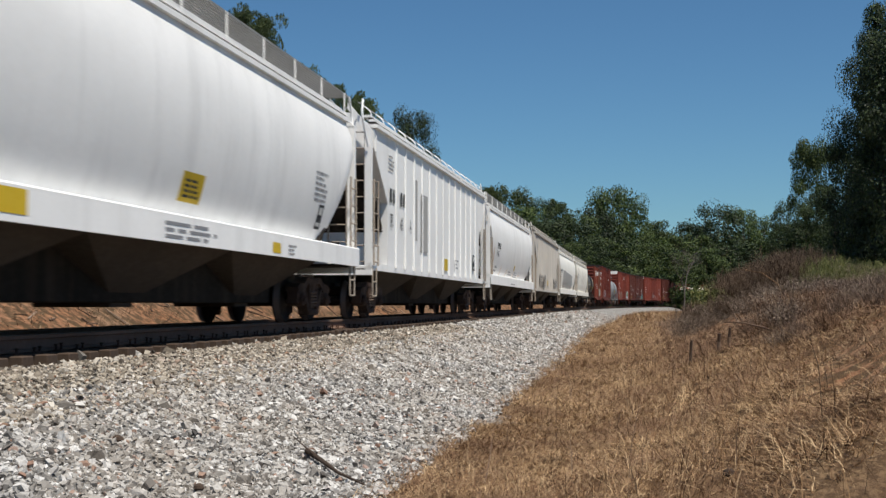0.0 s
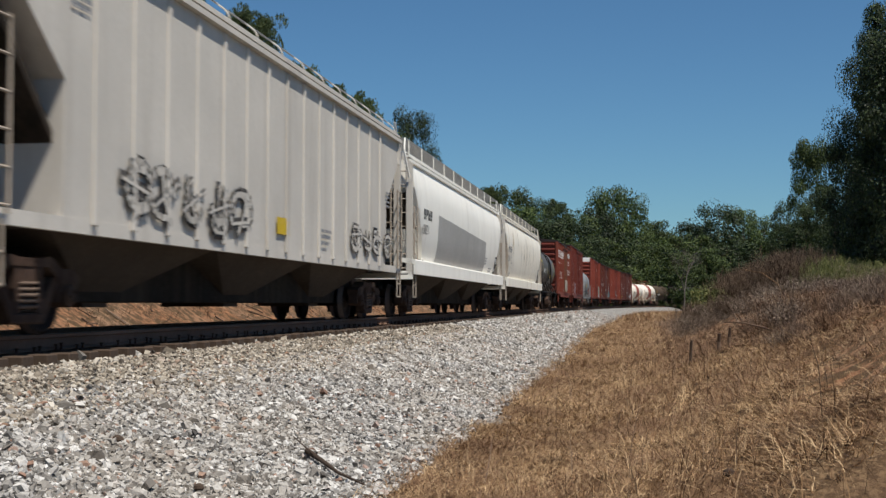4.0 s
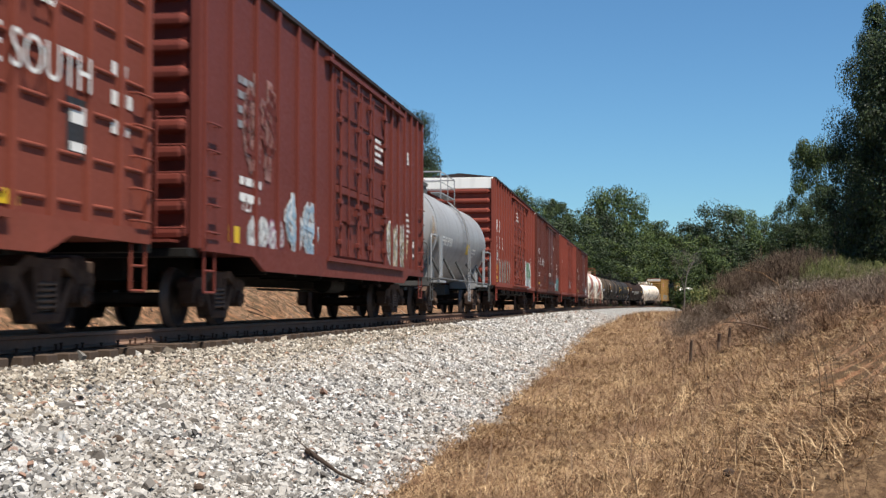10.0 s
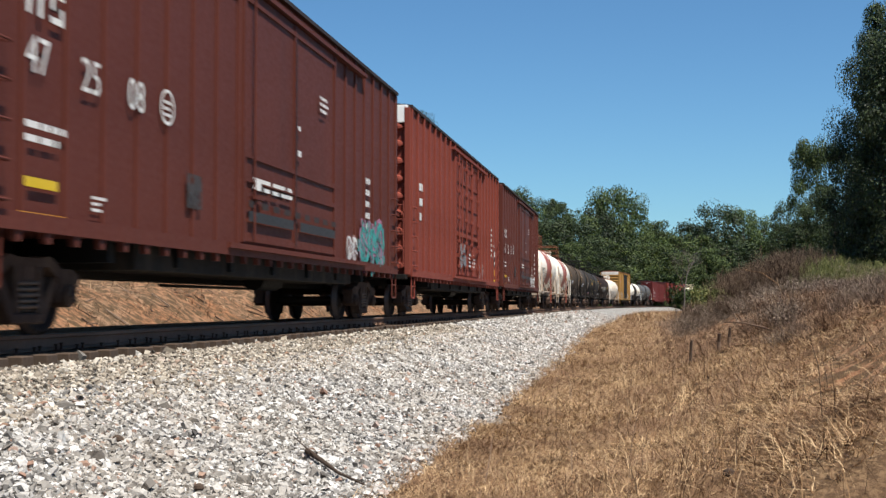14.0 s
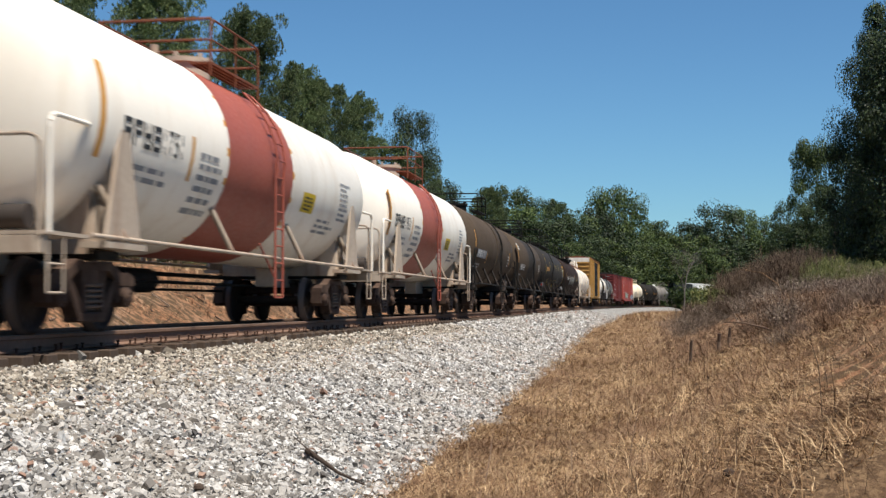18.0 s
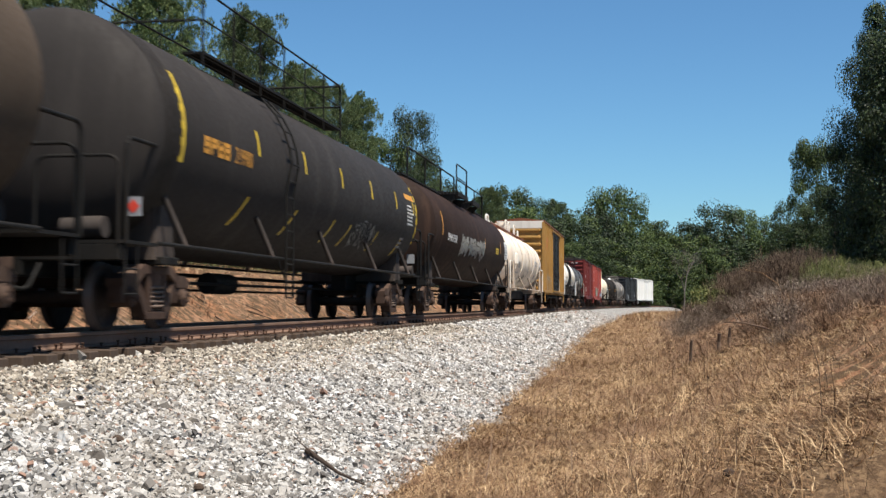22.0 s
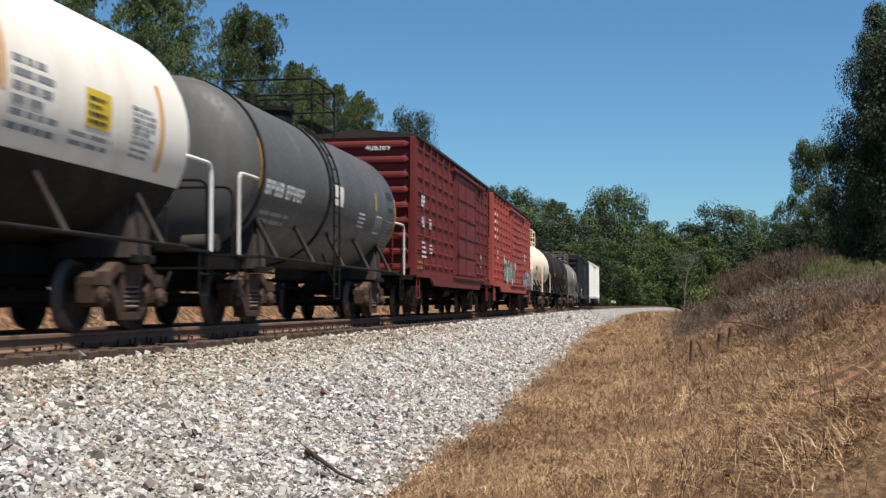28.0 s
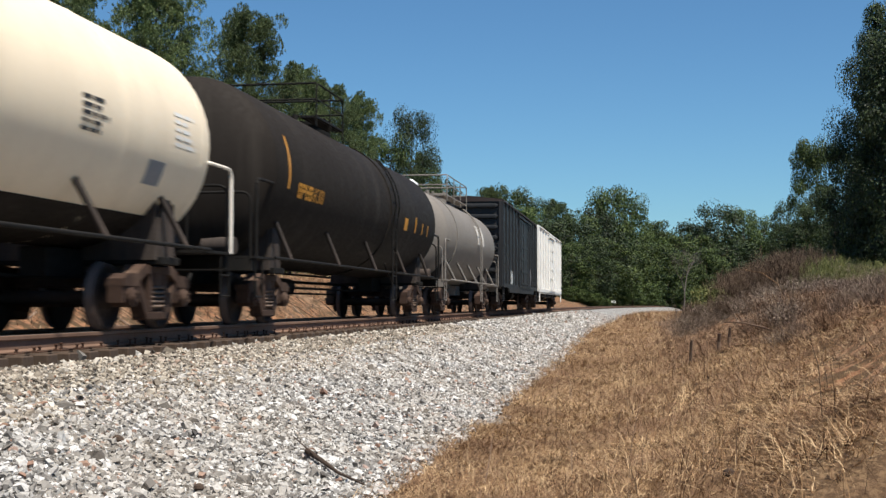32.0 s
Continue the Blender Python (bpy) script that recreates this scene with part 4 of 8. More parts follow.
def pressed_rib(b, half, depth, height):
    """A deep pressed corrugation across a car end, proud towards -x."""
    ring = lambda y, d, h: [(0.01, y, -h), (-d, y, -h * 0.55), (-d * 1.08, y, 0.0), (-d, y, h * 0.55), (0.01, y, h)]
    return b.loft([ring(-half, 0.02, height * 0.3), ring(-half + 0.16, depth, height), ring(half - 0.16, depth, height), ring(half, 0.02, height * 0.3)], False)


def box_car(k, L, H, body, label, style="post", bays=(5, 5), door=3.1, door_x=0.0, door_mat=None, roof="roof_dark", ends=9, end_mat=None, end_top=None, sill=0.86, post_w=0.11, end_r=0.085, doors2=None, flat_sill=False, post_d=0.075, rows=7, bead_r=0.05, door_rails=None):
    car = tagged(new("box_car"), label, "box car", "cars of the freight train")
    hb, W = L / 2 - 0.95, 1.47
    bm = M[body]
    dm = M[door_mat or body]
    em = M[end_mat or body]
    z0 = 1.10
    b = Build().box(-hb, hb, -W, W, z0, H - 0.08, 0.01)
    part("body", b, bm, car)
    # roof with its ribs
    b = Build()
    b.prism([(-W - 0.08, H - 0.13), (W + 0.08, H - 0.13), (W + 0.08, H - 0.06), (0, H + 0.10), (-W - 0.08, H - 0.06)], "x", -hb - 0.05, hb + 0.05)
    for i in range(15):
        x = -hb + 0.3 + (2 * hb - 0.6) * i / 14
        b.prism([(-W - 0.02, H - 0.05), (0, H + 0.11), (W + 0.02, H - 0.05), (W + 0.02, H - 0.02), (0, H + 0.15), (-W - 0.02, H - 0.02)], "x", x - 0.04, x + 0.04)
    part("roof", b, M[roof], car, "dark ribbed steel roof")
    # posts and panels on both sides
    edges = [-hb, door_x - door / 2 - 0.10, door_x + door / 2 + 0.10, hb]
    post = mesh_of("side_post", Build().box(-post_w / 2, post_w / 2, -post_d, 0.01, z0 - 0.02, H - 0.13, 0.012), bm)
    bays_at = []
    for (a, c), n in zip(((edges[0], edges[1]), (edges[2], edges[3])), bays):
        w = (c - a) / n
        for i in range(n + 1):
            for sy in (-1, 1):
                p = part("side_post", post, None, car)
                x = min(max(a + i * w, -hb + post_w / 2), hb - post_w / 2)
                p.location, p.rotation_euler = (x, sy * W, 0), (0, 0, 0 if sy < 0 else math.pi)
        bays_at += [(a + i * w, a + (i + 1) * w) for i in range(n)]
    made = {}
    rows_z = {"bead": [1.45 + (H - 1.75) * j / 7.4 for j in range(8)], "wide": [1.42 + (H - 1.80) * j / (rows - 1) for j in range(rows)]}.get(style, [])
    for a, c in bays_at:
        key = round(c - a, 3)
        if key not in made:
            made[key] = (mesh_of("side_panel", Build().box(-key / 2 + 0.075, key / 2 - 0.075, -0.012, 0.0, z0 + 0.1, H - 0.30), bm),
                         mesh_of("panel_bead", half_round(Build(), -key / 2 + 0.10, key / 2 - 0.10, -0.01, 0, bead_r, "x", 0.06), bm))
        for sy in (-1, 1):
            p = part("side_panel", made[key][0], None, car)
            p.location, p.rotation_euler = ((a + c) / 2, sy * (W + 0.001), 0), (0, 0, 0 if sy < 0 else math.pi)
            for z in rows_z:
                part("panel_bead", made[key][1], None, p).location = (0, 0, z)
    # sills and door tracks
    for sy in (-1, 1):
        b = Build()
        lo = sill
        ya, yb = (W + 0.01, W + 0.075)
        y0, y1 = (-yb, -ya) if sy < 0 else (ya, yb)
        if flat_sill:
            pr = [(-hb, 1.24), (-hb, 1.06), (hb, 1.06), (hb, 1.24)]
        else:
            pr = [(-hb, 1.24), (-hb, 1.07), (-hb + 2.1, 1.07), (-hb + 2.7, lo), (hb - 2.7, lo), (hb - 2.1, 1.07), (hb, 1.07), (hb, 1.24)]
        b.prism(pr, "y", y0, y1)
        part("side_sill", b, bm, car)
        if flat_sill:
            br = mesh_of("sill_bracket", Build().prism([(-0.07, 1.07), (0.07, 1.07), (0.045, 0.95), (-0.045, 0.95)], "y", *((-W - 0.06, -W + 0.02) if sy < 0 else (W - 0.02, W + 0.06))), bm)
            n = int((2 * hb - 1.6) / 0.62)
            for i in range(n + 1):
                if sy < 0:
                    part("sill_bracket", br, None, car).location = (-hb + 0.8 + (2 * hb - 1.6) * i / n, 0, 0)
        b = Build()
        yt0, yt1 = (-W - 0.13, -W - 0.005) if sy < 0 else (W + 0.005, W + 0.13)
        part("door_track", b.box(door_x - door * 0.62, door_x + door * 0.95, yt0, yt1, 1.16, 1.24), bm, car)
        part("door_track", Build().box(door_x - door * 0.62, door_x + door * 0.95, yt0, yt1, H - 0.36, H - 0.28), bm, car)
        # door with its stiles, rails and locking rods
        d = Build()
        yd = W + 0.05
        box_y = lambda o, i: (-o, -i) if sy < 0 else (i, o)
        d.box(door_x - door / 2, door_x + door / 2, *box_y(yd, W + 0.005), 1.26, H - 0.37, 0.01)
        dr = part("door", d, dm, car, "sliding door" if not doors2 else "plug door")
        f = Build()
        for x in (door_x - door / 2 + 0.06, door_x, door_x + door / 2 - 0.06):
            f.box(x - 0.05, x + 0.05, *box_y(yd + 0.035, yd - 0.01), 1.28, H - 0.40)
        for z in door_rails or [1.34 + (H - 1.83) * j / 5 for j in range(6)]:
            f.box(door_x - door / 2 + 0.02, door_x + door / 2 - 0.02, *box_y(yd + 0.028, yd - 0.01), z - 0.045, z + 0.045)
        part("door_frame", f, dm, dr)
        g = Build()
        for x in (door_x - door * 0.28, door_x + door * 0.2) if doors2 else (door_x - door * 0.42,):
            g.rod((x, (-1 if sy < 0 else 1) * (yd + 0.06), 1.3), (x, (-1 if sy < 0 else 1) * (yd + 0.06), H - 0.5), 0.02, 5)
            g.box(x - 0.05, x + 0.35, *box_y(yd + 0.10, yd + 0.04), 1.95, 2.02)
        part("locking_rod", g, dm, dr)
        if doors2 and sy < 0:
            keeper = mesh_of("rod_keeper", Build().box(-0.09, 0.09, -yd - 0.12, -yd - 0.03, -0.05, 0.05, 0.01), dm)
            lever = mesh_of("rod_lever", Build().box(-0.26, 0.04, -yd - 0.13, -yd - 0.09, -0.025, 0.025).box(-0.26, -0.21, -yd - 0.13, -yd - 0.03, -0.06, 0.06), dm)
            for f in (-0.44, -0.12, 0.12, 0.44):
                x = door_x + door * f
                part("locking_rod", Build().rod((x, -yd - 0.08, 1.28), (x, -yd - 0.08, H - 0.42), 0.026, 6), dm, dr)
                for z in (1.55, 2.35, 3.1, 3.95, H - 0.75):
                    part("rod_keeper", keeper, None, dr).location = (x, 0, z)
                part("rod_lever", lever, None, dr).location = (x, 0, 1.9 if f in (-0.44, 0.12) else 2.2)
            part("door_crossbar", Build().box(door_x - door * 0.48, door_x + door * 0.48, -yd - 0.06, -yd - 0.02, 2.52, 2.66, 0.01), dm, dr)
    # pressed ends
    rib = mesh_of("end_rib", pressed_rib(Build(), W - 0.12, end_r * 1.5, end_r * 1.35), em)
    ht = H - (0.62 if end_top else 0.32)
    for sx in (-1, 1):
        for j in range(ends):
            p = part("end_rib", rib, None, car)
            p.location, p.rotation_euler = (sx * hb, 0, 1.32 + (ht - 1.32) * j / (ends - 1)), (0, 0, 0 if sx < 0 else math.pi)
        for sy in (-1, 1):
            b = Build().box(*sorted((sx * (hb - 0.01), sx * (hb + 0.12))), *sorted((sy * (W - 0.12), sy * (W + 0.035))), z0, H - 0.13, 0.01)
            part("corner_post", b, bm, car)
        if end_top:
            b = Build().box(*sorted((sx * (hb + 0.005), sx * (hb + 0.10))), -W + 0.04, W - 0.04, H - 0.52, H - 0.07, 0.01)
            part("end_panel", b, M[end_top], car, "white painted top of the car end")
        b = Build()
        b.box(*sorted((sx * (hb - 0.05), sx * (hb + 0.32))), -1.42, 1.42, 0.98, 1.10, 0.01)
        part("end_sill", b, M["black"], car)
        b = Build()
        b.box(*sorted((sx * (hb + 0.10), sx * (hb + 0.40))), -1.2, 1.2, 1.18, 1.22)
        part("crossover_step", b, em, car)
        for sy in (-1, 1):
            for z in (1.33, 1.71, 2.09, 2.47, 2.85):
                g = part("grab_iron", grab_mesh(body), None, car)
                g.location, g.scale = (sx * (hb - 0.28), sy * W, z), (1, -sy, 1)
            part("corner_step", sill_step(Build(), sx * (hb - 0.28), sy * (W + 0.03), 0.50, 1.10, 0.42), bm, car)
        b = Build()
        ladder(b, sx * (hb + 0.19), -W + 0.35, 1.3, 3.0, 0.44, "y", 0.38, 0.014)
        if sx < 0:
            part("brake_wheel", Build().rod((sx * (hb + 0.16), 0.55, 2.0), (sx * (hb + 0.22), 0.55, 2.0), 0.25, 14), em, car)
        part("end_ladder", b, em, car)
    # under the floor
    b = Build()
    b.box(-hb + 0.3, hb - 0.3, -0.22, 0.22, 0.68, 1.1)
    part("centre_sill", b, M["black"], car)
    if flat_sill:
        # near-black box: deep sill plus the dark band of shade below the floor
        part("underframe_skirt", Build().box(-hb + 4.0, hb - 4.0, -1.34, 1.34, 0.76, 1.09, 0.01), M["hop_belly"], car, "grimy underframe skirt darkened for the shade below the floor")
    bearer = mesh_of("crossbearer", Build().box(-0.08, 0.08, -1.40, 1.40, 0.82, 1.1), M["black"])
    for i in range(7):
        part("crossbearer", bearer, None, car).location = (-hb + 3.2 + (2 * hb - 6.4) * i / 6, 0, 0)
    b = Build().rod((1.0, -0.7, 0.78), (2.2, -0.7, 0.78), 0.2, 12).rod((-2.5, -0.4, 0.62), (2.5, -0.4, 0.62), 0.025, 5)
    part("brake_reservoir", b, M["black"], car)
    add_trucks(car, k, L / 2 - 2.75)
    add_couplers(car, L / 2)
    return car, (lambda x, z: -W - (0.018 if post_d > 0.05 else post_d + 0.002))


# ---- covered hopper cars ----
def hopper_car(k, L, H, body, label, ribs=0, sill_mat=None, bays=3, sill_lo=1.12, boards=True, curl=0.0, post_mat=None):
    car = tagged(new("hopper_car"), label, "hopper car", "cars of the freight train")
    bm, sm = M[body], M[sill_mat or body]
    hx = L / 2 - 1.0
    zs = 1.50 if not ribs else 1.20
    if ribs:
        half = [(1.50, zs), (1.52, 2.2), (1.52, 3.2), (1.52, H - 0.55), (1.50, H - 0.40), (1.02, H - 0.10), (0.62, H - 0.02)]
    else:
        half = [(1.36 - curl, zs), (1.364 - curl, zs + 0.012), (1.45 - 0.7 * curl, zs + 0.30), (1.51 - 0.3 * curl, zs + 0.68), (1.55, 2.85), (1.54, 3.3), (1.49, 3.75), (1.38, H - 0.48), (1.34, H - 0.30), (1.05, H - 0.08), (0.62, H - 0.01)]
    def y_at(z):
        return float(np.interp(z, [p[1] for p in half], [p[0] for p in half]))
    def zmin(x):
        d = abs(x) - (hx - 1.9)
        if ribs:
            return zs if abs(x) < hx - 1.5 else 2.70 + (abs(x) - hx + 1.5) * 0.75
        return zs + max(0.0, d) * 1.0
    ends_x = [1.9, 1.51, 1.495, 1.0, 0.5, 0.012, 0.0]
    xs = [-hx + d for d in reversed(ends_x)] + [-hx + 1.9 + (2 * hx - 3.8) * i / 6 for i in range(1, 6)] + [hx - d for d in ends_x]
    rings = []
    for x in xs:
        zm = zmin(x)
        r = [(y_at(zm) - 0.0002 * (len(half) - i), zm + 0.0005 * i) if z < zm + 0.0005 * i else (y, z) for i, (y, z) in enumerate(half)]
        rings.append([(x, -y, z) for y, z in r] + [(x, y, z) for y, z in reversed(r)])
    b = Build().loft(rings, not ribs)
    part("hopper_body", b, bm, car)
    side = lambda x, z: -y_at(max(z, zs)) - (0.0 if not ribs else 0.002)
    if ribs:
        for i in range(ribs):
            x = -hx + 0.12 + (2 * hx - 0.24) * i / (ribs - 1)
            for sy in (-1, 1):
                zb = max(zmin(x), 1.07)
                if abs(x) > hx - 1.4 and abs(x) < hx - 0.3:
                    continue
                b = Build().box(x - 0.055, x + 0.055, *sorted((sy * 1.50, sy * 1.55)), zb, H - 0.46, 0.012)
                part("side_rib", b, bm, car)
        side = lambda x, z: -1.535
    # eave and roof: stringer, trough hatches, running boards on posts
    for sy in (-1, 1):
        b = Build()
        b.box(-hx - 0.02, hx + 0.02, *sorted((sy * (half[-3][0] - 0.06), sy * (half[-3][0] + 0.10))), H - 0.44, H - 0.36)
        b.box(-hx - 0.02, hx + 0.02, *sorted((sy * (half[-3][0] - 0.10), sy * (half[-3][0] + 0.05))), H - 0.30, H - 0.25)
        b.box(-hx - 0.02, hx + 0.02, *sorted((sy * (half[-3][0] - 0.22), sy * (half[-3][0] - 0.06))), H - 0.20, H - 0.15)
        part("eave_stringer", b, bm, car)
        # dark strips between the stringers draw the shadow lines of the eave
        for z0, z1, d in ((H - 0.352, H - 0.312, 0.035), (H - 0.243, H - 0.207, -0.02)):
            part("eave_gap", Build().box(-hx, hx, *sorted((sy * (half[-3][0] - 0.12), sy * (half[-3][0] + d))), z0, z1), M["brace_dust"], car, "dark strip painted as the shade under the eave")
        if boards:
            b = Build()
            for j in range(11):
                y = sy * (0.70 + 0.064 * j)
                b.box(-hx - 0.35, hx + 0.35, y - 0.013, y + 0.013, H + 0.13, H + 0.165)
            for i in range(70):
                x = -hx - 0.3 + (2 * hx + 0.6) * i / 69
                b.box(x - 0.016, x + 0.016, *sorted((sy * 0.69, sy * 1.35)), H + 0.14, H + 0.16)
            part("running_board", b, M["galvanized"], car, "grey steel grating walkway")
            bracket = mesh_of("board_bracket", Build().tube([(0, sy * (half[-3][0] + 0.02), H - 0.34), (0, sy * 1.35, H + 0.16)], 0.017, 5), bm)
            for i in range(11):
                part("board_bracket", bracket, None, car).location = (-hx + 0.1 + (2 * hx - 0.2) * i / 10, 0, 0)
        else:
            b = Build().rod((-hx - 0.3, sy * 1.22, H + 0.10), (hx + 0.3, sy * 1.22, H + 0.10), 0.016, 5)
            part("roof_rail", b, M["galvanized"], car, "thin grey rail along the roof edge")
            bracket = mesh_of("board_bracket", hoop(Build(), [(0, sy * 1.46, H - 0.42), (0.02, sy * 1.42, H - 0.05), (0.05, sy * 1.22, H + 0.10)], 0.014, 5), bm)
            for i in range(15):
                part("board_bracket", bracket, None, car).location = (-hx + 0.1 + (2 * hx - 0.2) * i / 14, 0, 0)
    b = Build()
    b.box(-hx + 0.6, hx - 0.6, -0.36, 0.36, H - 0.05, H + 0.12, 0.03)
    for i in range(9):
        x = -hx + 1.2 + (2 * hx - 2.4) * i / 8
        b.box(x - 0.06, x + 0.06, -0.44, 0.44, H + 0.10, H + 0.17)
    part("roof_hatch", b, bm, car)
    # side sills
    for sy in (-1, 1):
        b = Build()
        if not ribs:
            b.prism([(sy * 1.26, zs + 0.05), (sy * 1.585, zs + 0.005), (sy * 1.60, zs - 0.02), (sy * 1.60, sill_lo), (sy * 1.55, sill_lo), (sy * 1.55, zs - 0.12), (sy * 1.20, zs - 0.06)], "x", -L / 2 + 0.75, L / 2 - 0.75)
        else:
            b.box(-L / 2 + 0.75, L / 2 - 0.75, *sorted((sy * 1.42, sy * 1.508)), sill_lo - 0.02, sill_lo + 0.14)
        part("side_sill", b, sm, car)
    # wide near-black beam that also fills in the shade between the hoppers
    part("centre_beam", Build().box(-L / 2 + 3.3, L / 2 - 3.3, -0.62, 0.62, 0.36, 1.12, 0.02), M["hop_belly"], car, "grimy centre beam darkened for the shade between the hoppers")
    # hopper bottoms
    span = 2 * (hx - 1.75)
    w = span / bays
    for i in range(bays):
        x0, x1 = -span / 2 + i * w, -span / 2 + (i + 1) * w
        xm = (x0 + x1) / 2
        top = [(x0 + 0.02, -1.30, zs), (x1 - 0.02, -1.30, zs), (x1 - 0.02, 1.30, zs), (x0 + 0.02, 1.30, zs)]
        mid = [(x0 + 0.05, -1.22, 1.15), (x1 - 0.05, -1.22, 1.15), (x1 - 0.05, 1.22, 1.15), (x0 + 0.05, 1.22, 1.15)]
        bot = [(xm - 0.36, -0.55, 0.42), (xm + 0.36, -0.55, 0.42), (xm + 0.36, 0.55, 0.42), (xm - 0.36, 0.55, 0.42)]
        out = [(xm - 0.36, -0.55, 0.30), (xm + 0.36, -0.55, 0.30), (xm + 0.36, 0.55, 0.30), (xm - 0.36, 0.55, 0.30)]
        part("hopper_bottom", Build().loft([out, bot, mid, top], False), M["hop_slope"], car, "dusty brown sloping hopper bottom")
    # ends: slope sheet, posts, ladders, deck
    for sx in (-1, 1):
        e = sx * (L / 2 - 0.75)
        b = Build()
        b.loft([[(sx * (hx - 0.03), y, H - 1.25), (sx * (hx - 2.3), y, 1.25), (sx * (hx - 2.4), y, 1.28), (sx * (hx - 0.13), y, H - 1.22)] for y in (-1.38, 1.38)], False)
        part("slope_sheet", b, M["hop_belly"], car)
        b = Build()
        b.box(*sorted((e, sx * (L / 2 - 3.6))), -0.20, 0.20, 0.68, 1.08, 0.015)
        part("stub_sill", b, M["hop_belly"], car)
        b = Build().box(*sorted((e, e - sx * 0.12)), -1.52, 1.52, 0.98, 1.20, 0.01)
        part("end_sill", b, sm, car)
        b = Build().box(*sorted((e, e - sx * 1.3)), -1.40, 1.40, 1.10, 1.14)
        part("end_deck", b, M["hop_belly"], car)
        for sy in (-1, 1):
            b = Build()
            b.box(*sorted((e, e - sx * 0.10)), *sorted((sy * 1.36, sy * 1.52)), 1.1, H - 0.50)
            b.prism([(sy * 1.52, H - 0.52), (sy * 1.36, H - 0.52), (sy * 0.95, H - 0.02), (sy * 0.98, H + 0.10)], "x", *sorted((e, e - sx * 0.10)))
            part("end_post", b, M[post_mat] if post_mat else sm, car)
        for sy in (-1, 1):
            b = Build()
            ladder(b, e - sx * 0.33, sy * 1.55, 1.2, H - 1.6, 0.44, "x", 0.36, 0.016)
            ladder(b, e - sx * 0.04, sy * 1.15, 1.2, H - 0.35, 0.42, "y", 0.36, 0.016)
            sill_step(b, e - sx * 0.3, sy * 1.52, 0.52, 1.15, 0.38)
            part("end_ladder", b, M["ladder_dirt"], car, "dirt-stained pale ladders at the corner")
        for sy in (-1, 1):
            part("roof_grab", hoop(Build(), [(sx * (hx + 0.35), sy * 1.34, H + 0.15), (sx * (hx + 0.55), sy * 1.36, H - 0.2), (sx * (hx + 0.30), sy * 1.45, H - 0.9)], 0.024), sm, car)
        b = Build().rod((sx * (hx - 0.6), -0.55, 1.55), (sx * (hx - 0.6), 0.55, 1.55), 0.22, 12)
        part("brake_reservoir", b, M["hop_belly"], car)
    add_trucks(car, k, L / 2 - 2.55)
    add_couplers(car, L / 2)
    return car, side


# ---- the train: coupling points along it, in metres of track at 16 s ----
JOINTS = [-276.5, -256.05, -235.0, -214.5, -193.3, -171.65, -150.8, -137.1, -120.5, -101.8, -87.0, -66.6, -45.5, -24.4, -4.2, 12.1, 27.6, 42.9, 59.0, 79.4, 100.9,
          120.8, 141.0, 156.4, 170.4, 187.3, 205.6, 220.4, 238.8, 253.8, 273.0, 294.3]
SPEED, GAIN = 15.1358, 0.023248  # metres a second at 16 s, and its slow growth
LEN = [b - a for a, b in zip(JOINTS, JOINTS[1:])]
CARS = []


def keep(made):
    CARS.append(made[0])
    return made


# ---- the cars, from the front of the train to its tail ----
def block_text(car, x, z, w, h, step, n, m, side, lift=0.005):
    """Worn block capitals that cannot be read: uprights and cross bars."""
    b, t = Build(), min(w, h) * 0.26
    for i in range(n):
        a, c = x + step * i, x + step * i + w
        patch(b, a, a + t, z, z + h, side, lift, 3)
        patch(b, c - t, c, z + (0.45 * h if i % 3 == 1 else 0), z + h, side, lift, 3)
        if i % 4 != 2:
            patch(b, a + t, c - t, z + h - t, z + h, side, lift, 1)
        patch(b, a + t, c - t, z + 0.42 * h, z + 0.42 * h + t, side, lift, 1)
        if i % 3 != 1:
            patch(b, a + t, c - t, z, z + t, side, lift, 1)
    return part("lettering", b, M[m], car, "worn block lettering")


def drips(car, spots, m, side, seed, w=0.16, lift=0.003):
    """Rust runs: ragged strips that start at a height and thin out downwards."""
    rnd = random.Random(seed)
    for k, (x, z0, z1) in enumerate(spots):
        n, px, vs = 11, x, []
        for i in range(n):
            f = i / (n - 1)
            z = z1 + (z0 - z1) * f
            ww = w * 0.5 * (0.35 + 0.9 * math.sin(math.pi * min(1.0, f * 1.25 + 0.1)) ** 0.7 * (1 - 0.35 * f)) * rnd.uniform(0.75, 1.15)
            px += rnd.uniform(-0.012, 0.012)
            vs += [(px - ww, side(px - ww, z) - lift - 0.0003 * k, z), (px + ww, side(px + ww, z) - lift - 0.0003 * k, z)]
        b = Build().add(vs, [(2 * i + 2, 2 * i + 3, 2 * i + 1, 2 * i) for i in range(n - 1)], True)
        part("rust_run", b, M[m], car, "brown rust run down the side")


def square_symbol(car, x, z, w, side, m="mark_black"):
    """A small boxed placard with bars in it."""
    marking(car, [(x, x + w, z, z + w * 1.3)], m, side)
    marking(car, [(x + w * 0.15, x + w * 0.85, z + w * 0.75, z + w * 1.15), (x + w * 0.15, x + w * 0.85, z + w * 0.15, z + w * 0.35)], "mark_white", side, lift=0.009)


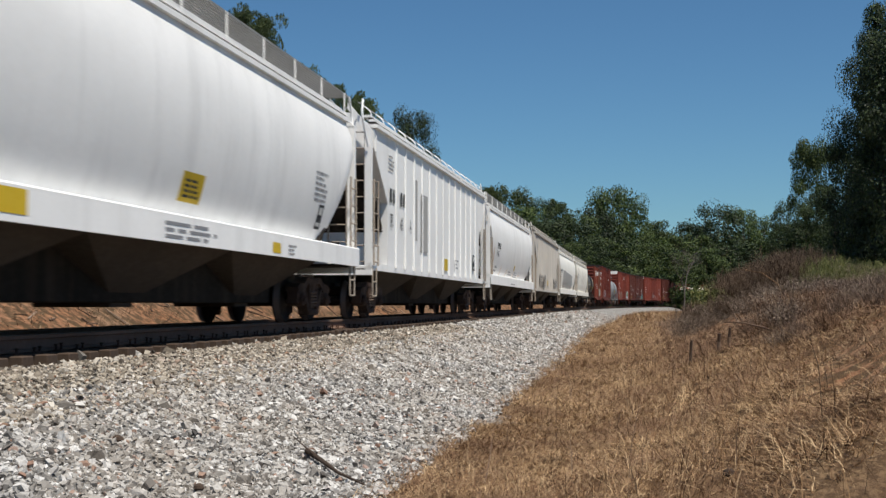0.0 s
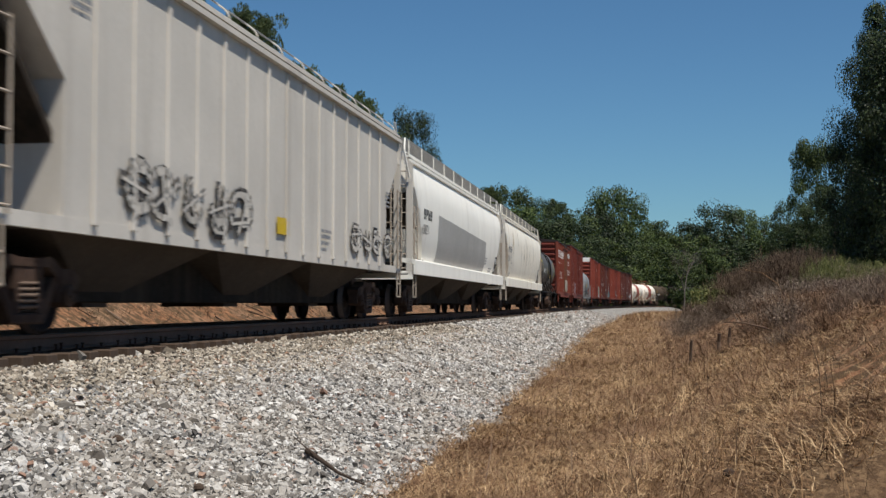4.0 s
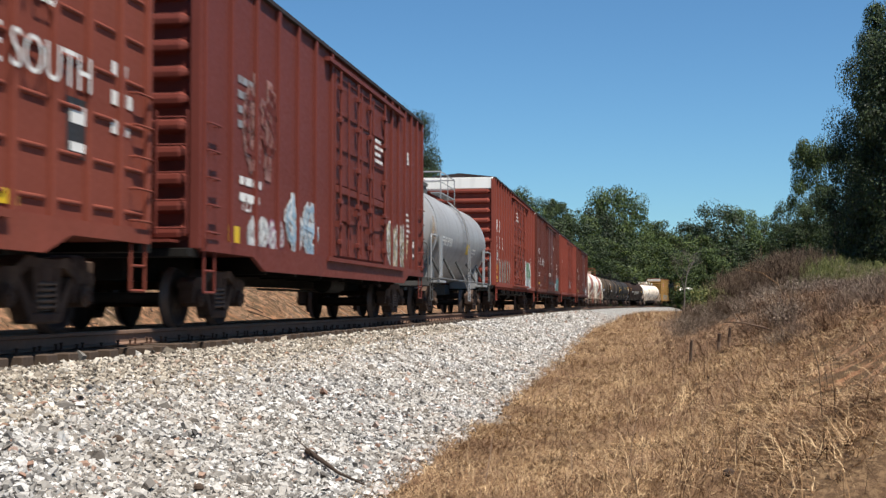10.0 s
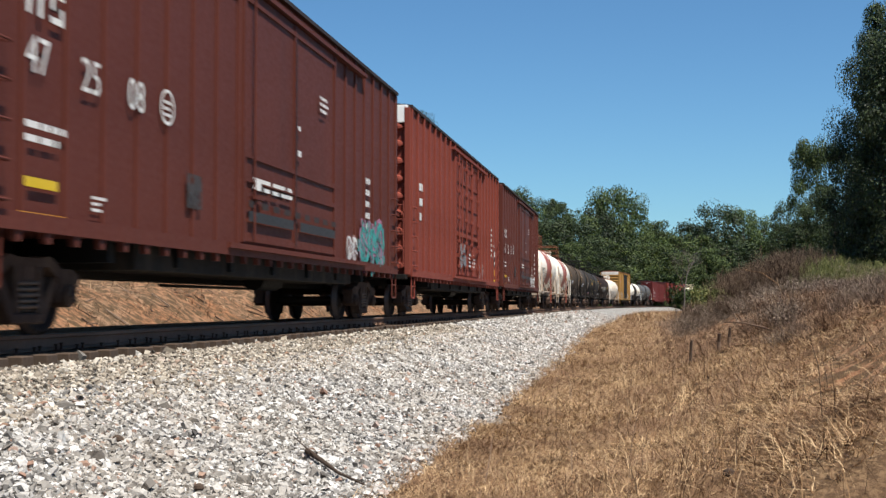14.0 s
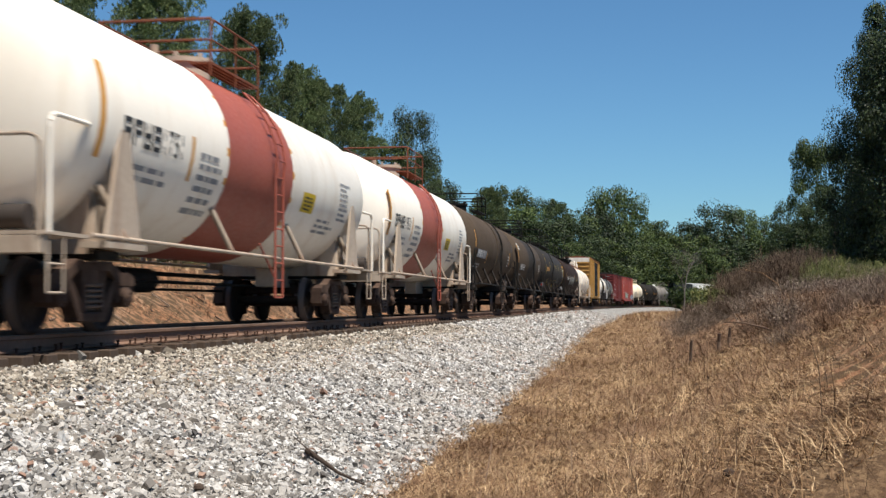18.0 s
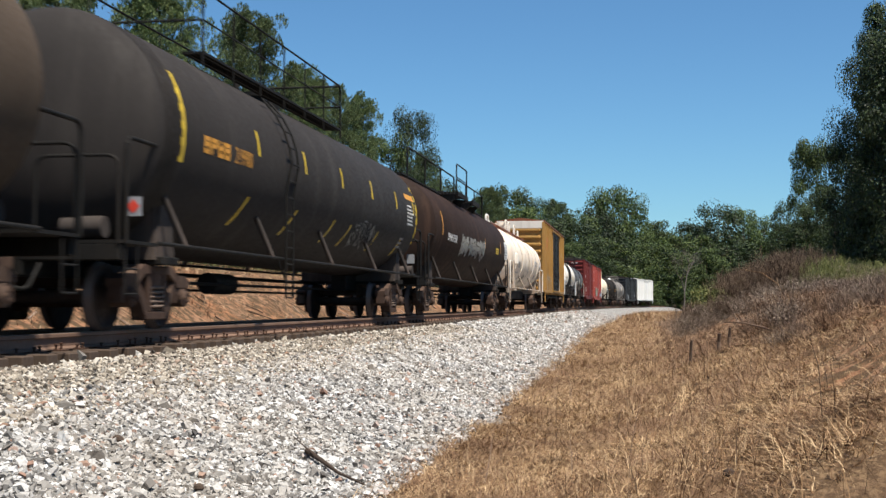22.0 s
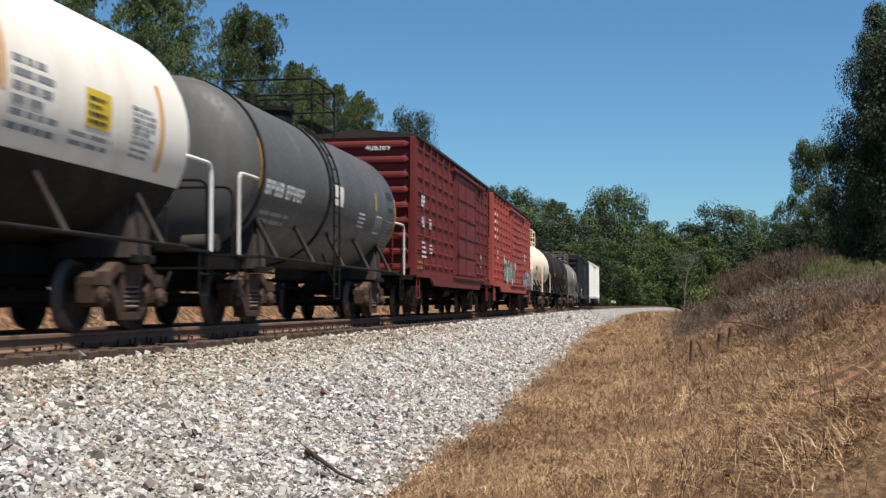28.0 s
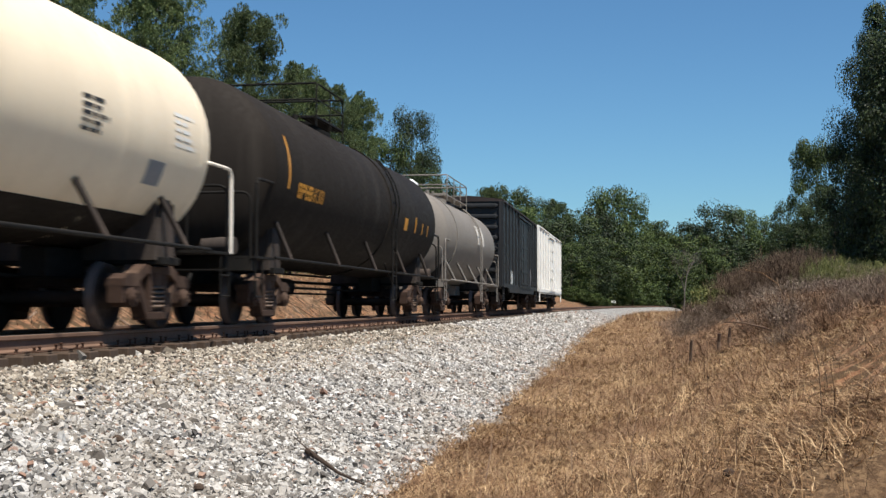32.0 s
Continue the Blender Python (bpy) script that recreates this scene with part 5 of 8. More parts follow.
def car_a():
    c, f = keep(hopper_car(0, LEN[0], 4.55, "hop_white", "clean white round-sided covered hopper car", curl=0.10))
    sill = lambda x, z: -1.60
    marking(c, [(-0.12, 0.69, 1.72, 2.12)], "yellow", f)
    data_block(c, 0.0, 1.78, 0.58, 0.28, 4, "mark_black", f, 2, 0.009)
    marking(c, [(-5.3, -4.6, 1.2, 1.45), (3.4, 3.85, 1.17, 1.34)], "yellow", sill)
    data_block(c, -1.1, 1.18, 2.2, 0.25, 3, "mark_grey", sill, 3)
    data_block(c, 4.3, 1.17, 0.5, 0.2, 3, "mark_grey", sill, 4)
    data_block(c, 6.3, 2.25, 0.9, 0.6, 6, "mark_grey", f, 5)
    square_symbol(c, 6.7, 1.75, 0.35, f)


def ribbed_marks(c, f, seed, x):
    data_block(c, -8.0, 3.5, 0.7, 0.4, 4, "mark_grey", f, seed)
    data_block(c, 2.2, 1.45, 0.8, 0.35, 3, "mark_grey", f, seed + 1)
    square_symbol(c, x, 1.5, 0.42, f)
    data_block(c, 8.0, 2.6, 0.5, 0.4, 4, "mark_grey", f, seed + 2)


def car_b():
    c, f = keep(hopper_car(1, LEN[1], 4.72, "hop_white", "white covered hopper car with upright side ribs", ribs=17, sill_mat="hop_white", boards=False))
    ribbed_marks(c, f, 11, 6.3)
    marking(c, [(-3.75, -2.75, 1.75, 3.3), (-4.7, -4.3, 2.0, 3.6)], "hop_patch", f, "grey repainted patch")
    marking(c, [(0.1, 0.8, 1.35, 1.70)], "yellow", f)
    for i, t in enumerate(("70", "41", "4")):
        lettering(c, t, -7.85 + 1.25 * i, 2.15, 0.34, "mark_black", f, 0.8)
    marking(c, [(-7.85, -7.65, 2.75, 3.08), (-7.5, -7.3, 2.75, 3.08), (-6.6, -6.4, 2.75, 3.08), (-6.25, -6.05, 2.75, 3.08)], "mark_black", f)


def car_c():
    c, f = keep(hopper_car(2, LEN[2], 4.55, "hop_white", "white round-sided covered hopper car with a bright side sill", curl=0.10))
    lettering(c, "570463", -6.95, 2.30, 0.24, "mark_black", f, 0.8)
    block_text(c, -6.9, 2.62, 0.23, 0.24, 0.3, 4, "mark_black", f)
    marking(c, [(-7.95, -7.85, 1.7, 2.6), (-4.8, -4.72, 1.55, 1.95), (-2.3, -2.22, 1.55, 1.9), (0.6, 0.68, 1.55, 1.9), (3.1, 3.18, 1.55, 1.9)], "orange", f)
    marking(c, [(0.5, 0.9, 1.9, 2.12)], "yellow", f)
    data_block(c, -7.0, 1.68, 1.0, 0.3, 2, "mark_grey", f, 21)
    data_block(c, -1.6, 1.65, 1.7, 0.22, 2, "mark_grey", f, 22)
    data_block(c, 1.0, 1.6, 1.6, 0.28, 3, "mark_grey", f, 23)
    data_block(c, -2.4, 1.2, 1.8, 0.1, 1, "mark_grey", lambda x, z: -1.60, 24)
    square_symbol(c, 7.9, 1.75, 0.42, f)


def car_d():
    c, f = keep(hopper_car(3, LEN[3], 4.72, "hop_beige", "dusty beige covered hopper car with side ribs and scrawls", ribs=19, boards=False))
    ribbed_marks(c, f, 31, 6.65)
    graffiti(c, -6.8, -2.0, 1.35, 2.05, "hop_beige", "g_dark", f, 5, 33)
    graffiti(c, 4.5, 8.6, 1.40, 1.95, "hop_beige", "g_dark", f, 4, 34)
    marking(c, [(-0.6, 0.1, 1.5, 1.78)], "yellow", f)


def car_e():
    c, f = keep(hopper_car(4, LEN[4], 4.50, "hop_warm", "white covered hopper car with a large grey patch", post_mat="hop_beige"))
    rnd, b = random.Random(44), Build()
    x = -6.0
    while x < 4.9:
        w = rnd.uniform(0.25, 0.6)
        patch(b, x, min(x + w, 4.9), 1.56, 2.92 - 0.024 * (x + 6.0) + rnd.uniform(-0.008, 0.008), f, 0.006, 8)
        x += w
    part("marking", b, M["hop_patch"], c, "large dull grey repainted patch")
    lettering(c, "630571", -8.6, 2.25, 0.27, "mark_black", f, 0.9)
    block_text(c, -8.5, 2.66, 0.27, 0.28, 0.34, 4, "mark_black", f)
    data_block(c, 4.9, 1.85, 0.7, 0.3, 3, "mark_grey", f, 41)
    square_symbol(c, 8.0, 1.58, 0.5, f)
    data_block(c, 6.4, 1.60, 0.9, 0.2, 2, "mark_grey", f, 42)


def car_f():
    c, f = keep(hopper_car(5, LEN[5], 4.50, "hop_cream", "aged cream covered hopper car with rust streaks", post_mat="hop_beige"))
    lettering(c, "630807", -8.5, 2.25, 0.25, "mark_grey", f, 0.9)
    block_text(c, -8.4, 2.66, 0.27, 0.26, 0.34, 4, "mark_grey", f)
    for z in (2.55, 1.95):
        marking(c, [(-7.1, -7.07, z, z + 0.5), (-6.73, -6.7, z, z + 0.5), (-7.1, -6.7, z, z + 0.03), (-7.1, -6.7, z + 0.47, z + 0.5), (-6.98, -6.82, z + 0.2, z + 0.3)], "mark_grey", f, "thin outlined data box")
    data_block(c, -7.6, 1.6, 0.9, 0.2, 2, "mark_grey", f, 51)
    drips(c, [(-6.2, 2.0, 3.7), (-6.35, 2.9, 3.6), (-4.0, 2.9, 3.9), (-2.4, 2.2, 3.2), (-0.9, 2.2, 3.3), (0.6, 1.9, 3.7), (1.8, 2.1, 3.1), (3.0, 2.6, 3.5), (3.1, 2.0, 2.5), (4.3, 1.7, 3.4), (5.4, 1.9, 3.2), (6.6, 1.7, 2.6)], "rust_run", f, 52, 0.26)
    drips(c, [(-6.25, 2.5, 3.3), (-1.0, 2.3, 2.8), (0.5, 2.3, 2.9), (3.0, 2.2, 2.6)], "rust_run", f, 53, 0.42, 0.004)
    square_symbol(c, 7.6, 1.62, 0.5, f)


def car_g():
    c, f = keep(tank_car(6, LEN[6], 1.46, 2.55, "tank_grey", "small dull grey tank car with yellow stripes", ladders=(0.15,), belts=(-0.35, 0.62), top=(-1.7, 0.5)))
    marking(c, [(-4.95, -4.80, 2.3, 3.35), (-1.7, -1.6, 2.3, 2.8), (-0.75, -0.65, 2.0, 2.5), (4.3, 4.5, 2.0, 3.2)], "yellow", f)
    lettering(c, "206720", -3.1, 2.3, 0.22, "mark_white", f, 0.85)
    block_text(c, -4.2, 2.3, 0.21, 0.22, 0.26, 4, "mark_white", f)
    data_block(c, -4.2, 1.95, 1.5, 0.22, 2, "mark_grey", f, 61)
    data_block(c, 0.9, 2.05, 1.3, 0.3, 2, "yellow", f, 62)
    data_block(c, 2.8, 2.2, 1.3, 0.7, 7, "mark_grey", f, 63)
    b = Build()
    for i in range(6):
        x = -5.85 + 0.19 * i
        stroke(b, [(x, 2.95), (x + 0.10, 3.12 + 0.03 * (i % 2)), (x + 0.16, 2.92), (x + 0.05, 2.84), (x + 0.22, 2.98)], 0.035, f, 0.006 + 0.0005 * i)
    tagged(part("spray_paint", b, M["g_yellow"], c), "thin yellow spray-painted scrawl", kind="stuff")


def car_h():
    c, f = keep(box_car(7, LEN[7], 4.88, "box_south", "faded red box car with white lettering and a rusty door", "wide", (6, 6), 3.5, 0.55, "box_door", end_mat="box_maroon", ends=10, bead_r=0.032))
    bay = (LEN[7] / 2 - 0.95 + 0.55 - 1.85) / 6
    for i in range(6):
        x = -LEN[7] / 2 + 0.95 + bay * i + 0.16
        for j in range(2 if i in (1, 3, 4) else 1):
            xx, w, z = x + 0.40 * j, 0.34 if i in (1, 3, 4) else 0.62, 3.68
            marking(c, [(xx, xx + 0.13, z, z + 0.55), (xx + w - 0.13, xx + w, z + 0.02, z + 0.53), (xx + 0.13, xx + w - 0.13, z + (0.40 if i % 2 else 0.0), z + (0.53 if i % 2 else 0.13)), (xx + 0.13, xx + w - 0.13, z + 0.22, z + 0.33)] + ([(xx + 0.13, xx + w - 0.13, z + 0.42, z + 0.55)] if (i + j) % 3 == 0 else []), "mark_white", lambda x, z: -1.545, "worn white block lettering", 0.002)
    data_block(c, -6.8, 3.30, 5.3, 0.2, 1, "mark_white", f, 71)
    for i, s in enumerate(("53", "20", "22")):
        lettering(c, s, -LEN[7] / 2 + 0.95 + bay * (1.14 + i), 2.20, 0.52, "mark_white", lambda x, z: -1.545, 0.8)
    lettering(c, "SERVES", 3.3, 3.38, 0.36, "mark_white", lambda x, z: -1.545, 0.95)
    lettering(c, "THE SOUTH", 2.75, 2.62, 0.40, "mark_white", lambda x, z: -1.545, 0.95)
    block_text(c, 2.9, 3.98, 0.30, 0.36, 0.40, 8, "mark_white", lambda x, z: -1.545)
    data_block(c, 6.3, 2.3, 0.7, 1.0, 3, "mark_white", f, 73)
    marking(c, [(-7.0, -6.85, 1.5, 1.9), (-7.0, -6.45, 1.36, 1.5), (-4.3, -3.9, 1.45, 1.6), (3.6, 4.2, 1.3, 1.45), (-2.0, -1.8, 1.4, 1.6)], "yellow", f)
    dside = lambda x, z: -1.56
    graffiti(c, -0.9, 2.3, 1.32, 2.15, "g_white", "g_cream", dside, 5, 74, "g_cream")
    drips(c, [(-0.7 + 0.33 * i, 1.3, 1.75 + 0.12 * (i % 3)) for i in range(10)], "rust_run", dside, 76, 0.2, 0.03)
    graffiti(c, -1.9, -1.3, 1.15, 1.55, "g_white", "g_white", f, 1, 75)
    square_symbol(c, 5.2, 1.9, 0.5, f)


def car_i():
    c, f = keep(box_car(8, LEN[8], 5.34, "box_maroon", "dark red box car with pale scrawls along the bottom", "post", (6, 6), 4.7, 1.05, doors2=True, ends=11))
    data_block(c, -6.8, 1.9, 1.2, 0.5, 2, "mark_white", f, 81)
    lettering(c, "725", -6.7, 1.75, 0.28, "mark_white", f, 0.8)
    graffiti(c, -6.4, -5.4, 1.2, 1.7, "g_white", "g_white", f, 2, 82)
    graffiti(c, -4.5, -2.3, 1.15, 2.2, "g_blue", "g_white", f, 2, 83)
    graffiti(c, -6.6, -5.0, 2.4, 3.9, "box_maroon", "g_rose", f, 2, 87)
    graffiti(c, -5.4, -4.6, 1.15, 1.7, "g_white", "g_pink", f, 2, 88)
    graffiti(c, 3.9, 6.1, 1.15, 2.3, "g_olive", "g_white", f, 3, 84, "g_cream")
    block_text(c, 6.35, 3.9, 0.22, 0.3, 0.3, 1, "mark_white", f)
    data_block(c, 6.2, 1.9, 0.5, 0.8, 6, "mark_white", f, 89)
    data_block(c, -6.9, 3.0, 0.8, 0.9, 4, "mark_grey", f, 85)
    data_block(c, 2.2, 3.5, 0.9, 0.6, 4, "mark_white", lambda x, z: -1.57, 86)
    marking(c, [(-7.3, -6.8, 1.25, 1.5), (5.9, 6.2, 1.2, 1.4)], "yellow", f)
    square_symbol(c, 6.9, 1.5, 0.4, f)


def car_j():
    c, f = keep(tank_car(9, LEN[9], 1.42, 2.55, "tank_light", "light grey tank car with a brown stain at the end", ladders=(0.35,), trim="tank_grey", hoops="tank_light", ladder_mat="tank_light", rail_mat="tank_light", saddle_w=0.2, belts=(-5.4,), top=(-1.7, 1.25), dome=-1.6, saddle="tank_light"))
    drips(c, [(-5.9, 1.6, 2.9), (-5.7, 1.7, 2.6), (-6.05, 1.8, 2.7)], "rust_run", f, 94, 0.5)
    block_text(c, -4.5, 2.15, 0.22, 0.26, 0.28, 4, "mark_white", f)
    block_text(c, -3.25, 2.15, 0.18, 0.26, 0.24, 4, "mark_white", f)
    marking(c, [(0.9, 1.55, 2.05, 2.4)], "yellow", f)
    data_block(c, 2.3, 2.0, 0.9, 0.35, 3, "mark_white", f, 91)
    data_block(c, 4.4, 2.2, 0.9, 0.6, 6, "mark_grey", f, 92)
    data_block(c, -4.4, 1.75, 1.9, 0.25, 2, "mark_grey", f, 93)


def car_k():
    c, f = keep(box_car(10, LEN[10], 5.54, "box_red", "tall red box car with white end panels and graffiti", "post", (7, 6), 5.0, 0.3, end_top="box_white", doors2=True, ends=10, flat_sill=True))
    for i, s in enumerate(("35", "45", "25")):
        lettering(c, s, -9.05 + 1.04 * i, 2.64, 0.50, "mark_white", f, 0.82)
    block_text(c, -9.0, 3.32, 0.42, 0.48, 0.46, 2, "mark_white", f)
    block_text(c, -7.95, 3.32, 0.36, 0.48, 0.46, 1, "mark_white", f)
    graffiti(c, -9.0, -7.9, 1.95, 2.55, "g_white", "chalk", f, 4, 109)
    data_block(c, -7.75, 1.95, 0.5, 0.3, 3, "mark_white", f, 101)
    graffiti(c, -8.1, -3.6, 1.15, 2.2, "chalk", "chalk", f, 9, 102)
    graffiti(c, -6.4, -3.6, 1.15, 2.0, "g_olive", "g_dark", f, 5, 110)
    marking(c, [(-9.0, -8.45, 1.62, 2.0), (-6.9, -6.5, 1.55, 1.75)], "orange", f)
    graffiti(c, -1.7, -0.3, 1.7, 2.7, "box_red", "g_rose", lambda x, z: -1.575, 3, 103)
    graffiti(c, 1.6, 2.6, 1.5, 2.5, "box_red", "g_rose", lambda x, z: -1.575, 2, 107)
    data_block(c, -1.6, 4.2, 1.6, 0.5, 3, "mark_white", lambda x, z: -1.57, 104)
    ds = lambda x, z: -1.57
    for m, w, rows in (("g_white", 0.44, ([(3.3, 2.35), (3.25, 1.35)], [(3.7, 2.2), (4.6, 2.25), (5.6, 2.2), (6.1, 1.9)], [(3.4, 1.5), (4.2, 1.3), (5.2, 1.35), (6.0, 1.5)], [(5.9, 2.1), (6.05, 1.3)], [(4.6, 2.1), (4.6, 1.35)], [(3.7, 1.75), (5.6, 1.7)])),
                       ("g_green", 0.42, ([(3.8, 2.2), (4.9, 2.25)], [(3.9, 1.9), (4.3, 1.75)], [(5.2, 1.75), (5.7, 2.0)], [(4.8, 2.2), (5.0, 1.8)])),
                       ("g_blue", 0.24, ([(3.75, 1.6), (3.8, 1.25)], [(4.5, 1.5), (4.5, 1.25)], [(5.2, 1.5), (5.35, 1.25)])),
                       ("g_dark", 0.07, ([(4.2, 2.0), (4.3, 1.15)], [(4.25, 1.7), (4.75, 1.75), (4.8, 1.15)], [(3.9, 1.4), (4.2, 1.2)], [(5.5, 1.75), (5.9, 1.75), (5.9, 1.45)], [(5.1, 1.6), (5.2, 1.2)]))):
        b = Build()
        for i, p in enumerate(rows):
            stroke(b, p, w, ds, {"g_white": 0.004, "g_green": 0.008, "g_blue": 0.010, "g_dark": 0.013}[m] + 0.0003 * i)
        tagged(part("spray_paint", b, M[m], c), m.split("_")[-1] + " spray-painted shapes", kind="stuff")
    data_block(c, 6.6, 1.8, 0.9, 1.0, 6, "mark_white", f, 106)
    marking(c, [(-8.9, -8.4, 1.25, 1.5), (7.1, 7.5, 1.2, 1.35)], "yellow", f)


def big_ns(k, num, label, seed, body="box_ns", end_top=None):
    c, f = keep(box_car(k, LEN[k], 5.56, body, label, "post", (8, 7), 5.6, 0.7, end_top=end_top, ends=8, flat_sill=True, post_w=0.10, post_d=0.05, end_r=0.11, door_rails=(1.34, 2.25, 2.62, 5.02)))
    for i, s in enumerate((num[:2], num[2:4], num[4:])):
        lettering(c, s, -8.70 + 1.22 * i, 2.64 if seed else 2.55, 0.38, "mark_white", f, 0.92)
    marking(c, [(-8.70, -8.62, 3.22, 3.56), (-8.46, -8.38, 3.22, 3.56), (-8.20, -7.92, 3.22, 3.29), (-8.20, -7.92, 3.49, 3.56), (-8.20, -8.13, 3.36, 3.52), (-7.99, -7.92, 3.26, 3.40)], "mark_white", f, "white block lettering")
    rim = [(-5.05 + r * math.cos(i * 0.2618), f(0, 3) - 0.004, 2.84 + r * math.sin(i * 0.2618)) for r in (0.23, 0.19) for i in range(24)]
    part("marking", Build().add(rim, [(i, (i + 1) % 24, 24 + (i + 1) % 24, 24 + i) for i in range(24)]), M["mark_white"], c, "thin pale ring emblem")
    data_block(c, -5.17, 2.72, 0.25, 0.24, 3, "mark_white", f, seed + 8, 0.006)
    marking(c, [(-4.35, -3.80, 1.62, 2.08)], "g_dark", f, "dark square placard board")
    data_block(c, -8.7, 1.95, 0.9, 0.28, 2, "mark_white", f, seed + 1)
    marking(c, [(-8.7, -8.0, 1.50, 1.60)], "yellow", f)
    marking(c, [(-8.8, -7.8, 1.14, 1.25), (-6.0, -5.6, 1.10, 1.20)], "orange", f)
    data_block(c, -7.2, 1.36, 0.4, 0.2, 3, "mark_white", f, seed + 2)
    dside = lambda x, z: -1.57
    data_block(c, 2.2, 3.9, 0.7, 0.35, 3, "mark_white", dside, seed + 3)
    data_block(c, -1.7, 2.1, 2.2, 0.25, 2, "mark_white", dside, seed + 4)
    marking(c, [(-1.9, 0.5, 1.60, 1.76), (0.9, 3.35, 1.60, 1.76)], "mark_black", dside, "dark slot in the door")
    marking(c, [(-1.9 + 0.62 * i, -1.55 + 0.62 * i, 1.82, 1.92) for i in range(9)], "roof_dark", dside, "dark slot in the door")
    marking(c, [(0.66, 0.70, 1.3, 5.0)], "roof_dark", dside, "dark joint between the door leaves")
    marking(c, [(-1.6, -1.3, 2.16, 2.26), (0.75, 0.95, 2.9, 3.0), (0.75, 0.9, 3.35, 3.43)], "mark_white", dside)
    data_block(c, 6.2, 1.7, 0.5, 1.5, 6, "mark_white", f, seed + 5)
    return c, f


def car_l():
    c, f = big_ns(11, "472508", "tall dark red box car with a teal scrawl", 111, end_top="hop_beige")
    graffiti(c, 5.6, 8.0, 1.1, 2.15, "g_teal", "g_pink", f, 3, 117, "g_teal")
    graffiti(c, 4.4, 5.4, 1.15, 1.7, "g_white", "g_rose", f, 2, 118)


def car_m():
    c, f = keep(box_car(12, LEN[12], 5.56, "box_red", "tall red box car with white patches on its end", "post", (8, 7), 5.2, 0.5, end_top="box_white", doors2=True, ends=9, flat_sill=True))
    data_block(c, -8.7, 2.6, 1.2, 1.2, 3, "mark_white", f, 121)
    data_block(c, 0.6, 1.6, 1.7, 0.5, 4, "mark_white", lambda x, z: -1.57, 122)
    graffiti(c, -1.8, 0.2, 1.5, 2.3, "mark_grey", "g_rose", lambda x, z: -1.575, 2, 126)
    graffiti(c, 3.5, 5.0, 1.2, 1.8, "g_rose", "g_rose", f, 2, 123)
    data_block(c, 7.0, 2.2, 1.4, 1.2, 6, "mark_white", f, 124)
    square_symbol(c, 8.3, 1.85, 0.5, f)
    marking(c, [(8.2, 8.9, 1.05, 1.32)], "yellow", f)
    marking(c, [(8.35, 8.85, 1.45, 1.7)], "orange", f)


def car_n():
    c, f = big_ns(13, "472571", "tall dark red box car with a white scrawl near its end", 0)
    rnd, b = random.Random(131), Build()
    for i in range(5):
        x = 3.9 + 0.55 * i
        top = 1.9 + (0.5 if i == 2 else 0.1 * (i % 2))
        stroke(b, [(x - 0.3, 1.45), (x + rnd.uniform(-0.1, 0.1), top - 0.1), (x + 0.1, 1.35), (x + 0.35, 1.7), (x - 0.2, 1.6), (x + 0.3, 1.3), (x - 0.1, 1.2)], 0.085, f, 0.005 + 0.001 * i)
    tagged(part("spray_paint", b, M["g_white"], c), "white spiky spray-painted scrawl", kind="stuff")


def ivory_tank(k, seed, num):
    c, f = keep(tank_car(k, LEN[k], 1.50, 2.56, "tank_white", "ivory white tank car with a wide brick-red band", "trim_cream", braces=4, hoops="tank_white", bands=((-2.05, 1.25, "tank_band"),), ladders=(0.25,), top=(-1.3, 1.05), ladder_mat="tank_band", saddle="trim_cream", rail_mat="box_door"))
    lettering(c, num, -4.50, 2.24, 0.32, "mark_black", f, 0.85)
    block_text(c, -5.75, 2.24, 0.24, 0.32, 0.30, 4, "mark_black", f)
    marking(c, [(-6.4, -6.25, 2.0, 3.1), (-3.55, -3.45, 2.0, 2.6), (-2.15, -2.05, 1.3, 3.4), (1.25, 1.35, 1.3, 3.4)], "orange", f)
    marking(c, [(2.0, 2.8, 2.0, 2.35)], "yellow", f)
    data_block(c, 2.1, 2.04, 0.6, 0.27, 4, "mark_black", f, seed, 0.009)
    data_block(c, -5.5, 1.85, 1.6, 0.25, 2, "mark_grey", f, seed + 1)
    data_block(c, -3.2, 1.6, 0.9, 0.9, 6, "mark_grey", f, seed + 2)
    data_block(c, 3.3, 1.7, 1.4, 0.3, 3, "mark_grey", f, seed + 3)
    data_block(c, 4.6, 2.0, 0.8, 0.8, 8, "mark_grey", f, seed + 4)


def car_o():
    ivory_tank(14, 141, "1751")


def car_p():
    ivory_tank(15, 151, "1953")


def car_q():
    c, f = keep(tank_car(16, LEN[16], 1.50, 2.56, "tank_brown", "grimy brown-black tank car with white number boxes", ladders=(0.7,), belts=(-0.05,), top=(-1.9, 0.6), dome=-1.6))
    marking(c, [(-6.05, -3.5, 2.06, 2.36)], "mark_grey", f, "pale number box")
    lettering(c, "87527", -4.7, 2.1, 0.22, "mark_white", f, 0.8, 0.009)
    block_text(c, -5.95, 2.1, 0.22, 0.22, 0.28, 4, "mark_white", f, 0.009)
    marking(c, [(-6.85, -6.7, 2.4, 3.0), (-3.3, -3.2, 1.9, 2.3), (4.6, 4.75, 2.0, 2.6)], "orange", f)
    data_block(c, -5.9, 1.7, 1.6, 0.2, 2, "mark_grey", f, 161)
    data_block(c, 4.0, 2.0, 0.5, 0.5, 4, "mark_white", f, 162)


